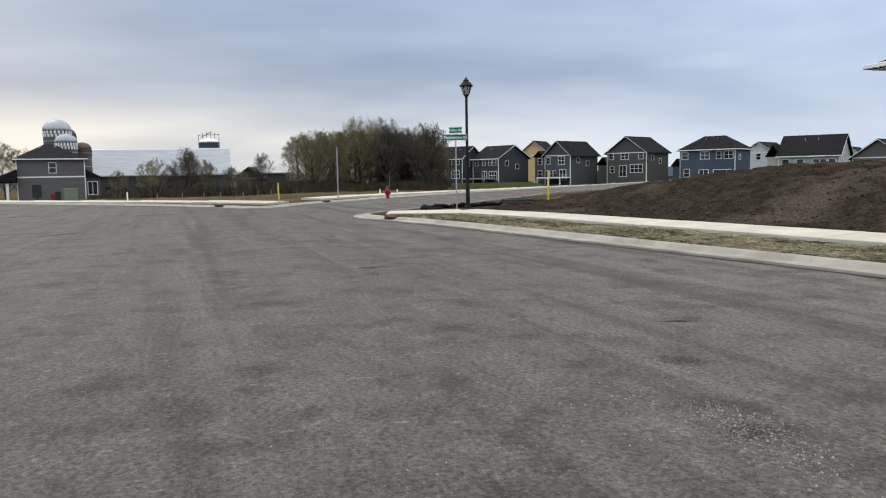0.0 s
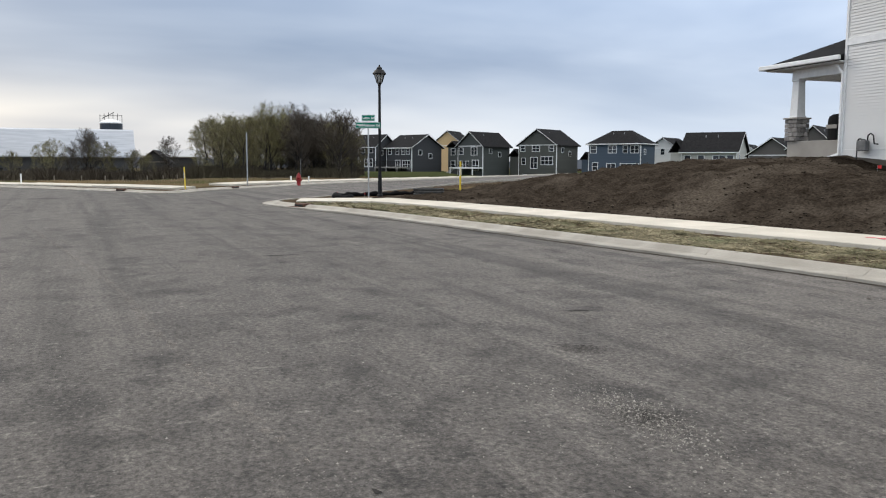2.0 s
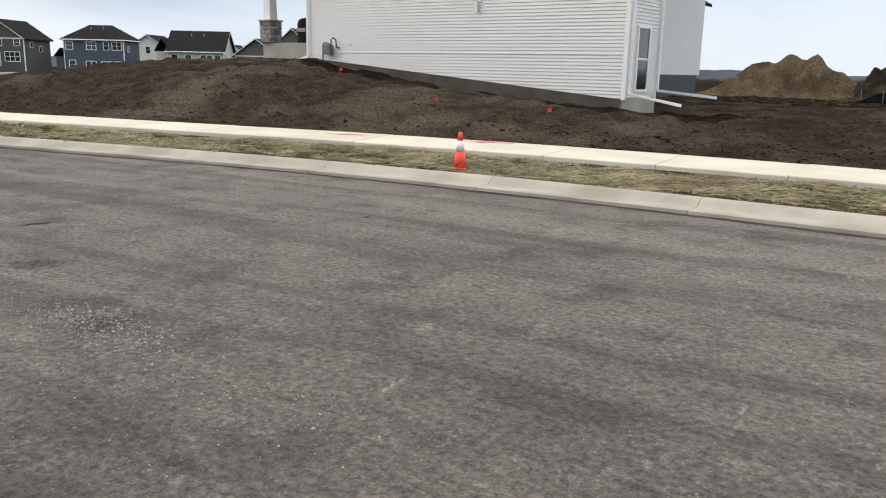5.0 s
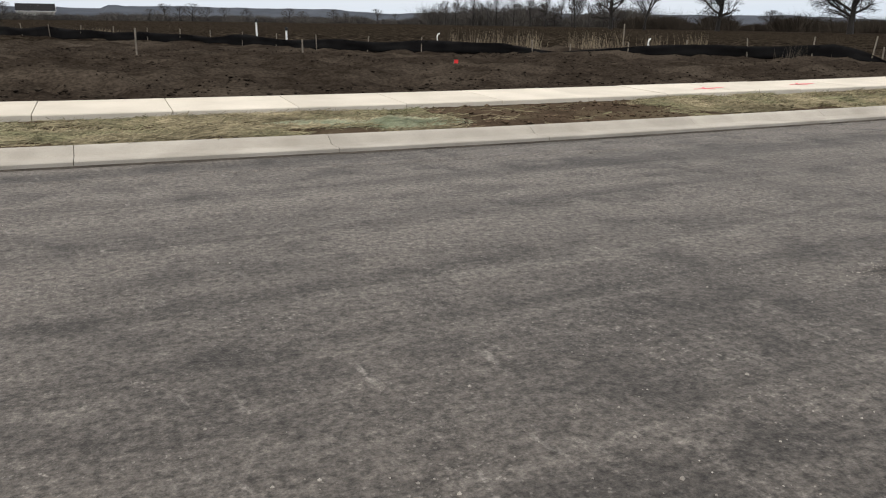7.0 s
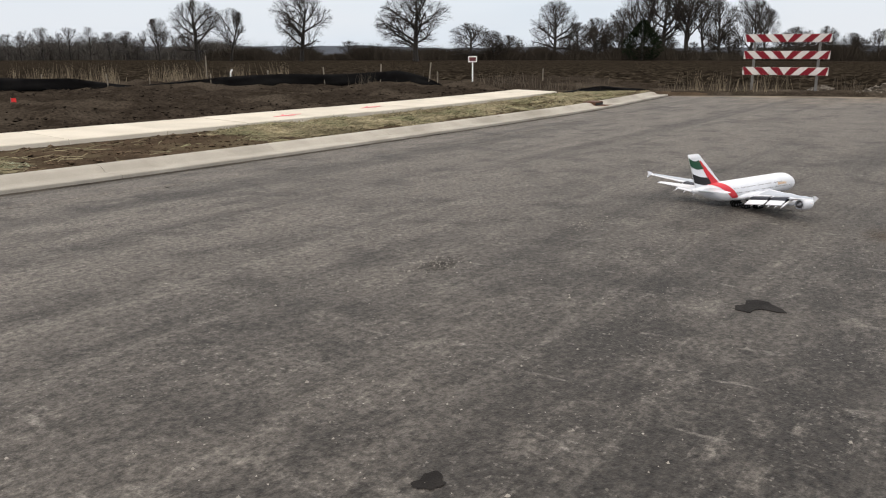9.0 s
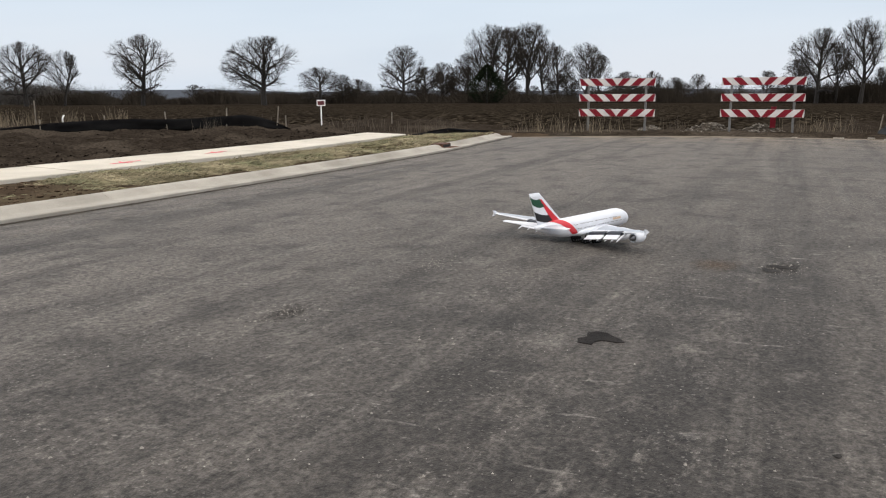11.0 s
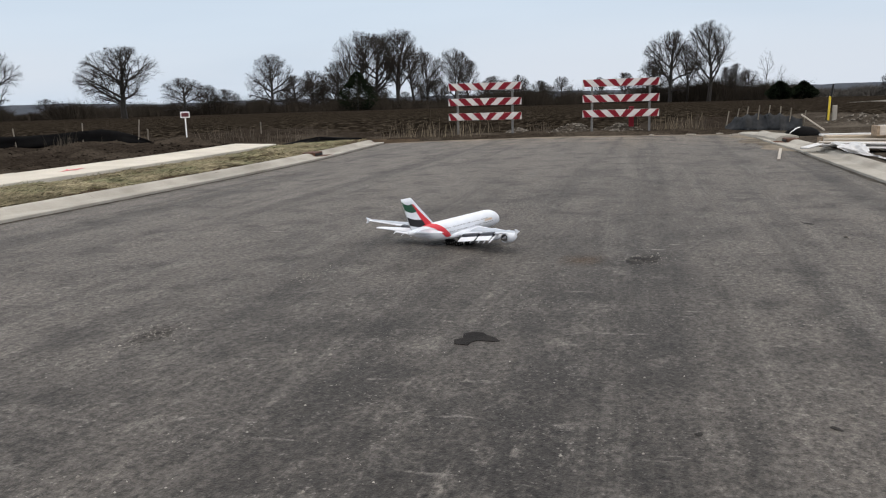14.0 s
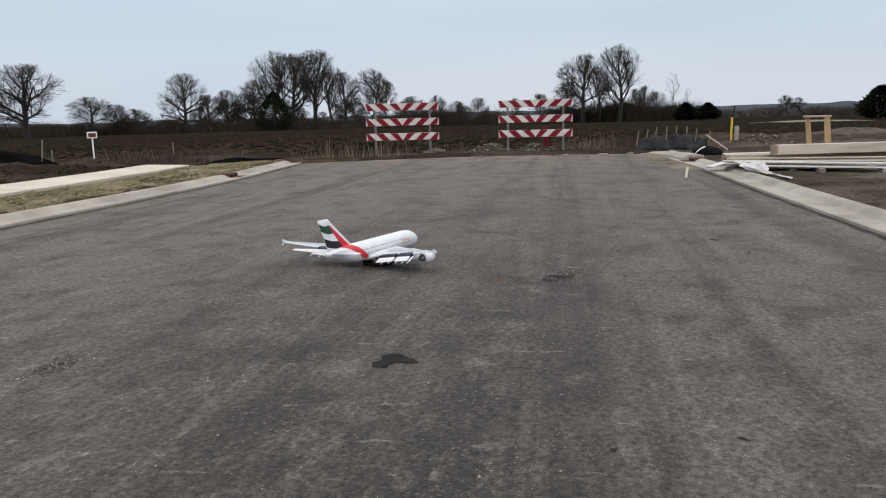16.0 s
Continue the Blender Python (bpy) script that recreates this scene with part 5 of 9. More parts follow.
def lot_sign():
    x, y = 24.2, 18.4
    t = thing("lot_sign", "small red lettered sign on a white post at the lot edge", "sign", pose(x, y, height(x, y) - 0.20, 0, 0, -52))
    s = Shape()
    s.box((-0.025, -0.015, 0), (0.025, 0.015, 1.28), 0.005)
    part("post", s, WHITE, t)
    s = Shape()
    s.box((-0.16, -0.04, 1.08), (0.16, -0.018, 1.30), 0.004)
    b = part("board", s, WHITE, t)
    s = Shape()
    s.box((-0.125, -0.044, 1.12), (0.125, -0.0405, 1.26))
    part("panel", s, plain("dark_red_panel", (0.10, 0.015, 0.02), 0.6), b)


# ---------------------------------------------------------------- trees
def grow(rng, height_, spread, lean=0.0, forks=(9, 7, 6, 4), trunk=0.3, bend=0.25, low=0.24, fine=0.011, crown=None):
    """Branch segments (level, start, end, radius, radius) of a bare tree; crown = (radius, middle, half height)."""
    out = []
    broad = spread > 1.0

    def room(p, d):
        """How far a limb may reach from p along d before it leaves the crown's rounded outline."""
        if not crown:
            return 1e3
        ra, mid, rb = crown
        u = Vector((p.x / ra, p.y / ra, (p.z - mid) / rb))
        w = Vector((d.x / ra, d.y / ra, d.z / rb))
        a, b, c = w.dot(w), u.dot(w), u.dot(u) - 1
        if c >= 0:
            return 0.45
        return max(0.45, (-b + math.sqrt(b * b - a * c)) / a)

    def limb(p, d, length, r, level, n):
        pts = [p]
        for i in range(n):
            b = bend * (0.45 if level == 0 else 1.0)
            d = (d + Vector((rng.uniform(-b, b), rng.uniform(-b, b), rng.uniform(-b * 0.4, b * 0.75) - (0.2 * b if broad else 0)))).normalized()
            pts.append(pts[-1] + d * length / n)
        r1 = max(fine * 0.6, r * (0.35 if level == 0 else 0.45))
        for i in range(n):
            out.append((level, pts[i], pts[i + 1], r + (r1 - r) * i / n, r + (r1 - r) * (i + 1) / n))
        if level >= len(forks):
            return
        k = forks[level]
        for i in range(k):
            f = low + (0.99 - low) * (i + 0.8 * rng.random()) / k if level == 0 else 0.25 + 0.75 * (i + rng.random()) / k
            s = min(n - 1, int(f * n))
            q = pts[s].lerp(pts[s + 1], f * n - s)
            rr = r + (r1 - r) * f
            az = i * 2.4 + rng.uniform(-0.7, 0.7)
            if level == 0:
                side = Vector((math.cos(az), math.sin(az), 0))
                g = (f - low) / (1 - low)
                tilt = (1.25 - 0.85 * g) * spread * rng.uniform(0.85, 1.15)
                nd = Vector((0, 0, 1)) * math.cos(tilt) + side * math.sin(tilt)
                ln = height_ * (0.50 - 0.20 * g * g) * rng.uniform(0.8, 1.1)
                nd = nd.normalized()
                if crown:
                    ln = room(q, nd) * rng.uniform(0.72, 0.98)
                limb(q, nd, ln, rr * rng.uniform(0.45, 0.62), 1, 4)
            else:
                u = d.orthogonal().normalized()
                side = u * math.cos(az) + d.cross(u) * math.sin(az)
                tilt = rng.uniform(0.45, 0.95)
                nd = d * math.cos(tilt) + side * math.sin(tilt) + Vector((0, 0, 0.10 if broad else 0.18))
                nd = nd.normalized()
                limb(q, nd, min(length * rng.uniform(0.38, 0.66), room(q, nd) * rng.uniform(0.85, 1.12)), max(fine, rr * rng.uniform(0.45, 0.65)), level + 1, 3 if level == 1 else 2)
    limb(Vector((0, 0, -0.3)), Vector((lean, 0, 1)).normalized(), height_ * 0.72, trunk, 0, 5)
    return out


def make_tree(seed, h, spread, forks, trunk, label, name="bare_tree", category="tree", leaf=None, leaf_n=0, leaf_size=0.1, bend=0.25, twig=None, low=0.24, fine=0.011, crown=None):
    rng = random.Random(seed)
    seg = grow(rng, h, spread, rng.uniform(-0.05, 0.05), forks, trunk, bend, low, fine, crown)
    t = thing(name, label, category)
    a, b = Shape(), Shape()
    for lv, p, q, r0, r1 in seg:
        if lv <= 1:
            a.tube(p, q, r0, r1, 7, False)
        else:
            b.tube(p, q, r0, r1, 3, False)
    part("trunk", a, BARK, t)
    c = part("crown", b, twig or TWIG, t, "bare branching crown")
    if leaf:
        tips = [(p, q) for lv, p, q, _, _ in seg if lv >= len(forks) - 1]
        s = Shape()
        for _ in range(leaf_n):
            p, q = rng.choice(tips)
            o = p.lerp(q, rng.random()) + Vector((rng.gauss(0, 0.12), rng.gauss(0, 0.12), rng.gauss(0, 0.12)))
            u = Vector((rng.gauss(0, 1), rng.gauss(0, 1), rng.gauss(0, 1))).normalized() * leaf_size
            w = u.orthogonal().normalized() * leaf_size * 0.5
            s.add([tuple(o - u), tuple(o + w), tuple(o + u), tuple(o - w)], [(0, 1, 2, 3)])
        part("leaves", s, leaf, c, "small olive spring leaves")
    return t


def plant(src, az, r, scale, turn, group, label=""):
    a = radians(az)
    x, y = r * math.sin(a), r * math.cos(a)
    m = pose(x, y, height(x, y), 0, 0, turn) @ Matrix.Diagonal((scale[0], scale[0], scale[1], 1))
    o = copy_thing(src, m)
    tagged(o, label=label, group=group)
    return o


def discard(ob):
    for o in (*ob.children_recursive, ob):
        bpy.data.objects.remove(o)


def woods():
    oak = [make_tree(11 + i, 15, 1.12, (14, 10, 8, 6), 0.60, "broad bare oak standing at the field edge", bend=0.27, low=0.22, fine=0.0085, crown=(7.9, 7.3, 6.3)) for i in range(3)]
    tall = [make_tree(31 + i, 15, 0.66, (13, 9, 8, 5), 0.36, "tall bare tree at the field edge", bend=0.27, fine=0.009, crown=(4.4, 7.6, 5.8)) for i in range(2)]
    g = "bare trees along the field"
    for src, az, r, h, w, turn in (
            (oak[1], 33.4, 165, 11.0, 0.9, 30), (tall[0], 35.6, 168, 10.0, 1.0, 80), (oak[0], 40.3, 160, 12.4, 0.85, 200), (tall[1], 31.0, 190, 9.0, 0.9, 10),
            (oak[2], 48.2, 153, 11.9, 1.08, 65), (oak[1], 52.0, 185, 7.8, 1.2, 120), (oak[2], 53.6, 190, 6.4, 1.15, 290), (oak[0], 43.6, 210, 4.6, 1.2, 20), (oak[2], 54.6, 215, 6.0, 1.2, 200), (oak[1], 59.4, 215, 9.0, 1.1, 33), (tall[0], 61.9, 222, 10.0, 1.2, 91), (oak[0], 73.6, 250, 7.5, 1.0, 10), (oak[2], 76.4, 255, 7.0, 1.1, 140), (tall[1], 82.2, 245, 8.5, 1.2, 70), (oak[0], 83.6, 250, 7.0, 1.2, 220), (oak[2], 29.0, 230, 6.0, 1.2, 15), (oak[0], 57.8, 200, 13.4, 0.78, 300), (oak[2], 60.6, 225, 10.5, 0.8, 250),
            (tall[0], 63.7, 215, 19.6, 1.15, 15), (oak[2], 65.0, 225, 19.5, 0.8, 170), (tall[1], 66.6, 218, 20.4, 1.15, 222), (tall[0], 67.7, 232, 17.0, 0.9, 300), (oak[1], 68.6, 240, 15.5, 0.62, 40), (oak[0], 62.3, 230, 13.0, 0.8, 130), (tall[0], 70.4, 225, 15.5, 1.15, 100), (tall[1], 71.4, 235, 13.0, 0.9, 190),
            (oak[0], 78.0, 255, 8.0, 0.75, 77), (tall[1], 80.6, 250, 7.5, 0.8, 7), (oak[1], 85.3, 175, 13.8, 0.75, 210), (tall[0], 87.8, 178, 16.0, 1.05, 140), (tall[1], 86.4, 182, 12.0, 0.9, 20), (oak[2], 89.5, 185, 7.5, 0.6, 330), (oak[1], 88.9, 188, 7.0, 0.7, 10), (oak[0], 90.2, 192, 6.5, 0.8, 110), (oak[1], 84.2, 190, 9.0, 0.8, 60), (oak[1], 98.4, 260, 6.0, 0.8, 60), (oak[0], 99.1, 262, 5.4, 0.8, 160),
            *((oak[k % 3], 58.8 + 1.35 * k + 0.4 * math.sin(k * 2.1), 262, 7.0 + 2.2 * math.sin(k * 1.9), 1.1, 31 * k) for k in range(14)),
            (oak[1], 75.0, 260, 9.0, 0.7, 0)):
        plant(src, az, r, (h / 13.2 * w, h / 13.2), turn, g)
    # haze on these far trees is only their greyer twig colour
    misty = [make_tree(81 + i, 15, 1.0, (11, 8, 6, 4), 0.40, "bare tree with twigs greyed for distance haze", bend=0.27, low=0.2, fine=0.012, twig=HAZETWIG, crown=(6.0, 7.0, 6.0)) for i in range(2)]
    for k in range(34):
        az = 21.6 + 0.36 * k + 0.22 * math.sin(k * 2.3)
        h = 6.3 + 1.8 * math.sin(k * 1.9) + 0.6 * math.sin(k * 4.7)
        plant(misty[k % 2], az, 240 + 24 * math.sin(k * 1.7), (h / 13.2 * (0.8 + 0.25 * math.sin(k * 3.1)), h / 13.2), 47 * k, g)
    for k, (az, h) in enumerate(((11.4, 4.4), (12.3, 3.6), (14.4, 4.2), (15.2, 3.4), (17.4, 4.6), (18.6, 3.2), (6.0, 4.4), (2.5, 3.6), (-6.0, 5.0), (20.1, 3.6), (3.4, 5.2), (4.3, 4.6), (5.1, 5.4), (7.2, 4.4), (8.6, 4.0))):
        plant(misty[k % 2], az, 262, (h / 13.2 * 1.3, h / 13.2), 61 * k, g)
    sapling = make_tree(71, 12, 0.42, (6, 4, 4, 2), 0.13, "thin young bare tree at the field edge", bend=0.2, low=0.1, fine=0.014, crown=(1.9, 6.8, 5.4))
    for az, r, k, turn in ((91.3, 186, 0.88, 40), (92.3, 190, 0.62, 150), (60.3, 200, 0.7, 10)):
        plant(sapling, az, r, (k, k), turn, g)
    for o in oak + tall + misty + [sapling]:
        discard(o)
    brushy = [make_tree(51 + i, 8, 0.75, (12, 6, 5, 3), 0.11, "budding olive-brown tree in a thicket", "thicket_tree", "tree", BUD, 4200, 0.065, 0.2, THICKET, 0.06, 0.012, (2.9, 4.3, 4.2)) for i in range(3)]
    bare = make_tree(61, 8, 0.7, (13, 8, 7, 5), 0.13, "bare grey shrub tree before the barn", "shrub_tree", "tree", twig=BARETWIG, low=0.12, fine=0.010, crown=(2.3, 4.4, 3.9))
    rng = random.Random(8)
    for i in range(54):
        az = rng.uniform(-87.5, -77.4)
        r = rng.uniform(82, 108)
        edge = float(np.interp(az, [-88.6, -87, -85, -83.5, -82, -80, -78.5, -77.3], [0.92, 1.0, 1.05, 1.14, 1.06, 0.98, 0.92, 0.74]))
        h = rng.uniform(5.0, 6.8) * edge
        plant(bare if az > -82.6 and i % 3 else brushy[i % 3], az, r, (h / 8 * rng.uniform(0.85, 1.15) * (1.35 if az > -82.6 and i % 3 else 1.0), h / 8 * (1.06 if az > -82.6 and i % 3 else 1.0)), rng.uniform(0, 360), "trees of the thicket")
    for az, r, h in ((-99.3, 118, 3.6), (-97.5, 118, 4.6), (-96.9, 121, 5.2), (-94.1, 120, 5.0), (-93.6, 122, 4.6), (-92.2, 122, 4.0), (-91.3, 120, 3.4), (-110, 160, 8), (-107.5, 165, 8.5), (-105.9, 150, 8.6), (-104.9, 158, 8.0)):
        plant(brushy[int(r) % 3], az, r, (h / 8, h / 8), rng.uniform(0, 360), "shrubs before the barn")
    for az, r, h in ((-96.0, 120, 4.4), (-95.1, 122, 6.9), (-94.7, 123, 6.0), (-89.9, 135, 6.2), (-91.9, 130, 4.2)):
        plant(bare, az, r, (h / 8, h / 8), rng.uniform(0, 360), "shrubs before the barn")
    for o in brushy + [bare]:
        discard(o)


def evergreen(az, r, h, w):
    a = radians(az)
    x, y = r * math.sin(a), r * math.cos(a)
    rng = random.Random(int(az * 7))
    t = thing("evergreen_bush", "dark dense evergreen among bare trees", "bush", pose(x, y, height(x, y)))
    s = Shape()
    s.tube((0, 0, -0.3), (0, 0, h * 0.8), 0.18, 0.05, 7)
    part("trunk", s, BARK, t)
    s = Shape()
    for _ in range(3800):
        z = rng.random() ** 0.8
        rad = w * 0.5 * math.sin(math.pi * min(1, 0.15 + z * 0.85)) ** 0.7 * rng.uniform(0.5, 1.05) * (1 + 0.25 * math.sin(5 * z + rng.random()))
        th = rng.uniform(0, 2 * math.pi)
        o = Vector((rad * math.cos(th), rad * math.sin(th), 0.2 + z * h * 0.95))
        u = Vector((math.cos(th) + rng.gauss(0, 0.5), math.sin(th) + rng.gauss(0, 0.5), rng.gauss(0.2, 0.4))).normalized() * rng.uniform(0.25, 0.55)
        v = u.orthogonal().normalized() * 0.14
        s.add([tuple(o - v), tuple(o + v), tuple(o + u)], [(0, 1, 2)])
    part("needles", s, NEEDLE, t)


def brush_band(name, label, az0, az1, r0, r1, n, h0, h1, material, seed, blades=12, width=0.10, lean=0.22):
    """Dense far undergrowth: tapered stems standing in tufts."""
    rng = np.random.RandomState(seed)
    s_v, s_f = [], []
    az = np.radians(rng.uniform(az0, az1, n))
    rr = rng.uniform(r0, r1, n)
    x, y = rr * np.sin(az), rr * np.cos(az)
    z = land(x, y, False)
    wave = np.clip(0.55 * bumps(az * 40, rr * 0, 1, seed) + 0.75 * bumps(az * 140, rr * 0, 1, seed + 1) - 0.1, 0.05, 1.2)
    for i in range(n):
        hh = h0 + (h1 - h0) * rng.uniform(0.5, 1.1) * float(wave[i])
        for _ in range(blades):
            bx, by = x[i] + rng.normal(0, hh * 0.22), y[i] + rng.normal(0, hh * 0.22)
            tx, ty = bx + rng.normal(0, lean * hh), by + rng.normal(0, lean * hh)
            k = rng.uniform(0.5, 1.0) * hh
            w = width * rng.uniform(0.5, 1.2)
            c, q = math.cos(az[i]) * w, -math.sin(az[i]) * w
            j = len(s_v)
            s_v += [(bx - c, by - q, z[i] - 0.1), (bx + c, by + q, z[i] - 0.1), (tx, ty, z[i] + k)]
            s_f.append((j, j + 1, j + 2))
    s = Shape()
    s.v, s.f = s_v, s_f
    tagged(part(name, s, material, None), label, "brush", kind="stuff")


def distance():
    """Low wooded hills on the horizon, distance haze put into their blue-grey colour."""
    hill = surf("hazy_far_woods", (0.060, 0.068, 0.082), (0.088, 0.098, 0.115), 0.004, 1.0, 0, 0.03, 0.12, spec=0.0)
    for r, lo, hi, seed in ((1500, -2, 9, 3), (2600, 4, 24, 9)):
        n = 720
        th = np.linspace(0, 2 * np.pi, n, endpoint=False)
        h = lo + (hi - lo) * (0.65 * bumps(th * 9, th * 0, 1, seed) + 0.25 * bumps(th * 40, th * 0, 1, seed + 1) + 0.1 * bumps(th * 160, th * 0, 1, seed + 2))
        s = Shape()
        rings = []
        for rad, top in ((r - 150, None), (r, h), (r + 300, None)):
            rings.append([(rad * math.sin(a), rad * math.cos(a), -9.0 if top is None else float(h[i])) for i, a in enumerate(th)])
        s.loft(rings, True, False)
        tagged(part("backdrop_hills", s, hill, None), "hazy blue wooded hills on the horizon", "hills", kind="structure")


# ---------------------------------------------------------------- farm
def farm():
    roof = surf("barn_metal_roof", (0.33, 0.355, 0.395), (0.45, 0.475, 0.515), 0.3, 0.45, 0.0, 8, 0.06, metal=0.0, stretch=(1, 12, 1))
    wall = surf("barn_boards", (0.045, 0.046, 0.048), (0.085, 0.086, 0.088), 1.0, 0.9, 0, 20, 0.15)
    t = thing("barn", "long grey barn with a pale metal roof", "barn", pose(-158, -21.5, -1.2, 0, 0, 94))
    L_ = 13.0
    s = Shape()
    s.box((-L_, 0, -2), (L_ + 2.6, 12, 3.9))
    part("wall", s, wall, t)
    s = Shape()
    s.prism([(-0.8, 3.7), (5.0, 8.4), (6.0, 8.7), (7.0, 8.4), (12.8, 3.7), (12.8, 3.9), (7.0, 8.7), (6.0, 9.0), (5.0, 8.7), (-0.8, 3.9)], 0, -L_ - 0.4, L_ + 3.0)
    r = part("roof", s, roof, t, "pale ribbed metal roof")
    for i in range(58):
        x = -L_ + i * 0.5
        s = Shape()
        s.prism([(-0.8, 3.92), (5.0, 8.72), (5.0, 8.745), (-0.8, 3.945)], 0, x - 0.018, x + 0.018)
        part("seam", s, roof, r)
    for i in range(10):
        s = Shape()
        x = -11.5 + i * 2.7
        s.box((x - 0.5, -0.06, 0.9), (x + 0.5, 0.02, 1.8), 0.02)
        part("opening", s, GLASS, t, "dark barn opening")
    s = Shape()
    s.box((-L_ - 5.5, 1, -2), (-L_, 7, 2.2))
    part("lean_to", s, surf("blue_grey_shed", (0.17, 0.20, 0.24), (0.24, 0.27, 0.31), 1, 0.7, 0, 20, 0.1), t, "low blue-grey lean-to")
    con = surf("silo_staves", (0.075, 0.072, 0.066), (0.135, 0.128, 0.118), 0.8, 0.9, 0.2, 6, 0.2, stretch=(1, 1, 3))
    dome = surf("silo_dome_metal", (0.36, 0.38, 0.41), (0.50, 0.52, 0.55), 0.5, 0.4, 0, 6, 0.08)
    rust = surf("rusty_dome", (0.07, 0.045, 0.035), (0.13, 0.09, 0.075), 1.0, 0.8, 0, 8, 0.2)

    def silo(x, y, r, h, mat, label):
        t = thing("silo", label, "silo", pose(x, y, -1.0), group="farm silos")
        s = Shape()
        s.lathe([(r, -1), (r, h)], 28)
        part("stave_wall", s, con, t)
        s = Shape(); s.smooth = True
        s.lathe([(r * 1.03 * math.cos(a), h + r * 0.82 * math.sin(a)) for a in np.linspace(0, 1.5, 9)], 28)
        part("dome", s, mat, t)
        for k in range(int(h / 1.1)):
            s = Shape()
            s.lathe([(r + 0.01, 0.6 + k * 1.1), (r + 0.05, 0.62 + k * 1.1), (r + 0.05, 0.68 + k * 1.1), (r + 0.01, 0.7 + k * 1.1)], 28)
            part("hoop", s, GALV, t)
        # two staggered rows of pale panels with dark gaps below the dome
        pale = WHITE if mat is dome else rust
        for k in range(44):
            a = 2 * math.pi * (k + 0.5 * (k % 2)) / 44
            z0 = h - 0.62 if k % 2 else h - 1.15
            s = Shape()
            s.box((-r * 0.075, -0.04, z0), (r * 0.075, 0.04, z0 + 0.48), 0.0, Matrix.Rotation(a, 4, "Z") @ Matrix.Translation((0, -r - 0.03, 0)))
            part("rim_panel", s, pale, t)
        if mat is dome:
            for k in range(14):
                a = 2 * math.pi * k / 14
                s = Shape()
                pts = [(r * 1.035 * math.cos(q), h + r * 0.825 * math.sin(q)) for q in np.linspace(0, 1.45, 6)]
                for (r0, z0), (r1, z1) in zip(pts, pts[1:]):
                    s.tube((r0 * math.cos(a), r0 * math.sin(a), z0), (r1 * math.cos(a), r1 * math.sin(a), z1), 0.035, n=4, caps=False)
                part("dome_rib", s, GALV, t)
    silo(-146.5, -33.2, 2.15, 11.3, dome, "tall grey stave silo with a bright metal dome")
    silo(-137.3, -29.9, 1.6, 8.9, dome, "short stave silo with a metal dome")
    silo(-140.5, -28.2, 1.35, 7.9, rust, "short silo with a rusted dome")
    silo(-151.5, -33.2, 1.9, 10.6, rust, "silo with a dark dome behind the tall one")
    t = thing("silo", "dark blue sealed silo top with white roof rim", "silo", pose(-172, -10.2, -1))
    s = Shape()
    s.lathe([(2.1, -1), (2.1, 10.2)], 28)
    part("wall", s, plain("dark_blue_enamel", (0.018, 0.024, 0.035), 0.35), t)
    s = Shape()
    s.lathe([(2.15, 10.2), (2.15, 10.4), (1.2, 10.9), (0.2, 11.1)], 28)
    r = part("cap", s, WHITE, t)
    s = Shape()
    for k in range(6):
        a = k / 5
        s.tube((0, -2 + 4 * a, 10.5), (0, -2 + 4 * a, 11.9 + 0.5 * math.sin(a * 3)), 0.05, n=5)
    s.tube((0, -2, 11.7), (0, 2, 11.8), 0.05, n=5)
    s.tube((0, -1.6, 11.2), (0, 0.6, 12.4), 0.07, n=5)
    part("ladder_cage", s, BLACK, r)


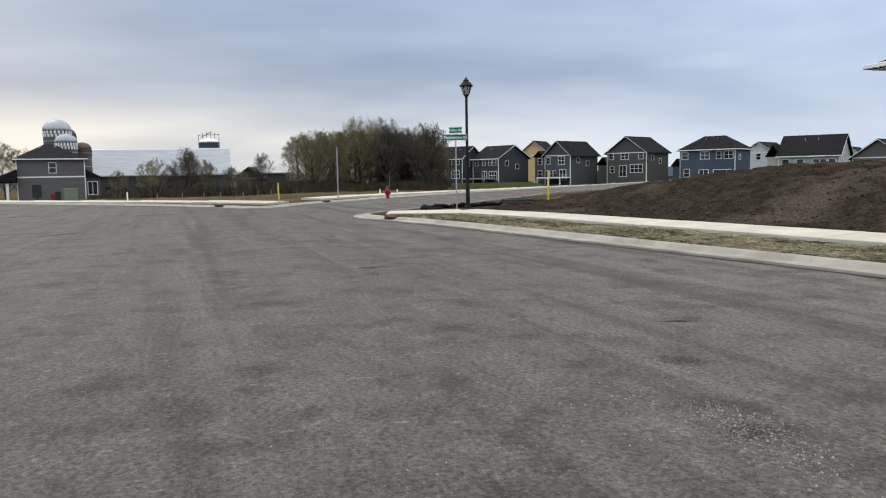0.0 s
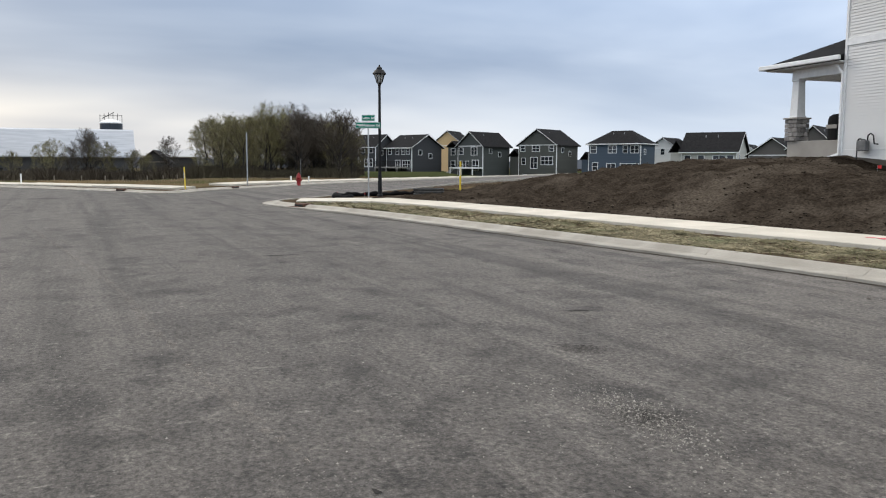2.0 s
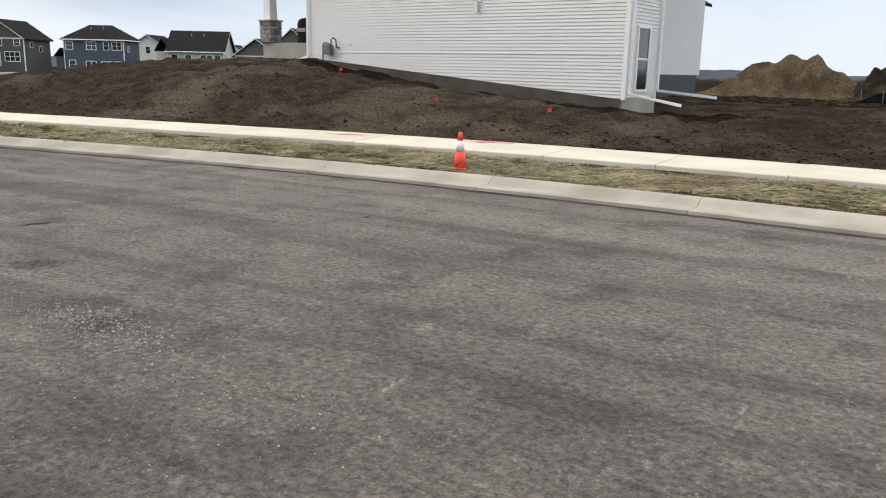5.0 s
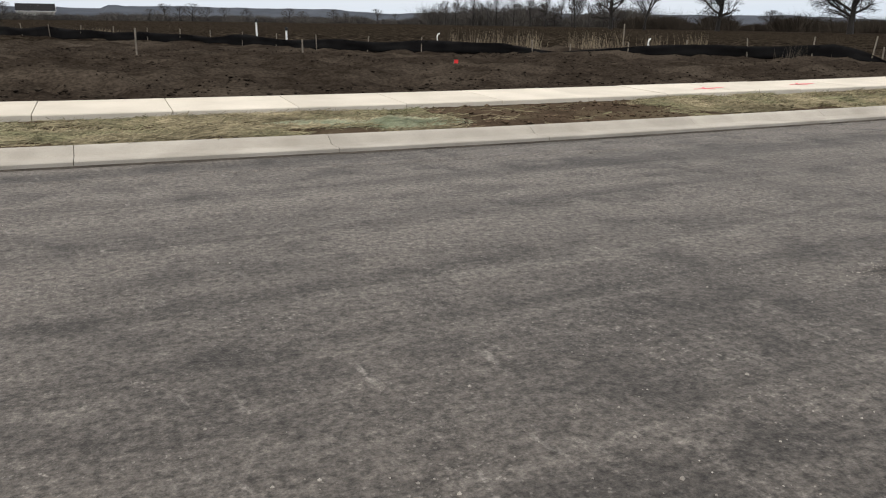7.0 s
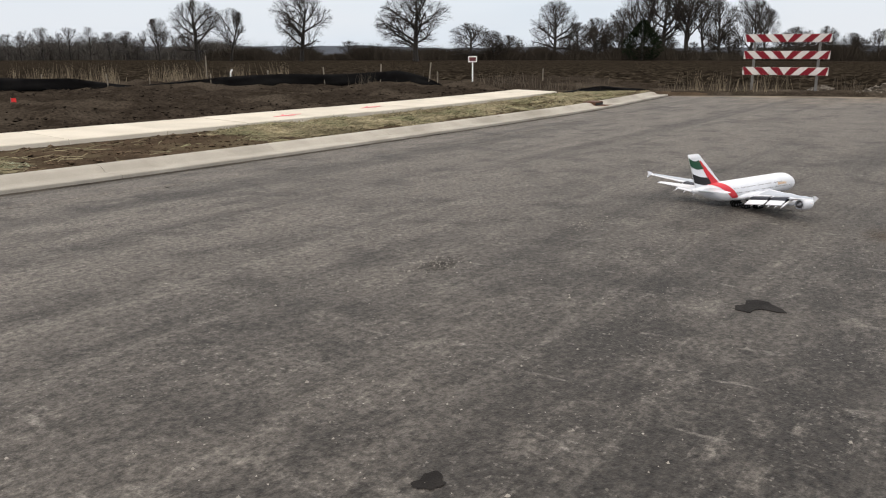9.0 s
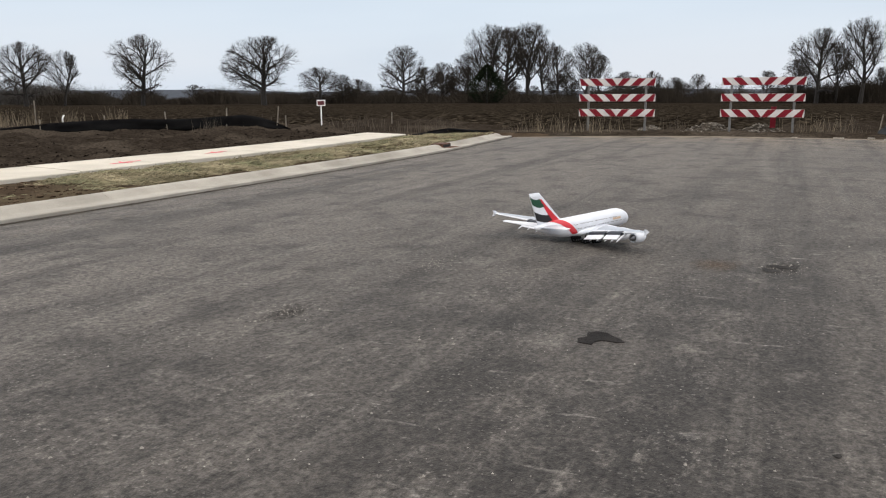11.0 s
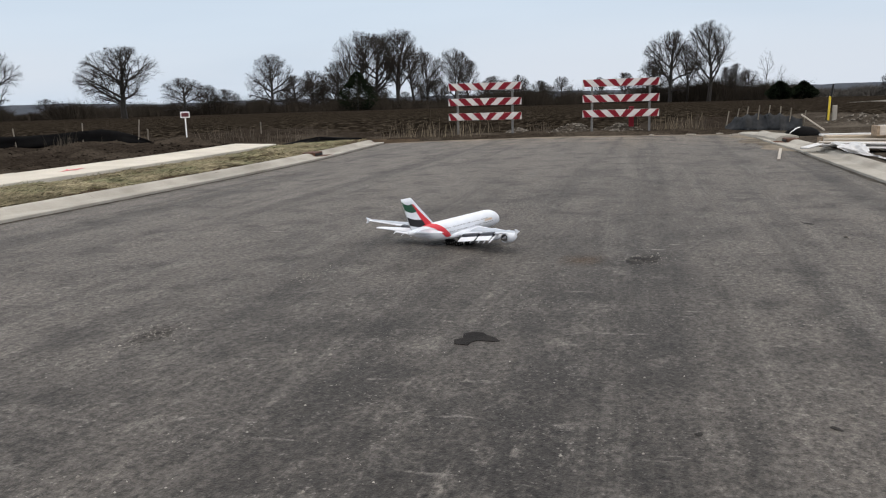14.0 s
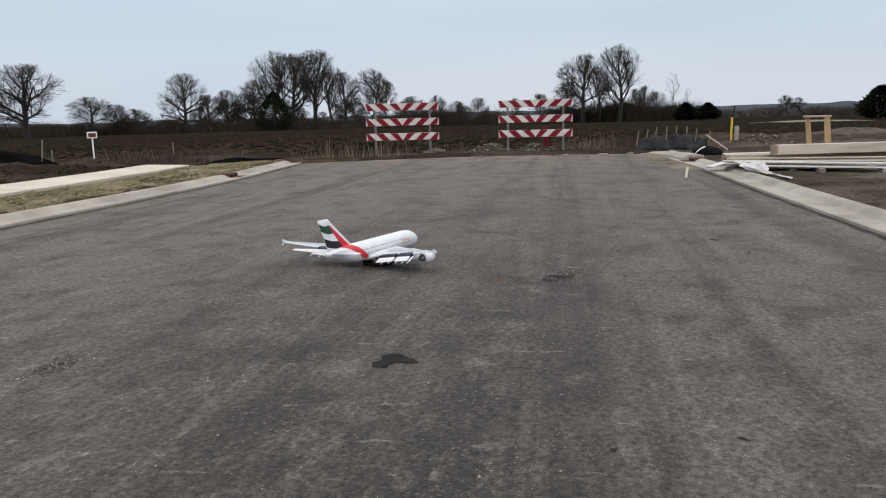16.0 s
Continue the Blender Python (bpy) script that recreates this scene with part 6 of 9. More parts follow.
# ---------------------------------------------------------------- model airliner
def airliner(x, y, yaw):
    """A two-metre foam model airliner standing on its wheels; local x points forward."""
    foam = plain("white_foam_paint", (0.74, 0.77, 0.82), 0.4)
    grey = plain("pale_grey_foam", (0.42, 0.46, 0.52), 0.45)
    navy = plain("dark_flap_well", (0.010, 0.013, 0.024), 0.5)
    red, green, black = plain("livery_red", (0.62, 0.02, 0.035), 0.4), plain("livery_green", (0.01, 0.07, 0.035), 0.4), plain("livery_black", (0.006, 0.006, 0.008), 0.35)
    gold = plain("livery_gold", (0.70, 0.42, 0.16), 0.45)
    steel = plain("dull_steel", (0.25, 0.25, 0.26), 0.35, 0.8)
    t = thing("model_airliner", "white four-engined model airliner with red, green and black tail", "model plane", pose(x, y, 0.0, 0, 0, yaw) @ Matrix.Scale(0.96, 4))
    RY, RZ, ZC = 0.0925, 0.108, 0.208
    prof = [(0.800, 0.03, -0.030), (0.795, 0.16, -0.030), (0.782, 0.33, -0.029), (0.755, 0.53, -0.026), (0.715, 0.71, -0.020), (0.66, 0.86, -0.012), (0.59, 0.955, -0.004), (0.50, 1.0, 0), (0.2, 1.0, 0), (-0.2, 1.0, 0), (-0.42, 0.995, 0.0),
            (-0.55, 0.95, 0.007), (-0.68, 0.83, 0.020), (-0.80, 0.64, 0.036), (-0.90, 0.44, 0.048), (-0.98, 0.27, 0.055), (-1.02, 0.17, 0.058), (-1.025, 0.10, 0.058)]
    xs = [p[0] for p in prof][::-1]

    def fus(px_, th, off=0.0):
        k = float(np.interp(px_, xs, [p[1] for p in prof][::-1]))
        zo = float(np.interp(px_, xs, [p[2] for p in prof][::-1]))
        return (px_, (RY * k + off) * math.cos(th), ZC + zo + (RZ * k + off) * math.sin(th))
    n = 36
    s = Shape(); s.smooth = True
    s.loft([[fus(p[0], 2 * math.pi * i / n) for i in range(n)] for p in prof])
    body = part("fuselage", s, foam, t)
    # belly fairing where the wings join
    s = Shape(); s.smooth = True
    rings = []
    for px_, k in ((0.34, 0.05), (0.26, 0.6), (0.12, 0.95), (-0.15, 1.0), (-0.32, 0.8), (-0.45, 0.05)):
        rings.append([(px_, 0.118 * k * math.cos(a), 0.150 + 0.055 * k * math.sin(a) - 0.012) for a in np.linspace(0, 2 * math.pi, 20, endpoint=False)])
    s.loft(rings)
    part("belly_fairing", s, foam, t)

    # two rows of cabin windows on both sides
    for side in (1, -1):
        for th, x0, x1, step in ((0.30, -0.62, 0.43, 0.0135), (-0.16, -0.52, 0.60, 0.0125)):
            s = Shape()
            px_ = x0
            i = 0
            while px_ < x1:
                i += 1
                if i % 22 not in (0, 21, 20):
                    a = th if side > 0 else math.pi - th
                    q = [fus(px_ + dx, a + side * da, 0.0012) for dx, da in ((-0.003, -0.036), (0.003, -0.036), (0.003, 0.036), (-0.003, 0.036))]
                    s.add(q, [(0, 1, 2, 3)])
                px_ += step
            part("window_row", s, black, body, "row of small dark cabin windows", None, "stuff")
        # brand mark as a row of plain gold bars
        s = Shape()
        for i in range(8):
            a0, a1 = (0.02, 0.24) if i else (-0.01, 0.27)
            bx = 0.345 + i * 0.021
            a = [(math.pi - q) if side < 0 else q for q in (a0, a1)]
            s.add([fus(bx, a[0], 0.0014), fus(bx + 0.012, a[0], 0.0014), fus(bx + 0.012, a[1], 0.0014), fus(bx, a[1], 0.0014)], [(0, 1, 2, 3)])
        part("gold_bars", s, gold, body, "gold mark on the forward fuselage")
        # doors
        for px_, th in ((0.615, -0.14), (0.315, -0.18), (0.30, 0.32), (-0.02, 0.32), (-0.40, -0.16), (-0.30, 0.32)):
            a = th if side > 0 else math.pi - th
            s = Shape()
            for dx0, dx1, d0, d1 in ((-0.012, -0.0105, -0.12, 0.12), (0.0105, 0.012, -0.12, 0.12), (-0.012, 0.012, -0.135, -0.12), (-0.012, 0.012, 0.12, 0.132)):
                s.add([fus(px_ + dx0, a + side * d0, 0.0013), fus(px_ + dx1, a + side * d0, 0.0013), fus(px_ + dx1, a + side * d1, 0.0013), fus(px_ + dx0, a + side * d1, 0.0013)], [(0, 1, 2, 3)])
            part("door_outline", s, grey, body)
        # cockpit panes
        s = Shape()
        for px_, da in ((0.735, 0.0), (0.747, 0.02), (0.758, 0.06)):
            a = (0.36 + da * 3) if side > 0 else math.pi - (0.36 + da * 3)
            s.add([fus(px_ - 0.0045, a - side * 0.13, 0.002), fus(px_ + 0.0045, a - side * 0.13, 0.002), fus(px_ + 0.003, a + side * 0.12, 0.002), fus(px_ - 0.003, a + side * 0.12, 0.002)], [(0, 1, 2, 3)])
        part("cockpit_pane", s, black, body, "dark cockpit windows")
        # red band sweeping down the rear fuselage
        s = Shape()
        N = 26
        v = []
        for i in range(N + 1):
            k = i / N
            th = radians(88 - 128 * k)
            xr = -0.86 + 0.42 * k
            xf = -0.675 + 0.34 * k ** 0.9
            a = th if side > 0 else math.pi - th
            for j in range(4):
                v.append(fus(xr + (xf - xr) * j / 3, a, 0.0022))
        s.add(v, [(i * 4 + j, i * 4 + j + 1, i * 4 + 5 + j, i * 4 + 4 + j) for i in range(N) for j in range(3)])
        part("red_band", s, red, body, "red band sweeping down to the belly")

    # fin with its flag bands
    def fin(u, v, off=0.0, side=1):
        """u from trailing (0) to leading edge (1), v from root (0) to tip (1)."""
        te = (-0.975 - 0.165 * v, 0.275 + 0.36 * v)
        le = (-0.555 - 0.415 * v, 0.300 + 0.335 * v)
        th = (0.016 - 0.009 * v) * (math.sin(math.pi * min(1, max(0, u ** 0.8))) ** 0.6 if 0 < u < 1 else 0)
        return (te[0] + (le[0] - te[0]) * u, side * (th + off), te[1] + (le[1] - te[1]) * u)
    us = [0, 0.03, 0.1, 0.2, 0.35, 0.5, 0.65, 0.8, 0.9, 0.97, 1]
    s = Shape(); s.smooth = True
    ring = lambda v: [fin(u, v) for u in us] + [fin(u, v, 0, -1) for u in us[-2:0:-1]]
    s.loft([ring(v) for v in np.linspace(0, 1, 9)])
    f = part("tail_fin", s, foam, t, "white tail fin with flag bands")

    def band(name, mat, lower, upper, u0, u1, along_v=False):
        for side in (1, -1):
            s = Shape()
            v = []
            N, M = 18, 5
            for i in range(N + 1):
                k = i / N
                for j in range(M):
                    if along_v:
                        vv = u0 + (u1 - u0) * k
                        uu = lower(vv) + (upper(vv) - lower(vv)) * j / (M - 1)
                    else:
                        uu = u0 + (u1 - u0) * k
                        vv = lower(uu) + (upper(uu) - lower(uu)) * j / (M - 1)
                    v.append(fin(uu, vv, 0.0014, side))
            s.add(v, [(i * M + j, i * M + j + 1, i * M + M + 1 + j, i * M + M + j) for i in range(N) for j in range(M - 1)])
            part(name, s, mat, f)
    band("green_band", green, lambda u: 0.68 - 0.26 * u - 0.05 * math.sin(6 * u), lambda u: 0.92 - 0.22 * u - 0.05 * math.sin(6 * u), 0.01, 0.66)
    band("black_band", black, lambda u: 0.20 - 0.30 * u - 0.03 * math.sin(6 * u), lambda u: 0.47 - 0.36 * u - 0.03 * math.sin(6 * u), 0.01, 0.62)
    band("red_band", red, lambda v: 0.60 - 0.02 * v, lambda v: 0.93 - 0.22 * v, 0.0, 0.79, True)

    # wings
    def section(le, te, yy, z, th, side, dr=0.0):
        c = le - te
        out = []
        for q, k in ((0, 0), (0.08, 0.62), (0.25, 1.0), (0.5, 0.85), (0.8, 0.35), (1.0, 0.03)):
            out.append((le - c * q, side * yy, z + th * 0.62 * k - dr * q))
        for q, k in ((0.8, 0.3), (0.5, 0.6), (0.25, 0.62), (0.08, 0.42)):
            out.append((le - c * q, side * yy, z - th * 0.38 * k - dr * q))
        return out
    for side in (1, -1):
        s = Shape(); s.smooth = True
        st = [(0.30, -0.24, 0.05, 0.150, 0.055, 0.03), (0.20, -0.23, 0.16, 0.160, 0.050, 0.03), (0.02, -0.245, 0.38, 0.186, 0.036, 0.02), (-0.20, -0.37, 0.68, 0.222, 0.022, 0.01), (-0.40, -0.50, 0.95, 0.262, 0.012, 0.0), (-0.435, -0.515, 0.985, 0.268, 0.008, 0.0)]
        s.loft([section(*q[:5], side, q[5]) for q in st])
        w = part("wing", s, foam, t, "white swept wing")
        # grey walkway panel on the upper skin
        s = Shape()
        v = []
        for le, te, yy, z, th, dr in st[1:5]:
            c = le - te
            for q, k in ((0.28, 0.99), (0.5, 0.87), (0.72, 0.52)):
                v.append((le - c * q, side * yy, z + th * 0.62 * k - dr * q + 0.003))
        s.add(v, [(i * 3 + j, i * 3 + j + 1, i * 3 + 4 + j, i * 3 + 3 + j) for i in range(3) for j in range(2)])
        part("wing_panel", s, grey, w, "pale grey wing panel")
        # lowered flaps
        for a, b in (((-0.235, 0.15, 0.133), (-0.252, 0.37, 0.164)), ((-0.257, 0.40, 0.168), (-0.345, 0.62, 0.204))):
            s = Shape()
            v = []
            for px_, yy, z in (a, b):
                px_, z = px_ - 0.024, z - 0.014
                v += [(px_ - 0.004, side * yy, z - 0.004), (px_ - 0.078, side * yy, z - 0.040), (px_ - 0.075, side * yy, z - 0.046), (px_ - 0.004, side * yy, z - 0.018)]
            s.add(v, [(0, 1, 5, 4), (1, 2, 6, 5), (2, 3, 7, 6), (3, 0, 4, 7), (0, 3, 2, 1), (4, 5, 6, 7)])
            part("flap", s, foam, w, "lowered white flap")
            s = Shape()
            v = []
            for px_, yy, z in (a, b):
                v += [(px_ + 0.050, side * yy, z + 0.0135), (px_ - 0.004, side * yy, z + 0.0075), (px_ - 0.030, side * yy, z - 0.030), (px_ + 0.040, side * yy, z - 0.026)]
            s.add(v, [(0, 1, 5, 4), (1, 2, 6, 5), (2, 3, 7, 6), (3, 0, 4, 7), (0, 3, 2, 1), (4, 5, 6, 7)])
            part("flap_well", s, navy, w, "dark open gap ahead of the flap")
        for yy, px_, z in ((0.24, -0.22, 0.138), (0.33, -0.225, 0.150), (0.45, -0.26, 0.163), (0.55, -0.30, 0.178), (0.64, -0.335, 0.192)):
            s = Shape(); s.smooth = True
            s.loft([[(px_ + dx, side * yy + 0.011 * k * math.cos(q), z + dz + 0.013 * k * math.sin(q)) for q in np.linspace(0, 2 * math.pi, 8, endpoint=False)] for dx, dz, k in ((0.09, 0.006, 0.1), (0.05, -0.006, 0.9), (-0.03, -0.024, 1.0), (-0.10, -0.048, 0.75), (-0.145, -0.066, 0.1))])
            part("flap_fairing", s, foam, w)
        s = Shape()
        v = [(-0.43, 0.985, 0.268), (-0.495, 0.99, 0.300), (-0.53, 0.993, 0.304), (-0.512, 0.985, 0.268), (-0.53, 0.993, 0.238), (-0.50, 0.99, 0.242)]
        s.prism([(a, c) for a, b, c in v], 1, side * 0.983, side * 0.991)
        part("wingtip_fence", s, foam, w)
        # engines under the wing
        for yy, x0, z in ((0.40, 0.165, 0.110), (0.69, -0.045, 0.142)):
            s = Shape(); s.smooth = True
            pr = [(0.0, 0.050), (-0.004, 0.056), (-0.03, 0.061), (-0.09, 0.062), (-0.15, 0.055), (-0.19, 0.045), (-0.19, 0.040), (-0.12, 0.036), (-0.02, 0.046), (0.0, 0.050)]
            s.loft([[(x0 + a, side * yy + r * math.cos(q), z + r * math.sin(q)) for q in np.linspace(0, 2 * math.pi, 24, endpoint=False)] for a, r in pr], True, False)
            e = part("engine", s, foam, t, "white engine nacelle")
            s = Shape()
            s.loft([[(x0 + a, side * yy + r * math.cos(q), z + r * math.sin(q)) for q in np.linspace(0, 2 * math.pi, 24, endpoint=False)] for a, r in ((0.002, 0.0475), (0.004, 0.054), (-0.012, 0.0585), (-0.012, 0.0565))], True, False)
            part("intake_lip", s, steel, e, "dull steel intake lip")
            s = Shape()
            s.loft([[(x0 + a, side * yy + r * math.cos(q), z + r * math.sin(q)) for q in np.linspace(0, 2 * math.pi, 24, endpoint=False)] for a, r in ((-0.035, 0.0445), (-0.036, 0.02), (-0.02, 0.003))])
            part("fan", s, black, e, "dark fan disc")
            s = Shape(); s.smooth = True
            s.loft([[(x0 + a, side * yy + r * math.cos(q), z + r * math.sin(q)) for q in np.linspace(0, 2 * math.pi, 16, endpoint=False)] for a, r in ((-0.16, 0.038), (-0.20, 0.030), (-0.235, 0.012))])
            part("exhaust_cone", s, steel, e)
            s = Shape()
            s.prism([(x0 - 0.02, z + 0.055), (x0 - 0.17, z + 0.048), (x0 - 0.30, z + 0.062), (x0 - 0.16, z + 0.085), (x0 - 0.08, z + 0.075)], 1, side * yy - 0.007, side * yy + 0.007)
            part("pylon", s, foam, e)
            for k in range(4):
                s = Shape()
                v = []
                for q in (0.25 + k * 0.16, 0.36 + k * 0.16):
                    for a, r in ((-0.055, 0.0632), (-0.085, 0.0633)):
                        ang = q if side > 0 else math.pi - q
                        v.append((x0 + a, side * yy + r * math.cos(ang), z - 0.01 + r * math.sin(ang)))
                s.add(v, [(0, 1, 3, 2)])
                part("nacelle_mark", s, gold, e)
        # tailplane
        s = Shape(); s.smooth = True
        s.loft([section(-0.70, -0.965, 0.02, 0.262, 0.03, side), section(-0.965, -1.055, 0.40, 0.300, 0.010, side), section(-0.985, -1.055, 0.415, 0.302, 0.006, side)])
        part("tailplane", s, foam, t, "white horizontal tailplane")

    # landing gear
    def wheel(parent, px_, py_, r, w):
        s = Shape(); s.smooth = True
        s.loft([[(px_ + k * math.cos(q), py_ + o, r + k * math.sin(q)) for q in np.linspace(0, 2 * math.pi, 18, endpoint=False)] for o, k in ((-w, r * 0.55), (-w, r * 0.9), (-w * 0.6, r), (w * 0.6, r), (w, r * 0.9), (w, r * 0.55))])
        tyre = part("wheel", s, RUBBER, parent, "black rubber wheel")
        s = Shape()
        s.tube((px_, py_ - w * 1.05, r), (px_, py_ + w * 1.05, r), r * 0.45, n=12)
        part("hub", s, steel, tyre)
    s = Shape()
    s.tube((0.55, 0, 0.03), (0.55, 0, 0.13), 0.008, n=10)
    s.tube((0.55, 0, 0.055), (0.61, 0, 0.115), 0.005, n=8)
    g = part("nose_gear", s, BLACK, t, "black nose gear leg")
    for yy in (-0.014, 0.014):
        wheel(g, 0.55, yy, 0.027, 0.010)
    for px_, yy in ((-0.06, 0.14), (-0.06, -0.14), (-0.16, 0.06), (-0.16, -0.06)):
        s = Shape()
        s.tube((px_, yy, 0.03), (px_, yy, 0.15), 0.010, n=10)
        s.box((px_ - 0.05, yy - 0.006, 0.024), (px_ + 0.05, yy + 0.006, 0.036), 0.002)
        g = part("main_gear", s, BLACK, t, "black main gear leg with wheel bogie")
        for dx in (-0.042, 0.0, 0.042):
            for dy in (-0.017, 0.017):
                wheel(g, px_ + dx, yy + dy, 0.026, 0.009)
    return t


# ---------------------------------------------------------------- building site clutter
def cone():
    x, y = -7.25, 9.99
    t = thing("traffic_cone", "orange traffic cone with a white reflective collar beside the kerb", "traffic cone", pose(x, y, height(x, y) + 0.004, 0, 0, 25) @ Matrix.Scale(0.90, 4))
    s = Shape()
    s.box((-0.125, -0.125, 0), (0.125, 0.125, 0.02), 0.008)
    part("base", s, ORANGE, t)
    s = Shape(); s.smooth = True
    rr = lambda z: 0.118 - 0.142 * (z - 0.02)
    s.lathe([(rr(0.02), 0.02), (rr(0.30), 0.30)], 20)
    part("body", s, ORANGE, t)
    s = Shape(); s.smooth = True
    s.lathe([(rr(0.48), 0.48), (rr(0.62), 0.62), (rr(0.62) - 0.012, 0.63)], 20)
    part("tip", s, ORANGE, t)
    s = Shape(); s.smooth = True
    s.lathe([(rr(0.30) + 0.002, 0.30), (rr(0.48) + 0.002, 0.48)], 20)
    part("collar", s, plain("reflective_white", (0.72, 0.70, 0.68), 0.5), t, "scuffed white reflective collar")


def pin_flag(x, y):
    z = height(x, y)
    t = thing("pin_flag", "small red utility flag on a wire", "flag", pose(x, y, z - 0.05, 0, 0, random.uniform(-40, 40)), group="utility flags")
    s = Shape()
    s.tube((0, 0, 0), (0.01, 0, 0.26), 0.003, n=5)
    part("wire", s, GALV, t)
    s = Shape()
    s.loft([[(0.01 + a, 0.012 * math.sin(a * 40), 0.15 + b) for b in (0, 0.09)] + [(0.01 + a, 0.012 * math.sin(a * 40) + 0.002, 0.15 + b) for b in (0.09, 0)] for a in (0, 0.025, 0.05, 0.075, 0.105)])
    part("flag", s, REDFLAG, t)


def stake(x, y, h, label="white wooden survey stake in the soil", mat=None, r=0.025, lean=0):
    t = thing("survey_stake", label, "stake", pose(x, y, height(x, y) - 0.1, lean, lean * 0.5, 0), group="survey stakes")
    s = Shape()
    s.box((-r, -r * 0.6, 0), (r, r * 0.6, h + 0.1), 0.005)
    part("shaft", s, mat or DARKWOOD, t)
    return t


def white_vent(x, y, h):
    t = thing("standpipe", "thin white standpipe with a dark cap", "pipe", pose(x, y, height(x, y) - 0.1))
    s = Shape()
    s.tube((0, 0, 0), (0, 0, h), 0.045, n=10)
    part("pipe", s, WHITE, t)
    s = Shape()
    s.lathe([(0.06, h - 0.02), (0.075, h + 0.05), (0.05, h + 0.14)], 10)
    part("cap", s, BLACK, t)


def plastic_scrap(x, y):
    t = thing("plastic_scrap", "curled white plastic scrap caught by the silt fence", "scrap", pose(x, y, height(x, y) + 0.05, 0, 0, 30))
    s = Shape()
    pts = [(0.0, 0, 0.0), (0.04, 0, 0.22), (0.02, 0, 0.40), (0.10, 0, 0.50), (0.20, 0, 0.52)]
    for p, q in zip(pts, pts[1:]):
        s.tube(p, q, 0.028, 0.024, n=6)
    part("strip", s, WHITE, t)


def marker_post(x, y, h, label="yellow plastic utility marker post", w=0.05):
    t = thing("marker_post", label, "marker post", pose(x, y, height(x, y) - 0.05, random.uniform(-2, 2), random.uniform(-2, 2), 20), group="marker posts")
    s = Shape()
    s.box((-w, -w * 0.5, 0), (w, w * 0.5, h + 0.05), 0.012)
    part("post", s, YELLOW, t)
    s = Shape()
    s.box((-w * 0.8, -w * 0.5 - 0.004, h * 0.55), (w * 0.8, -w * 0.5 + 0.001, h * 0.85), 0.0)
    part("decal", s, WHITE, t)


def silt_fence(name, pts, h0, h1, label, seed, sag=0.25, mat=None, stakes=True, tall=0.0, run=(1.0, 1.0)):
    """A slack black fabric fence on stakes, billowing along its run."""
    rng = random.Random(seed)
    line = smooth_line(pts, 0.35)
    t = thing(name, label, "silt fence")
    s = Shape(); s.smooth = True
    rings = []
    off = offset_line(line, 1.0) - line
    n = len(line)
    for i, (p, o) in enumerate(zip(line, off)):
        g = height(*p)
        k = i * 0.35
        hh = h0 + (h1 - h0) * float(bumps(np.array([k]), np.array([seed]), 2.2, seed)[0])
        hh *= 1 - sag * abs(math.sin(k * 1.05))
        hh *= run[0] + (run[1] - run[0]) * (i / n)
        hh *= min(1.0, 0.15 + i / 7, 0.15 + (n - 1 - i) / 7)
        lean = 0.18 * (float(bumps(np.array([k]), np.array([0]), 1.1, seed + 3)[0]) - 0.5)
        ring = []
        for q, d in ((-0.12, 0.0), (0.25, 0.05), (0.5, 0.02), (0.75, 0.07), (1.0, 0.03)):
            w = lean * q + d * math.sin(k * 2.1 + q * 4)
            ring.append((p[0] + o[0] * w, p[1] + o[1] * w, g + hh * q))
        ring += [(a + o[0] * 0.012, b + o[1] * 0.012, c) for a, b, c in ring[::-1]]
        rings.append(ring)
    s.loft(rings)
    part("fabric", s, mat or FABRIC, t)
    if stakes:
        for i in range(2, n - 2, 6):
            p = line[i]
            s = Shape()
            g = height(*p)
            dx, dy = rng.uniform(-0.1, 0.1), rng.uniform(-0.1, 0.1)
            s.tube((p[0], p[1], g - 0.2), (p[0] + dx, p[1] + dy, g + max(h1 * 1.02 * (run[0] + (run[1] - run[0]) * (i / n)), tall)), 0.022, n=5)
            part("stake", s, DARKWOOD, t)


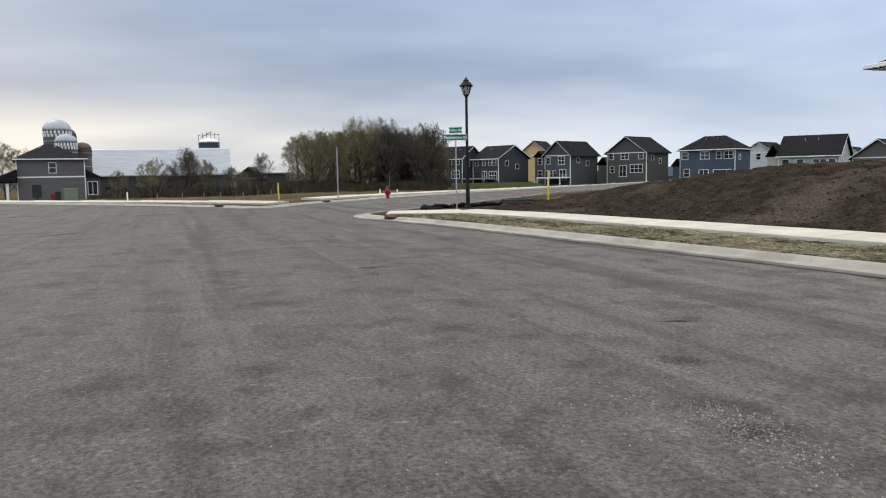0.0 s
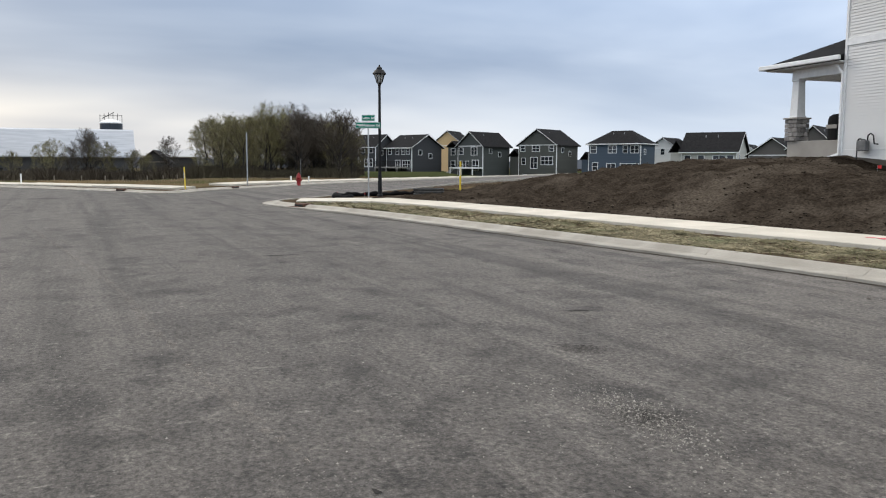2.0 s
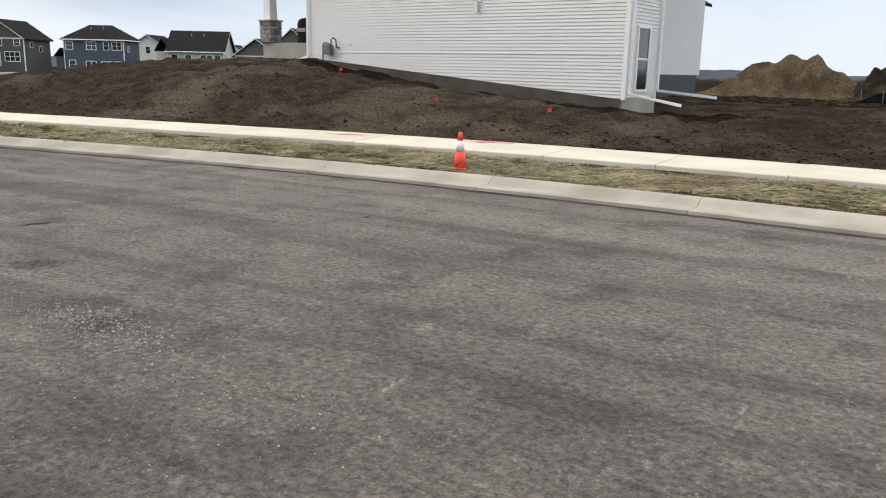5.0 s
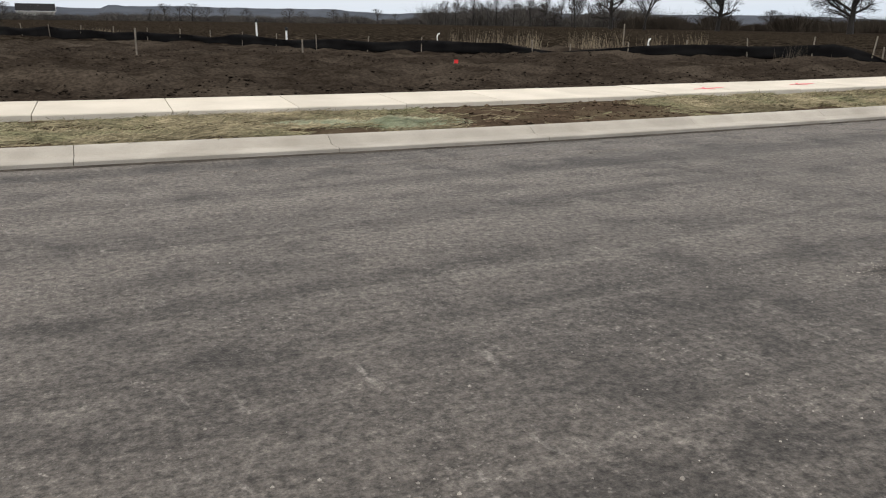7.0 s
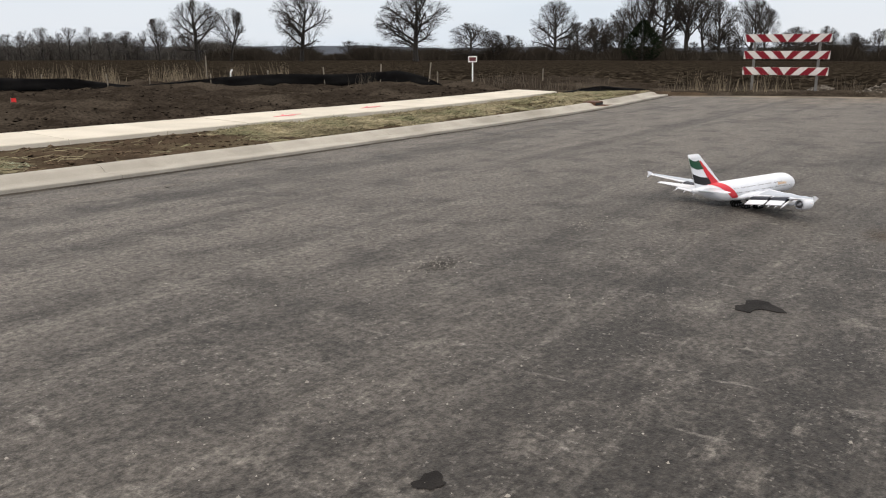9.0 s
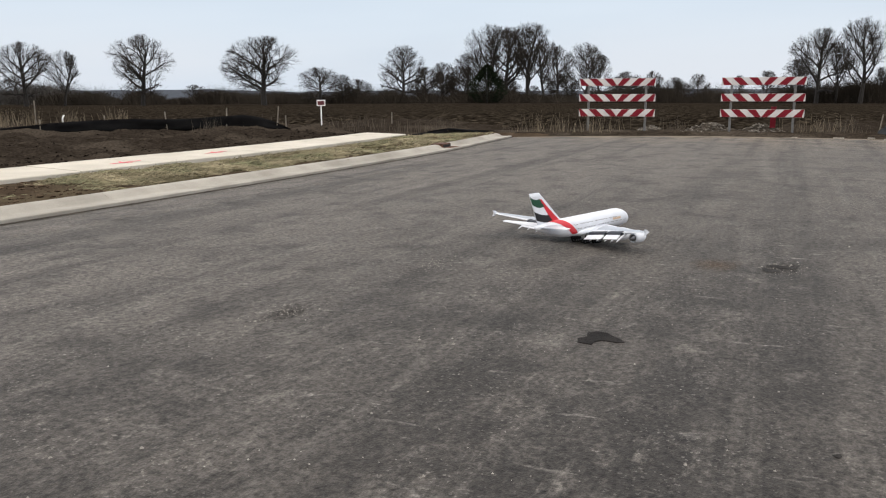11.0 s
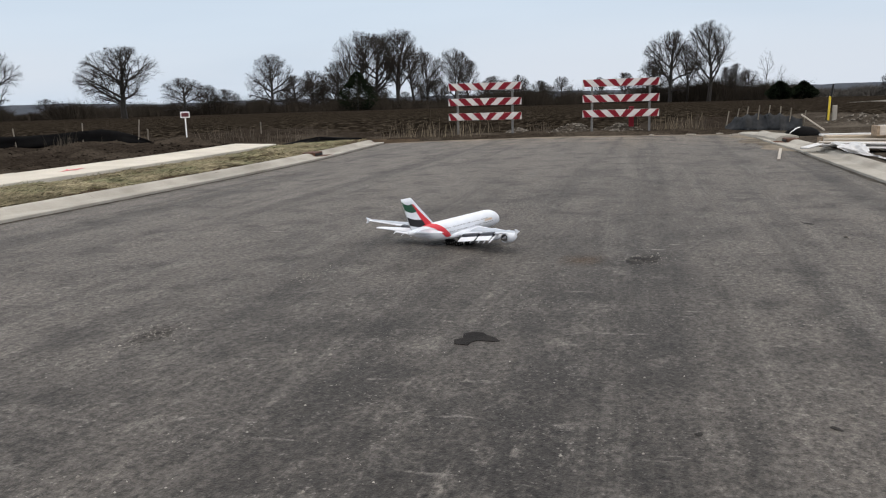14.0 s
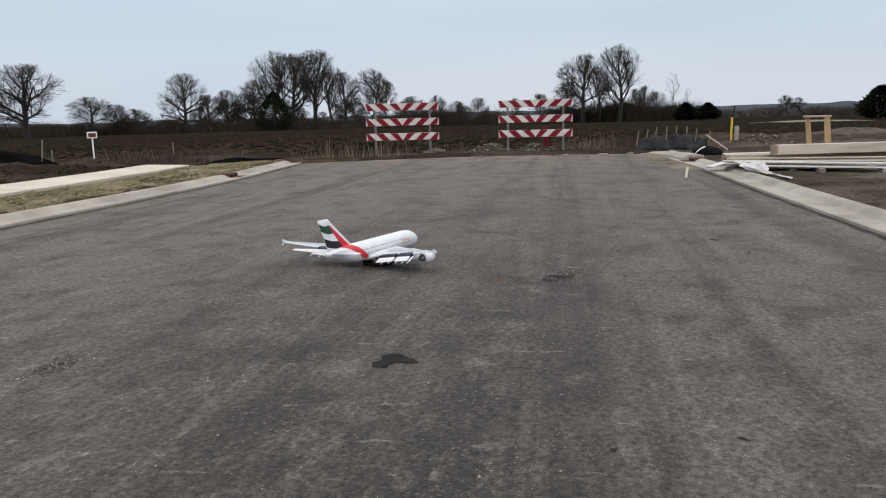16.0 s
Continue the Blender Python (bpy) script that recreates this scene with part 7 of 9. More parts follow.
def straw_verge():
    """Dry straw lying matted in drifts on the strip between kerb and sidewalk."""
    rng = np.random.RandomState(2)
    fine = smooth_line(KERB_NORTH[8:], 0.25)
    near = np.exp(-np.hypot(fine[:, 0], fine[:, 1]) / 14.0) + 0.10
    nrm = offset_line(fine, 1.0) - fine
    n = 150000
    i = rng.choice(len(fine), n, p=near / near.sum())
    off = 0.60 + 2.38 * rng.rand(n)
    p = fine[i] + nrm[i] * off[:, None] + rng.normal(0, 0.1, (n, 2))
    d = road_distance(p[:, 0], p[:, 1])
    keep = (d > 0.57) & (d < 2.90)
    # bare patch of soil in front of the second lot
    bare = (p[:, 0] > 4.4) & (p[:, 0] < 8.6 + 0.8 * (bumps(p[:, 0], p[:, 1], 0.6, 25) - 0.5))
    keep &= ~(bare & (rng.rand(n) < 0.985))
    drift = bumps(p[:, 0], p[:, 1] * 1.7, 0.75, 21)
    gap = bumps(p[:, 0] * 0.5, p[:, 1] * 1.6, 0.45, 23)
    keep &= rng.rand(n) < np.clip(1.9 * drift * sstep((gap - 0.34) / 0.22), 0.035, 1)
    p, drift, n = p[keep], drift[keep], int(keep.sum())
    far = np.clip(np.hypot(p[:, 0], p[:, 1]) / 12.0, 1.0, 2.2)
    z = land(p[:, 0], p[:, 1]) + 0.008 + 0.07 * drift * rng.rand(n) ** 1.5 * np.clip((2.95 - d[keep]) / 0.5, 0.15, 1)
    a = rng.normal(0.15, 0.75, n) + 1.3 * (bumps(p[:, 0], p[:, 1], 0.5, 27) - 0.5)
    ln = rng.uniform(0.045, 0.15, n) * np.where(rng.rand(n) < 0.16, 1.9, 1.0)
    w = rng.uniform(0.0014, 0.0032, n) * far * np.where(rng.rand(n) < 0.12, 1.7, 1.0)
    up = rng.normal(0.01, 0.035, n)
    bow = rng.normal(0, 0.25, n)
    V = np.empty((n, 6, 3))
    for k, (u, q) in enumerate(((-1, -1), (0, -1), (1, -1), (1, 1), (0, 1), (-1, 1))):
        t = a + bow * u
        V[:, k, 0] = p[:, 0] + np.cos(t) * ln * u - np.sin(a) * w * q
        V[:, k, 1] = p[:, 1] + np.sin(t) * ln * u + np.cos(a) * w * q
        V[:, k, 2] = np.maximum(z + up * u * 0.6, z - 0.01) + 0.003 * q + (0.006 if u == 0 else 0.0)
    s = Shape()
    s.v = [tuple(q) for q in V.reshape(-1, 3)]
    s.f = [f for j in range(n) for f in ((6 * j, 6 * j + 1, 6 * j + 4, 6 * j + 5), (6 * j + 1, 6 * j + 2, 6 * j + 3, 6 * j + 4))]
    tagged(part("straw", s, STRAW, None), "matted dry straw on the verge", "straw", kind="stuff")


def grass_tufts():
    """Short thin spring grass showing through the straw."""
    rng = np.random.RandomState(12)
    fine = smooth_line(KERB_NORTH[8:], 0.25)
    nrm = offset_line(fine, 1.0) - fine
    n = 26000
    i = rng.randint(0, len(fine), n)
    off = 0.6 + 2.4 * rng.rand(n)
    p = fine[i] + nrm[i] * off[:, None] + rng.normal(0, 0.08, (n, 2))
    d = road_distance(p[:, 0], p[:, 1])
    keep = (d > 0.58) & (d < 3.0) & (bumps(p[:, 0], p[:, 1], 0.7, 31) > 0.45) & ~((p[:, 0] > 4.4) & (p[:, 0] < 8.9))
    p, n = p[keep], int(keep.sum())
    z = land(p[:, 0], p[:, 1])
    a = rng.uniform(0, 6.28, n)
    h = rng.uniform(0.03, 0.09, n)
    V = np.empty((n, 3, 3))
    for k, (u, t) in enumerate(((-0.004, 0), (0.004, 0), (0, 1))):
        V[:, k, 0] = p[:, 0] + np.cos(a) * u + t * rng.normal(0, 0.03, n)
        V[:, k, 1] = p[:, 1] + np.sin(a) * u + t * rng.normal(0, 0.03, n)
        V[:, k, 2] = z + t * h
    s = Shape()
    s.v = [tuple(q) for q in V.reshape(-1, 3)]
    s.f = [(3 * j, 3 * j + 1, 3 * j + 2) for j in range(n)]
    m = island_vary(surf("thin_spring_grass", (0.09, 0.10, 0.035), (0.16, 0.15, 0.06), 2, 0.9, 0, 30, 0.2), 0.4)
    tagged(part("thin_grass", s, m, None), "thin green grass coming through straw", "grass", kind="stuff")


def clods():
    """Loose lumps of soil over the graded lots and the bare verge."""
    rng = np.random.RandomState(7)
    n = 52000
    x = np.concatenate([rng.uniform(-36, 26, n), rng.uniform(4.4, 8.8, 260)])
    y = np.concatenate([rng.uniform(8, 31, n), rng.uniform(9.8, 12.8, 260)])
    d = road_distance(x, y)
    keep = ((d > 4.56) & (np.hypot(x, y) < 36)) | ((d > 0.6) & (d < 2.98) & (x > 4.4) & (x < 8.8))
    keep &= ~((x > HX0 - 3) & (x < HX1) & (y > HY))
    drift = bumps(x, y, 2.4, 8) * 0.6 + bumps(x, y, 0.8, 18) * 0.4
    keep &= rng.rand(len(x)) < np.where(d < 6.4, 1.0, 0.62 * sstep((drift - 0.42) / 0.2) + 0.05)
    x, y, d, drift = x[keep], y[keep], d[keep], drift[keep]
    z = land(x, y)
    ico = np.array([(0, 0, 1), (0.9, 0, 0.25), (0.28, 0.85, 0.3), (-0.73, 0.53, 0.2), (-0.73, -0.53, 0.3), (0.28, -0.85, 0.2), (0, 0, -0.8)])
    fc = np.array([(0, 1, 2), (0, 2, 3), (0, 3, 4), (0, 4, 5), (0, 5, 1), (6, 2, 1), (6, 3, 2), (6, 4, 3), (6, 5, 4), (6, 1, 5)])
    k = len(x)
    r = np.minimum(np.where(d < 6.4, 0.09, 0.06), 0.012 + rng.exponential(0.013, k))
    a = rng.uniform(0, 6.28, k)
    P = ico[None] * rng.uniform(0.65, 1.3, (k, 7, 3)) * r[:, None, None]
    P[:, :, 2] *= 0.6
    V = np.empty_like(P)
    V[:, :, 0] = x[:, None] + P[:, :, 0] * np.cos(a)[:, None] - P[:, :, 1] * np.sin(a)[:, None]
    V[:, :, 1] = y[:, None] + P[:, :, 0] * np.sin(a)[:, None] + P[:, :, 1] * np.cos(a)[:, None]
    V[:, :, 2] = z[:, None] + P[:, :, 2] + r[:, None] * 0.15
    east = damp_lot(x, y) | dark_fill(x, y)
    strip = d < 3.0
    for sel, mat, text in ((~east & ~strip, CLOD, "loose dark clods of turned soil"), (east & ~strip, DARKCLOD, "black clods of turned soil on damp lots and dark fill"), (strip, BROWNCLOD, "crumbled brown clods on the bare verge")):
        m = int(sel.sum())
        s = Shape()
        s.v = [tuple(q) for q in V[sel].reshape(-1, 3)]
        s.f = [tuple(f) for f in (fc[None] + 7 * np.arange(m)[:, None, None]).reshape(-1, 3).tolist()]
        tagged(part("soil_clods", s, mat, None), text, "soil", kind="stuff")


def grit():
    """Loose pale stones scattered on the asphalt in a few patches."""
    rng = np.random.RandomState(17)
    P = []
    # tight patches where the surface has crumbled, then thin scatter
    for cx, cy, sx, sy, n in ((-4.79, 2.51, 0.34, 0.12, 1500), (-4.9, 2.2, 0.8, 0.5, 500), (4.7, 3.49, 0.16, 0.10, 200), (6.75, 3.36, 0.18, 0.08, 160), (8.1, 0.5, 0.22, 0.10, 160), (-3.0, 2.3, 0.45, 0.16, 160), (-2.7, 1.5, 0.9, 0.5, 160), (1.6, 1.7, 1.4, 0.9, 260), (4.2, 1.6, 1.6, 0.8, 260), (-5.0, 0.6, 2.0, 1.2, 220), (8, 1, 3, 2, 200), (0, 4, 6, 2, 260), (21, -0.5, 4, 0.8, 200)):
        P.append(np.stack([rng.normal(cx, sx, n), rng.normal(cy, sy, n)], 1))
    P = np.concatenate(P)
    P = P[road_distance(P[:, 0], P[:, 1]) < -0.05]
    V, F = [], []
    base = np.array([(0, 0, 0.9), (1, 0, 0), (0.2, 0.9, 0), (-0.8, 0.4, 0), (-0.6, -0.7, 0), (0.5, -0.8, 0)])
    for i, (a, b) in enumerate(P):
        r = min(0.014, 0.0026 + rng.exponential(0.0022))
        th = rng.uniform(0, 6.28)
        q = base * rng.uniform(0.7, 1.2, (6, 3)) * r
        V.append(np.stack([a + q[:, 0] * math.cos(th) - q[:, 1] * math.sin(th), b + q[:, 0] * math.sin(th) + q[:, 1] * math.cos(th), q[:, 2] + 0.0005], 1))
        F += [(6 * i, 6 * i + k, 6 * i + 1 + k % 5) for k in range(1, 6)]
    s = Shape()
    s.v, s.f = [tuple(p) for p in np.concatenate(V)], F
    m = island_vary(surf("limestone_grit", (0.16, 0.148, 0.13), (0.30, 0.28, 0.25), 40, 0.9, 0, 200, 0.1), 0.45)
    tagged(part("grit", s, m, None), "loose pale grit on the asphalt", "gravel", kind="stuff")


def blot(name, label, x, y, rx, ry, seed, material, z=0.004, turn=0.0):
    rng = random.Random(seed)
    n = 40
    ph = [rng.uniform(0, 6.28) for _ in range(5)]
    v = []
    for i in range(n):
        a = 2 * math.pi * i / n
        k = 1 + 0.22 * math.sin(2 * a + ph[0]) + 0.16 * math.sin(3 * a + ph[1]) + 0.10 * math.sin(5 * a + ph[2]) + 0.06 * math.sin(9 * a + ph[3])
        px_, py_ = rx * k * math.cos(a), ry * k * math.sin(a)
        c, q = math.cos(turn), math.sin(turn)
        v.append((px_ * c - py_ * q, px_ * q + py_ * c, 0))
    s = Shape()
    s.add(v + [(0, 0, 0)], [(i, (i + 1) % n, n) for i in range(n)])
    o = part(name, s, material, None)
    o.matrix_basis = pose(x, y, z)
    return tagged(o, label, "stain", kind="structure")


def stains():
    wet = surf("oil_stain", (0.011, 0.010, 0.0095), (0.024, 0.0215, 0.020), 6, 0.9, 0.3, 90, 0.3, spec=0.12)
    damp = surf("faded_stain", (0.020, 0.0185, 0.0175), (0.040, 0.037, 0.034), 6, 0.9, 0.3, 90, 0.3, spec=0.15)
    # spreading spill with a lobe to one side
    s = Shape()
    s.prism([(-0.19, 0.03), (-0.12, 0.075), (-0.05, 0.06), (0.02, 0.10), (0.09, 0.085), (0.12, 0.03), (0.09, -0.01), (0.07, -0.08), (0.03, -0.13), (-0.01, -0.10), (-0.04, -0.03), (-0.10, -0.02), (-0.16, -0.04)], 2, 0, 0.003)
    o = part("road_stain", s, wet, None)
    o.matrix_basis = pose(5.22, 1.27, 0.002, 0, 0, -20) @ Matrix.Diagonal((1.0, 1.3, 1.0, 1))
    tagged(o, "dark oil spill soaked into the asphalt", "stain", kind="structure")
    blot("road_stain", "dark oil stain on the asphalt", 2.30, 1.49, 0.055, 0.062, 8, wet)
    # crumbled spots: broken dark flecks rather than a clean shape
    broken = surf("crumbled_asphalt", (0.018, 0.0165, 0.0155), (0.040, 0.037, 0.034), 8, 0.95, 0.4, 90, 0.4, spec=0.1)
    rust = surf("rust_smear", (0.14, 0.090, 0.052), (0.21, 0.140, 0.085), 6, 0.95, 0.2, 60, 0.3, spec=0.1)
    for m, most in ((broken, 0.55), (rust, 0.40)):
        nt = m.node_tree
        N, L = nt.nodes.new, nt.links.new
        tc = N("ShaderNodeTexCoord")
        nz = N("ShaderNodeTexNoise"); nz.inputs["Scale"].default_value = 26.0; nz.inputs["Detail"].default_value = 8; nz.inputs["Roughness"].default_value = 0.8
        L(tc.outputs["Object"], nz.inputs["Vector"])
        ln = N("ShaderNodeVectorMath"); ln.operation = "LENGTH"; L(tc.outputs["Object"], ln.inputs[0])
        fade = N("ShaderNodeMapRange"); fade.inputs["From Max"].default_value = 0.55; fade.inputs["To Min"].default_value = 0.16; fade.inputs["To Max"].default_value = -0.12
        L(ln.outputs["Value"], fade.inputs["Value"])
        ad = N("ShaderNodeMath"); L(nz.outputs["Fac"], ad.inputs[0]); L(fade.outputs[0], ad.inputs[1])
        mr = N("ShaderNodeMapRange"); mr.inputs["From Min"].default_value = 0.52; mr.inputs["From Max"].default_value = 0.70; mr.inputs["To Max"].default_value = most
        L(ad.outputs[0], mr.inputs["Value"]); L(mr.outputs[0], nt.nodes["Principled BSDF"].inputs["Alpha"])
    blot("road_stain", "faint rust-orange smear on the asphalt", 7.92, 1.07, 0.50, 0.24, 12, rust, z=0.0025, turn=0.2)
    for x, y, a, b, k, tn in ((-4.79, 2.51, 0.50, 0.24, 5, 0.9), (-6.6, 3.05, 0.45, 0.14, 6, 0.9), (4.7, 3.49, 0.28, 0.14, 7, 0.2), (8.1, 0.5, 0.35, 0.14, 9, 0.1)):
        blot("road_patch", "crumbled dark patch in the asphalt", x, y, a, b, k, broken, z=0.0025, turn=tn)
    for k, (x, y, a, b) in enumerate(((-2.15, 1.45, 0.10, 0.05), (-4.2, 0.6, 0.05, 0.035), (7.9, 0.6, 0.16, 0.10), (10.6, -1.1, 0.16, 0.07), (4.05, -0.2, 0.04, 0.03), (4.3, -0.8, 0.05, 0.03), (11.4, 7.98, 0.08, 0.05), (-8.2, 3.9, 0.3, 0.06), (-14.5, 1.5, 0.5, 0.12), (8.12, 0.5, 0.25, 0.10))):
        blot("road_stain", "faint dark mark on the asphalt", x, y, a * 0.55, b * 0.55, 20 + k, damp, turn=0.2 * k)


def sealed_cracks():
    """Tarred patches and dusty scuffs along the wheel tracks."""
    grime = surf("gutter_grime", (0.035, 0.031, 0.027), (0.085, 0.075, 0.064), 2, 0.95, 0.3, 30, 0.4, spec=0.05)
    tar = surf("crack_tar", (0.016, 0.015, 0.0145), (0.034, 0.031, 0.029), 3, 0.85, 0.2, 40, 0.3, spec=0.15)
    for (x0, y0), (x1, y1), w in (((-41.3, -11.9), (-42.4, -10.9), 0.35), ((-26.2, -6.9), (-27.6, -6.0), 0.22), ((-39.3, -6.1), (-40.1, -4.5), 0.4)):
        l, a = math.hypot(x1 - x0, y1 - y0), math.degrees(math.atan2(y1 - y0, x1 - x0))
        s = Shape()
        s.prism([(0, -w * 0.4), (l * 0.4, -w * 0.5), (l, -w * 0.35), (l * 0.97, w * 0.45), (l * 0.5, w * 0.4), (l * 0.05, w * 0.5)], 2, 0, 0.003)
        o = part("road_patch", s, tar, None)
        o.matrix_basis = pose(x0, y0, 0.003, 0, 0, a)
        tagged(o, "thin dark tarred patch in the asphalt", "road patch", kind="structure")
    # grit and tar along the lip of the gutter
    k = 0
    for line in (KERB_NORTH[8:], KERB_SOUTH[:8]):
        fine = smooth_line(line, 0.3)
        nr = offset_line(fine, 1.0) - fine
        rng = random.Random(3)
        v = []
        for p, n_ in zip(fine, nr):
            w = 0.05 + 0.06 * rng.random() ** 2
            v += [(p[0] - n_[0] * 0.139, p[1] - n_[1] * 0.139, 0.0105), (p[0] - n_[0] * (0.145 + w), p[1] - n_[1] * (0.145 + w), 0.0035)]
        s = Shape()
        s.add(v, [(2 * i, 2 * i + 1, 2 * i + 3, 2 * i + 2) for i in range(len(fine) - 1)])
        tagged(part("gutter_grime", s, grime, None), "dark grime packed along the gutter lip", "grime", kind="structure")
    dust = surf("pale_road_dust", (0.24, 0.215, 0.185), (0.36, 0.325, 0.285), 3, 0.95, 0, 60, 0.3, spec=0.1)
    nt = dust.node_tree
    N, L = nt.nodes.new, nt.links.new
    tc = N("ShaderNodeTexCoord")
    nz = N("ShaderNodeTexNoise"); nz.inputs["Scale"].default_value = 9.0; nz.inputs["Detail"].default_value = 8; nz.inputs["Roughness"].default_value = 0.75
    L(tc.outputs["Object"], nz.inputs["Vector"])
    mr = N("ShaderNodeMapRange"); mr.inputs["From Min"].default_value = 0.47; mr.inputs["From Max"].default_value = 0.72; mr.inputs["To Max"].default_value = 0.6
    L(nz.outputs["Fac"], mr.inputs["Value"]); L(mr.outputs[0], nt.nodes["Principled BSDF"].inputs["Alpha"])
    k = 0
    for pts, w in (([(-22.5, -3.6), (-16.3, -2.1), (-11.6, -1.0), (-8.7, -0.5), (-6.6, -0.1), (-4.5, 0.4)], 0.07), ([(-20, 5.1), (-16.0, 6.04), (-13.3, 6.48), (-11.3, 6.75), (-8, 7.3)], 0.06), ([(-12, 7.0), (-6, 7.9), (0, 8.25), (6, 8.35), (12, 8.7), (18, 9.3)], 0.14),
                   ([(3.24, 2.71), (3.7, 2.83), (4.21, 2.96)], 0.008), ([(3.54, 2.55), (3.9, 2.65), (4.36, 2.77)], 0.006), ([(24.0, -0.75), (26.0, -0.1), (27.5, 0.9), (28.6, 2.6), (29.2, 5), (29.0, 8)], 0.35), ([(23.6, -1.2), (26.5, -0.6), (29.0, 0.3), (30.4, 1.8), (30.6, 4.5), (29.8, 7.6)], 0.8)):
        line = smooth_line(pts, 0.25)
        nrm = offset_line(line, 1.0) - line
        rng = random.Random(40 + k)
        v = []
        for i, (p, n) in enumerate(zip(line, nrm)):
            e = min(1, i / 4, (len(line) - 1 - i) / 4)
            for q in (-1, 1):
                d = q * w * e * rng.uniform(0.35, 1.0)
                v.append((p[0] + n[0] * d, p[1] + n[1] * d, 0.0035 + 0.0003 * k))
        s = Shape()
        s.add(v, [(2 * i, 2 * i + 2, 2 * i + 3, 2 * i + 1) for i in range(len(line) - 1)])
        tagged(part("road_scuff", s, dust, None), "pale dusty tyre scuff along the asphalt", "scuff", kind="structure")
        k += 1


def dried_leaves():
    """Small dark scraps lying on the road."""
    m = surf("dry_leaf", (0.03, 0.024, 0.018), (0.06, 0.045, 0.03), 20, 0.9, 0, 80, 0.2)
    for x, y in ((16.6, 9.0), (20.2, 0.05), (11.47, 7.98), (5.3, 8.2), (-7.8, 7.6), (9.7, -1.4), (-6.0, 6.4)):
        t = thing("leaf_scrap", "curled dark leaf scrap on the asphalt", "leaf", pose(x, y, 0.003, 0, 0, random.uniform(0, 360)), group="leaf scraps")
        s = Shape()
        s.loft([[(a, -0.02 * k, 0.012 * abs(a) * 12 + 0.002), (a, 0, 0.001 + 0.01 * abs(a) * 12), (a, 0.02 * k, 0.014 * abs(a) * 12 + 0.003), (a, 0, 0.004 + 0.01 * abs(a) * 12)] for a, k in ((-0.05, 0.2), (-0.02, 1), (0.02, 1), (0.05, 0.3))])
        part("blade", s, m, t)


def road_end_scraps():
    """Pale scraps of board lying along the end of the road."""
    rng = random.Random(9)
    for x, y, l in ((31.5, 1.5, 0.35), (31.9, 0.5, 0.22), (31.3, 2.9, 0.16), (31.2, -0.1, 0.4)):
        t = thing("board_scrap", "small pale scrap of board at the road end", "scrap", pose(x, y, max(0.01, height(x, y)), 0, 0, rng.uniform(60, 120)), group="scraps")
        s = Shape()
        s.box((-l / 2, -0.06, 0), (l / 2, 0.06, 0.035), 0.006)
        part("board", s, GREYWOOD, t)


def road_end_dust():
    """Tan dust lying in a ragged strip along the end of the street and in the gutter."""
    end = smooth_line([(27.6, 12.0), (29.2, 10.0), (31.0, 6.4), (31.6, 2.4), (31.5, -0.4)], 0.15)
    gutter = smooth_line([(31.5, -0.4), (29.3, -0.66), (27.0, -0.95), (24.6, -1.33), (22.6, -1.62)], 0.15)
    for line, sign, base, amp, seed in ((end, 1.0, 0.25, 0.9, 41), (gutter, 1.0, 0.10, 1.0, 43)):
        nrm = offset_line(line, sign) - line
        mid = np.array([25.0, 4.0])
        if np.dot(nrm[len(nrm) // 2], mid - line[len(line) // 2]) < 0:
            nrm = -nrm
        d = np.arange(len(line)) * 0.15
        reach = base + amp * np.clip(0.8 * bumps(d, d * 0, 1.6, seed) + 0.5 * bumps(d, d * 0, 0.5, seed + 1) - 0.25, 0, 1)
        fade = np.clip(np.minimum(np.arange(len(line)), np.arange(len(line))[::-1]) / 8, 0, 1)
        s = Shape()
        rows = []
        for p, n, r, f in zip(line, nrm, reach, fade):
            r = max(0.03, float(r * f))
            rows.append([(p[0] - n[0] * 0.06, p[1] - n[1] * 0.06, 0.010), (p[0] + n[0] * r * 0.6, p[1] + n[1] * r * 0.6, 0.009), (p[0] + n[0] * r, p[1] + n[1] * r, 0.003)])
        s.v = [q for r in rows for q in r]
        s.f = [(i * 3 + j, i * 3 + j + 1, i * 3 + 4 + j, i * 3 + 3 + j) for i in range(len(rows) - 1) for j in range(2)]
        tagged(part("road_dust", s, ROADDUST, None), "ragged strip of tan dust along the road edge", "dust", kind="structure")


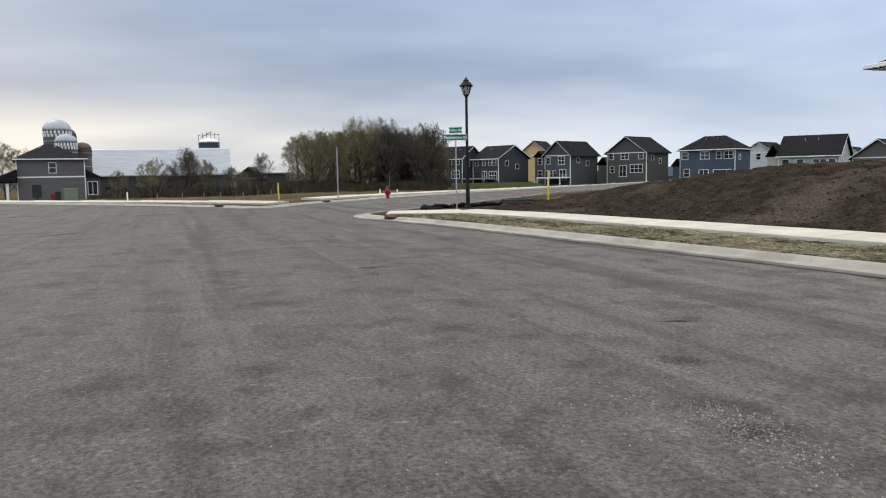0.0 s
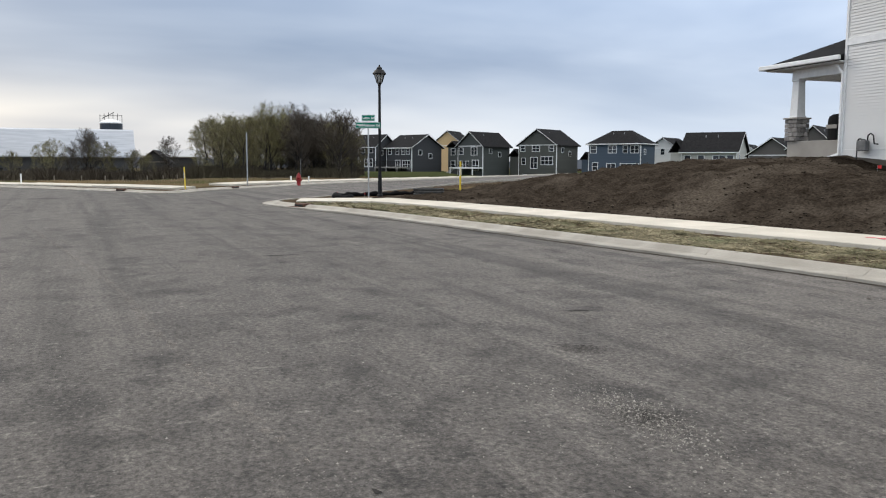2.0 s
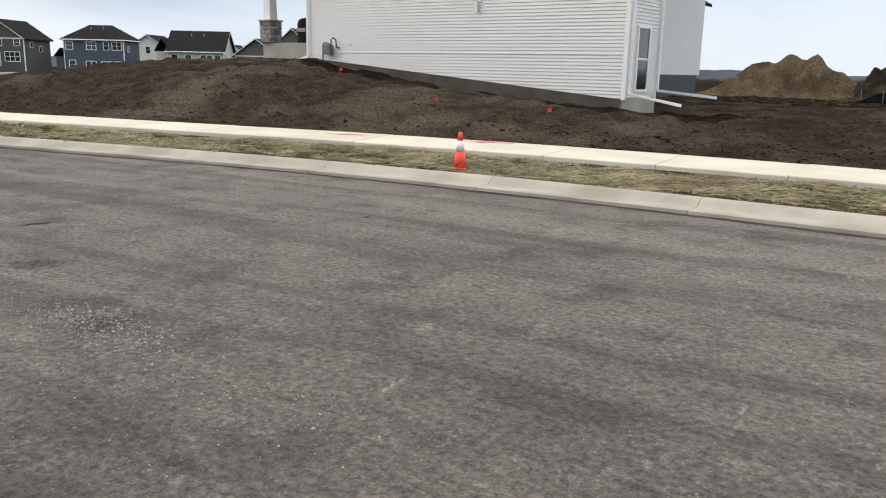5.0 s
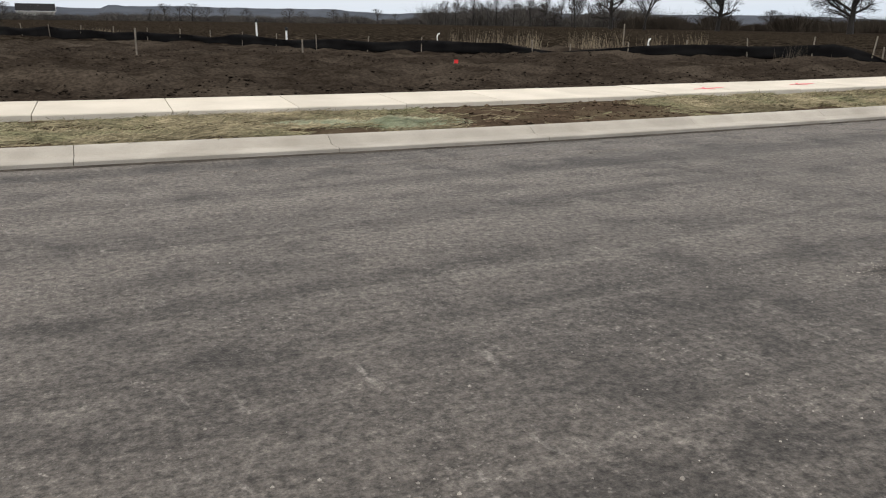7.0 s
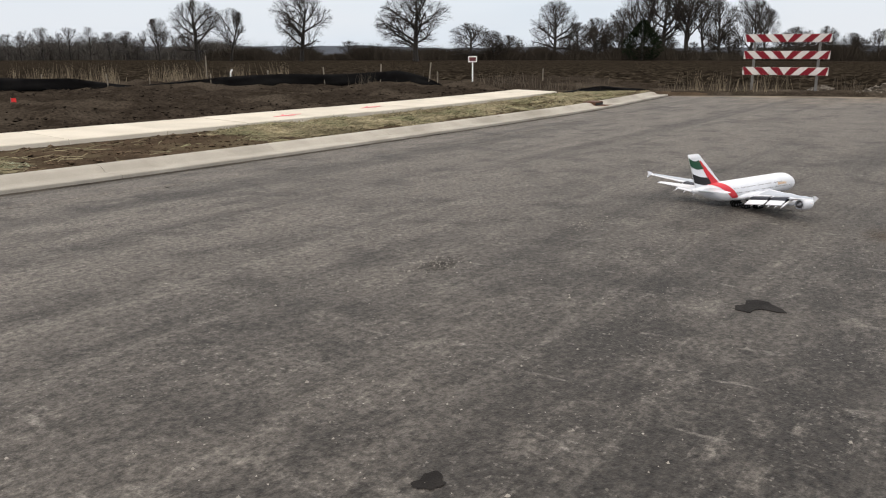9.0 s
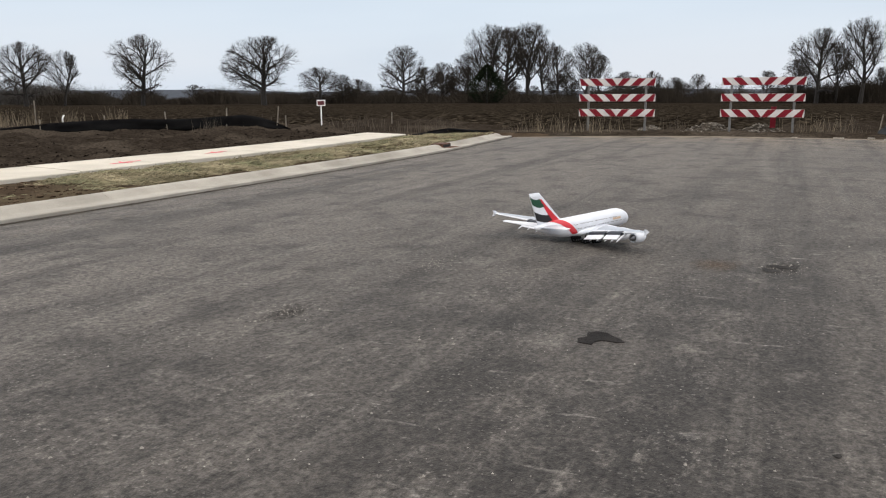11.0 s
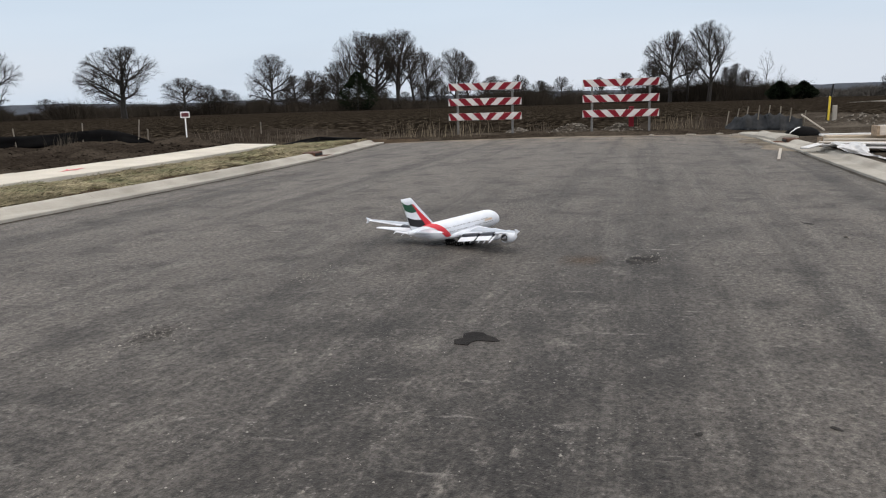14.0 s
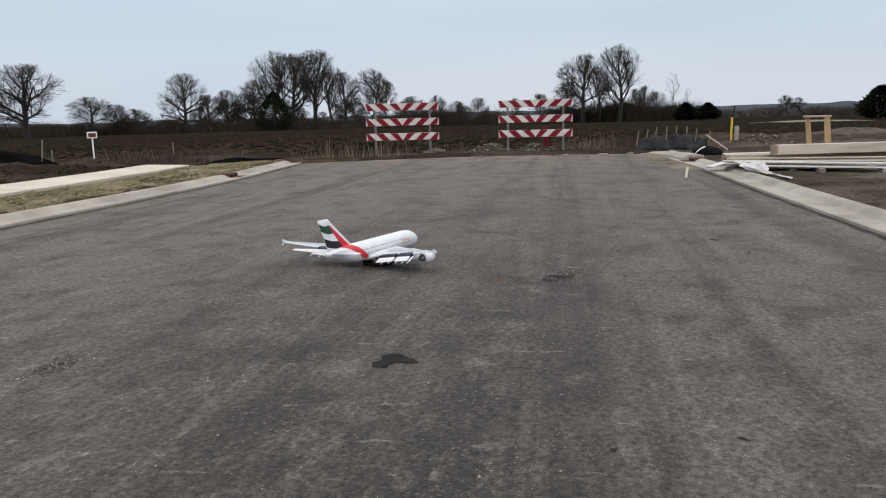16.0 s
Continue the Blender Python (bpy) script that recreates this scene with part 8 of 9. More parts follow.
def netting():
    """Heap of green erosion netting left on the verge."""
    t = thing("erosion_netting", "crumpled pale green erosion netting on the verge", "netting")
    s = Shape(); s.smooth = True
    rng = np.random.RandomState(4)
    nx, ny = 110, 36

    def spot(u, w):
        x = 1.8 + 2.9 * u
        wide = 0.35 + 0.75 * float(bumps(np.array([x]), np.array([3.0]), 0.7, 44)[0])
        y = 10.0 + 0.25 * float(bumps(np.array([x]), np.array([9.0]), 0.9, 45)[0]) + wide * w
        tall = math.sin(math.pi * w) ** 0.8 * math.sin(math.pi * min(1, u + 0.02)) ** 0.4
        h = tall * (0.02 + 0.16 * float(bumps(np.array([x * 1.3]), np.array([y * 2.0]), 0.45, 46)[0]) * float(bumps(np.array([x]), np.array([1.0]), 0.5, 47)[0]))
        h += 0.04 * tall * float(bumps(np.array([x]), np.array([y * 2.5]), 0.12, 5)[0])
        return x, y, height(x, y) - 0.012 + h
    v = [spot(i / (nx - 1), j / (ny - 1)) for i in range(nx) for j in range(ny)]
    s.add(v, [(i * ny + j, i * ny + j + 1, (i + 1) * ny + j + 1, (i + 1) * ny + j) for i in range(nx - 1) for j in range(ny - 1)])
    part("mat", s, NET, t)
    s = Shape()
    for _ in range(3000):
        u, w = rng.rand(), min(1.15, max(-0.15, rng.normal(0.5, 0.35)))
        x, y, z = spot(u, min(1, max(0, w)))
        y += 0.3 * (w - min(1, max(0, w)))
        z += 0.012
        a = rng.normal(-0.2, 0.6)
        l = rng.uniform(0.04, 0.13)
        c, q = math.cos(a) * l, math.sin(a) * l
        s.add([(x - c, y - q, z - 0.008), (x + c, y + q, z + 0.014), (x + c, y + q + 0.005, z + 0.014), (x - c, y - q + 0.005, z - 0.008)], [(0, 1, 2, 3)])
    part("fibre_cover", s, island_vary(surf("pale_green_fibre", (0.24, 0.27, 0.17), (0.42, 0.43, 0.31), 3, 0.9, 0, 50, 0.2, spec=0.1), 0.4), t, "pale green fibre cover", None, "stuff")


def paint_marks():
    """Sprayed arrows: a shaft with one or two barbs."""
    for x, y, r, k in ((-11.75, 12.35, 20, 0.8), (-8.7, 13.05, 12, 1.0), (11.4, 13.42, 12, 0.85), (14.35, 13.85, 10, 0.8)):
        s = Shape()
        s.prism([(-0.55 * k, -0.035), (-0.1 * k, -0.02), (0.50 * k, -0.03), (0.52 * k, 0.025), (0.05 * k, 0.045), (-0.35 * k, 0.03), (-0.56 * k, 0.02)], 2, 0, 0.002)
        s.prism([(-0.22 * k, 0.03), (-0.02 * k, 0.22 * k), (0.05 * k, 0.20 * k), (-0.12 * k, 0.035)], 2, 0, 0.002)
        s.prism([(-0.30 * k, -0.02), (-0.06 * k, -0.20 * k), (0.02 * k, -0.18 * k), (-0.20 * k, -0.02)], 2, 0, 0.002)
        o = part("paint_mark", s, PINK, None)
        d = float(road_distance(np.array([x]), np.array([y]))[0])
        o.matrix_basis = pose(x, y, 0.205 + (d - 3.02) / 1.5 * 0.04 + 0.008, 1.5, 0, r)
        tagged(o, "sprayed pink utility arrow on the sidewalk", "paint mark", group="utility paint marks")


def inlet(x, y, yaw, label):
    rust = surf("rusted_iron", (0.05, 0.025, 0.016), (0.12, 0.055, 0.032), 8, 0.9, 0.5, 60, 0.3)
    t = thing("kerb_inlet", label, "storm drain", pose(x, y, 0, 0, 0, yaw), group="storm drains")
    s = Shape()
    s.box((-0.34, 0.20, -0.02), (0.34, 0.56, 0.165), 0.015)
    part("hood", s, rust, t, "rusted iron inlet hood")
    s = Shape()
    s.box((-0.28, 0.185, 0.03), (0.28, 0.21, 0.125), 0.0)
    part("mouth", s, BLACK, t, "dark inlet mouth")
    s = Shape()
    for i in range(9):
        s.box((-0.36 + i * 0.08, -0.10, 0.046), (-0.32 + i * 0.08, 0.17, 0.062), 0.003)
    part("grate", s, rust, t)


def silt_sock():
    t = thing("silt_sock", "black filter sock lying round the corner lot", "silt sock")
    line = smooth_line([(-32.6, 6.9), (-34.6, 6.5), (-35.9, 7.3), (-36.4, 8.6), (-36.6, 10.2), (-36.9, 12.0)], 0.25)
    s = Shape(); s.smooth = True
    rings = []
    nrm = offset_line(line, 1.0) - line
    for i, (p, n) in enumerate(zip(line, nrm)):
        r = 0.10 + 0.02 * math.sin(i * 1.3) + 0.02 * math.sin(i * 3.1)
        if i in (0, len(line) - 1):
            r *= 0.5
        z = height(*p) + r * 0.75
        rings.append([(p[0] + n[0] * r * 1.2 * math.cos(q), p[1] + n[1] * r * 1.2 * math.cos(q), z + r * math.sin(q)) for q in np.linspace(0, 2 * math.pi, 10, endpoint=False)])
    s.loft(rings)
    part("sock", s, FABRIC, t)


RINGGREY = surf("dusty_black_plastic", (0.022, 0.022, 0.022), (0.060, 0.058, 0.054), 3, 0.7, 0, 20, 0.2, spec=0.3)


def plate_stack():
    """Stack of dark flat rings for a manhole beside the lamp."""
    t = thing("manhole_rings", "stack of dark plastic manhole rings on soil", "manhole rings", pose(-32.0, 9.95, height(-32.0, 9.95) - 0.02, 0, 0, 15))
    for i in range(3):
        s = Shape()
        k = 0.62 - 0.02 * (i % 2)
        ox = 0.04 * math.sin(i * 2.0)
        pr = [(k, i * 0.105), (k + 0.02, i * 0.105 + 0.02), (k + 0.02, i * 0.105 + 0.07), (k, i * 0.105 + 0.09), (k - 0.14, i * 0.105 + 0.09), (k - 0.14, i * 0.105)]
        s.loft([[(ox + r * math.cos(q), r * math.sin(q), z) for q in np.linspace(0, 2 * math.pi, 26, endpoint=False)] for r, z in pr + pr[:1]], True, False)
        part("ring", s, RINGGREY, t)


def lumber():
    def plank(at, yaw, l, w, h, mat, tilt=0.0, name="timber", label=""):
        t = tagged(thing(name, label, "lumber", pose(*at, 0, tilt, yaw), group="dumped timber"), "")
        s = Shape()
        s.box((0, -w / 2, 0), (l, w / 2, h), 0.008)
        part("board", s, mat, t)
    g = lambda x, y: height(x, y)
    # heavy beams on bearers and loose boards, lying across the back of the kerb
    for x, y, yaw, l, h in ((24.2, -3.3, 184, 3.6, 0.11), (23.9, -4.9, 186, 4.2, 0.12), (24.2, -7.2, 184, 4.0, 0.12)):
        plank((x, y, g(x, y) - 0.03), yaw, l, 0.14, h, GREYWOOD, 0, "bearer", "timber bearer under the dumped boards")
    plank((22.25, -2.22, 0.215), -80.0, 7.2, 0.30, 0.21, WOOD, 0.0, "laminated_beam", "long yellow timber beam on dumped boards")
    beam = thing("laminated_beam", "long timber beam in a dusty cream wrap", "lumber", pose(21.95, -3.25, 0.425, 0, -0.2, -75), group="dumped timber")
    s = Shape()
    s.box((0, -0.17, 0), (6.6, 0.17, 0.24), 0.008)
    part("board", s, ENDWOOD, beam)
    s = Shape()
    rings = []
    for i in range(34):
        u = 0.06 + 6.5 * i / 33
        f1, f2 = 0.012 * math.sin(u * 7), 0.02 * math.sin(u * 4.3 + 1)
        rings.append([(u, -0.176, 0.012 + f2 * 0.3), (u, -0.182, 0.16), (u, -0.178 + f1 * 0.2, 0.242), (u, 0.0, 0.249 + abs(f1) * 0.6), (u, 0.176, 0.244), (u, 0.18, 0.12 + f2), (u, 0.174, 0.12 + f2), (u, 0.171, 0.2415), (u, 0.0, 0.2425), (u, -0.1715, 0.2405), (u, -0.1735, 0.16), (u, -0.172, 0.012 + f2 * 0.3)])
    s.loft(rings)
    part("wrap", s, CREAM, beam, "dusty cream plastic wrap")
    plank((22.75, -2.15, 0.39), -77, 3.2, 0.24, 0.05, RAILWHITE, 0.0, "board", "loose white board in a dumped pile")
    plank((22.95, -2.25, 0.335), -80, 3.0, 0.26, 0.05, GREYWOOD, 0.0, "board", "loose pale board in a dumped pile")
    plank((22.9, -2.20, 0.215), -82, 3.6, 0.30, 0.115, GREYWOOD, 0.0, "timber", "short grey timber in a dumped pile")
    plank((22.64, -2.12, 0.13), -76, 0.45, 0.26, 0.24, ENDWOOD, 0.0, "timber", "brown sawn timber block in a dumped pile")
    plank((22.30, -2.62, 0.14), -40, 0.6, 0.08, 0.06, DARKWOOD, -8.0, "board", "short dark offcut in a dumped pile")
    plank((21.55, -1.72, 0.146), -42, 1.25, 0.26, 0.035, RAILWHITE, -7.5, "board", "white board leaning from the pile to the kerb")
    plank((21.75, -1.75, 0.146), -52, 1.15, 0.14, 0.03, GREYWOOD, -9.0, "board", "grey board leaning from the pile to the kerb")
    for k, (x, y, z, yaw, l, wd) in enumerate(((21.65, -2.12, 0.205, -101, 6.2, 0.34), (21.30, -2.26, 0.25, -105, 5.6, 0.30), (21.45, -2.02, 0.290, -96, 5.4, 0.26), (20.95, -2.55, 0.205, -109, 5.2, 0.26), (21.85, -2.16, 0.330, -91, 6.2, 0.24), (21.20, -2.40, 0.292, -111, 4.4, 0.22))):
        plank((x, y, z), yaw, l, wd, 0.036, RAILWHITE if k in (0, 1, 3, 5) else GREYWOOD, 0.0, "board", "loose white board in a dumped pile" if k in (0, 1, 3, 5) else "loose pale board in a dumped pile")
    for x, y, yaw in ((21.3, -4.0, 184), (20.7, -6.6, 180)):
        plank((x, y, g(x, y) - 0.03), yaw, 1.2, 0.12, 0.115, DARKWOOD, 0, "bearer", "dark timber bearer under the dumped boards")
    # plastic wrap trailing from the pile over the kerb
    t = thing("plastic_wrap", "torn white plastic wrap trailing off the boards", "plastic sheet")
    s = Shape(); s.smooth = True
    n_u, n_w = 60, 30
    v = []
    for i in range(n_u):
        for j in range(n_w):
            u, w = i / (n_u - 1), j / (n_w - 1)
            wide = (0.80 - 0.45 * u) * (0.75 + 0.16 * math.sin(u * 9) + 0.10 * math.sin(u * 23 + 1) + 0.05 * math.sin(u * 57))
            x = 21.0 - 3.0 * u + 0.3 * (w - 0.5) + 0.06 * math.sin(w * 21)
            y = -2.62 - 0.42 * u + 0.10 * math.sin(u * 6) + wide * (w - 0.5) - 0.25 * (w - 0.5) * u
            fold = 0.07 * abs(math.sin(w * 5 + u * 3)) + 0.022 * abs(math.sin(w * 13 - u * 8)) + 0.014 * abs(math.sin(u * 17 + w * 6)) + 0.006 * math.sin(w * 30 + u * 21)
            z = 0.25 - 0.17 * sstep(u * 1.5) + fold * (1 - 0.45 * u)
            v.append((x, y, max(float(z), 0.148)))
    s.add(v, [(i * n_w + j, i * n_w + j + 1, (i + 1) * n_w + j + 1, (i + 1) * n_w + j) for i in range(n_u - 1) for j in range(n_w - 1)])
    part("sheet", s, FILM, t)
    # stick lying in the gutter
    t = thing("stick", "pale wooden lath lying on the road by the gutter", "stick", pose(19.95, -1.10, 0.004, 0, -1.5, -3))
    s = Shape()
    s.box((0, -0.035, 0), (2.6, 0.035, 0.03), 0.006)
    part("lath", s, GREYWOOD, t)
    # trestle of raw lumber
    t = thing("timber_trestle", "raw lumber trestle standing on the soil", "trestle", pose(31.75, -6.0, g(31.75, -6.0) - 0.05, 0, 0, -80))
    for x0, y0, lean in ((-0.33, 0, 0.10), (0.29, -0.1, 0.07), (0.40, 0.12, 0.10)):
        s = Shape()
        s.loft([[(x0 + lean + a, y0 + b, 0) for a, b in ((-0.085, -0.03), (0.085, -0.03), (0.085, 0.03), (-0.085, 0.03))], [(x0 + a, y0 + b, 1.02) for a, b in ((-0.085, -0.03), (0.085, -0.03), (0.085, 0.03), (-0.085, 0.03))]])
        part("leg", s, TRESTLE, t)
    s = Shape()
    s.box((-0.44, -0.16, 1.02), (0.45, 0.16, 1.09), 0.01)
    part("top", s, WOOD, t)
    # gravel heaps
    for x, y, rx, h, seed in ((33.6, 6.3, 1.5, 0.34, 3), (33.9, 4.4, 1.2, 0.30, 5), (35.7, -4.75, 1.9, 0.34, 6), (33.2, 8.6, 0.9, 0.2, 8)):
        mound("rubble_heap", "low heap of stony rubble at the road end", x, y, rx, rx * 0.7, h, seed, RUBBLE, 0.7)
    mound("gravel_bank", "long low bank of pale gravel beyond the lot", 104, -18.5, 1.2, 7.5, 0.26, 4, PALEGRAVEL, 0.3)
    mound("spoil_heap", "thin spread of grey sandy spoil behind the kerb", 18.6, -5.3, 3.6, 1.7, 0.10, 3, SANDSPOIL, 0.4)
    mound("spoil_heap", "low grey spoil heap on the bare lot", 40.5, -9.2, 2.4, 3.6, 0.35, 7, SANDSPOIL, 0.4)
    marker_post(36.75, -3.54, 0.98, "yellow marker post with dark whip on the lot", 0.055)
    t = thing("utility_box", "small grey utility pedestal beside the marker", "utility box", pose(36.7, -3.76, g(36.7, -3.76), 0, 0, -80))
    s = Shape()
    s.box((-0.08, -0.08, -0.1), (0.08, 0.08, 0.62), 0.02)
    part("cabinet", s, FOUND, t)
    t = thing("whip_aerial", "thin dark leaning whip by the marker post", "rod", pose(36.9, -3.50, g(36.9, -3.50)))
    s = Shape()
    s.tube((0, 0, 0), (0.05, -0.18, 1.46), 0.055, 0.035, n=6)
    part("rod", s, BLACK, t)
    # raised end of the kerb with the inlet in it, a black bag behind
    t = thing("kerb_hood", "raised broken concrete kerb piece at the road end", "concrete")
    s = Shape()
    line = smooth_line([(31.6, -0.42), (30.0, -0.80), (28.2, -1.18), (26.5, -1.52)], 0.4)
    nr = offset_line(line, 1.0) - line
    rings = []
    for i, (p, n) in enumerate(zip(line, nr)):
        k = 0.10 + 0.12 * min(1, i / 9)
        rings.append([(p[0] + n[0] * a, p[1] + n[1] * a, z) for a, z in ((-0.30, 0.0), (-0.28, k * 0.55), (-0.12, k * 0.95), (0.15, k), (0.36, k * 0.9), (0.40, 0.0))])
    s.loft(rings)
    part("casting", s, CONCRETE, t)
    t = thing("black_bag", "slumped black plastic bag with a white strip", "bag")
    s = Shape(); s.smooth = True
    s.loft([[(28.6 + 0.4 * r * math.cos(a), -2.1 + 0.5 * r * math.sin(a), height(28.6, -2.15) - 0.05 + z * 0.72) for a in np.linspace(0, 2 * math.pi, 16, endpoint=False)] for r, z in ((1.0, 0), (1.05, 0.14), (0.9, 0.30), (0.55, 0.42), (0.1, 0.46))])
    b = part("bag", s, FABRIC, t)
    s = Shape(); s.smooth = True
    rings = []
    for i in range(9):
        u = i / 8
        y, z = -1.70 - 0.30 * u, height(28.6, -2.1) + 0.06 + 0.20 * math.sin(u * 1.45)
        rings.append([(28.10, y, z), (28.16, y, z + 0.03), (28.2, y, z + 0.03), (28.14, y, z)])
    s.loft(rings)
    part("strip", s, WHITE, b, "white plastic strip")


def staked_fence():
    """Grey fabric slumped between leaning wooden stakes behind the road end."""
    fab = surf("grey_silt_fabric", (0.006, 0.007, 0.008), (0.022, 0.025, 0.029), 3, 0.6, 0.6, 9, 0.5, spec=0.3)
    t = thing("silt_fence", "grey silt fence sagging on tall wooden stakes", "silt fence")
    pts = smooth_line([(33.2, 0.35), (32.9, -0.5), (32.6, -1.4), (32.2, -2.3)], 0.12)
    s = Shape(); s.smooth = True
    rings = []
    for i, p in enumerate(pts):
        g = height(*p)
        u = i / (len(pts) - 1)
        h = (0.42 + 0.30 * math.sin(u * 3.0) ** 0.7) * (1 - 0.18 * abs(math.sin(u * 22))) * min(1, 0.4 + i * 0.2)
        b = 0.10 * math.sin(u * 17) + 0.05 * math.sin(u * 41)
        ring = [(p[0] + b * math.sin(q * 2.6) - 0.25 * (1 - q), p[1], g - 0.06 + h * q) for q in (0, 0.25, 0.5, 0.75, 1.0)]
        rings.append(ring + [(a + 0.012, c, d) for a, c, d in ring[::-1]])
    s.loft(rings)
    part("fabric", s, fab, t)
    rng = random.Random(5)
    for i in range(8):
        p = pts[int(i * (len(pts) - 1) / 7)]
        g = height(*p)
        s = Shape()
        s.tube((p[0] + 0.03, p[1], g - 0.2), (p[0] + rng.uniform(-0.1, 0.1), p[1] - rng.uniform(0.02, 0.16), g + 0.70 + 0.20 * math.sin(i * 0.45)), 0.022, n=5)
        part("stake", s, DARKWOOD, t)
    s = Shape()
    s.tube((32.1, -2.25, height(32.1, -2.25) + 0.55), (31.6, -3.0, height(31.6, -3.0)), 0.03, n=5)
    part("stake", s, GREYWOOD, t)


def utility_boxes():
    """Cabinets on the verge before the grey house."""
    dark = plain("dark_cabinet_paint", (0.012, 0.012, 0.013), 0.6)
    green = plain("pale_green_cabinet", (0.16, 0.20, 0.15), 0.5)
    def cabinet(name, label, az, r, w, d, h, mat, leg=0.0):
        a = radians(az)
        x, y = -0.57 + r * math.sin(a), -0.38 + r * math.cos(a)
        t = thing(name, label, "utility box", pose(x, y, height(x, y) - 0.05, 0, 0, -az + 3), group="utility boxes")
        s = Shape()
        s.box((-w / 2, -d / 2, leg), (w / 2, d / 2, leg + h), 0.03)
        b = part("cabinet", s, mat, t)
        s = Shape()
        s.box((-w / 2 - 0.03, -d / 2 - 0.03, leg + h), (w / 2 + 0.03, d / 2 + 0.03, leg + h + 0.06), 0.02)
        part("lid", s, mat, b)
        if leg:
            s = Shape()
            s.box((-0.09, -0.09, -0.1), (0.09, 0.09, leg), 0.01)
            part("leg", s, mat, t)
    cabinet("mailbox_cluster", "black mailbox cluster on a post by the house", -104.05, 84, 0.80, 0.5, 1.15, dark, 0.4)
    cabinet("transformer_box", "pale green utility transformer box on the verge", -102.1, 90, 1.25, 1.0, 1.2, green)
    cabinet("utility_box", "low dark utility box with a pale face", -102.85, 90, 0.55, 0.5, 0.9, dark)
    cabinet("utility_box", "low rust red utility box", -103.15, 92, 0.35, 0.4, 0.7, HYDRED)
    for az in (-97.0, -95.4, -94.0, -92.9, -91.4, -90.4, -89.5):
        a = radians(az)
        x, y = 86 * math.sin(a), 86 * math.cos(a)
        post("fence_post", "short weathered fence post in dry grass", "post", x, y, 0.55, 0.06, DARKWOOD)


DARKWOOD = surf('damp_stake_wood', (0.14, 0.122, 0.098), (0.24, 0.21, 0.17), 3, 0.9, 0.1, 30, 0.2)
RUBBLE = surf("stony_rubble", (0.028, 0.023, 0.018), (0.085, 0.073, 0.059), 6, 0.95, 1.0, 25, 0.5, spec=0.0)
STONES = island_vary(surf("broken_stone", (0.07, 0.062, 0.052), (0.19, 0.172, 0.15), 6, 0.95, 0.3, 25, 0.3, spec=0.0), 0.6)
PALEGRAVEL = surf("pale_gravel", (0.15, 0.14, 0.125), (0.26, 0.245, 0.22), 3, 0.95, 0.8, 20, 0.4, spec=0.0)
SANDSPOIL = surf("grey_sand_spoil", (0.070, 0.062, 0.051), (0.125, 0.110, 0.090), 2, 0.95, 0.8, 12, 0.4, spec=0.0)
ROADDUST = surf("tan_road_dust", (0.17, 0.145, 0.115), (0.27, 0.235, 0.19), 2.5, 0.95, 0.5, 30, 0.35, c3=(0.10, 0.088, 0.073), scale3=0.8, spec=0.0)
SPOIL = surf("sandy_spoil", (0.060, 0.046, 0.029), (0.105, 0.082, 0.053), 1.2, 0.95, 1.0, 7, 0.5, c3=(0.045, 0.034, 0.023), scale3=0.5, spec=0.0)


def mound(name, label, x, y, rx, ry, h, seed, material, rough=0.2):
    t = thing(name, label, "soil heap", pose(x, y, 0))
    n, m = 20, 44
    v = []
    for i in range(n + 1):
        for j in range(m):
            k, a = i / n, 2 * math.pi * j / m
            e = 1 + 0.25 * math.sin(2 * a + seed) + 0.12 * math.sin(5 * a + seed * 2)
            px_, py_ = rx * k * e * math.cos(a), ry * k * e * math.sin(a)
            z = h * (1 - sstep(k)) * (1 + 0.30 * k * math.sin(3 * a + seed)) + h * rough * (float(bumps(np.array([px_]), np.array([py_]), max(0.15, rx * 0.16), seed)[0]) - 0.5) * (1 - k)
            v.append((px_, py_, height(x + px_, y + py_) + z - 0.06))
    s = Shape(); s.smooth = True
    s.add(v, [(i * m + j, i * m + (j + 1) % m, (i + 1) * m + (j + 1) % m, (i + 1) * m + j) for i in range(n) for j in range(m)])
    part("body", s, material, t)
    if material is RUBBLE:
        rng = random.Random(seed)
        st = Shape()
        for _ in range(230):
            k, a = rng.random() ** 0.6, rng.uniform(0, 2 * math.pi)
            e = 1 + 0.25 * math.sin(2 * a + seed)
            px_, py_ = rx * k * e * math.cos(a), ry * k * e * math.sin(a)
            z = height(x + px_, y + py_) + h * (1 - sstep(k)) * (1 + 0.30 * k * math.sin(3 * a + seed)) - 0.05
            r = rng.uniform(0.02, 0.075)
            q = rng.uniform(0, 3)
            ring = [(px_ + r * rng.uniform(0.7, 1.3) * math.cos(q + i * 1.257), py_ + r * rng.uniform(0.7, 1.3) * math.sin(q + i * 1.257), float(z) + r * rng.uniform(-0.1, 0.4)) for i in range(5)]
            st.add(ring + [(px_, py_, float(z) + r * 0.9)], [(i, (i + 1) % 5, 5) for i in range(5)])
        part("stones", st, STONES, t, "pale and dark broken stones", None, "stuff")


def neighbour_house():
    blue = wallmat("dark_teal_siding", (0.035, 0.052, 0.065))
    far_house("house", (-23.2, 42.5, 0.4), 0, 11.0, 9, 5.6, 8.4, blue, "dark teal sided house beyond the white one", True, [], False, None)


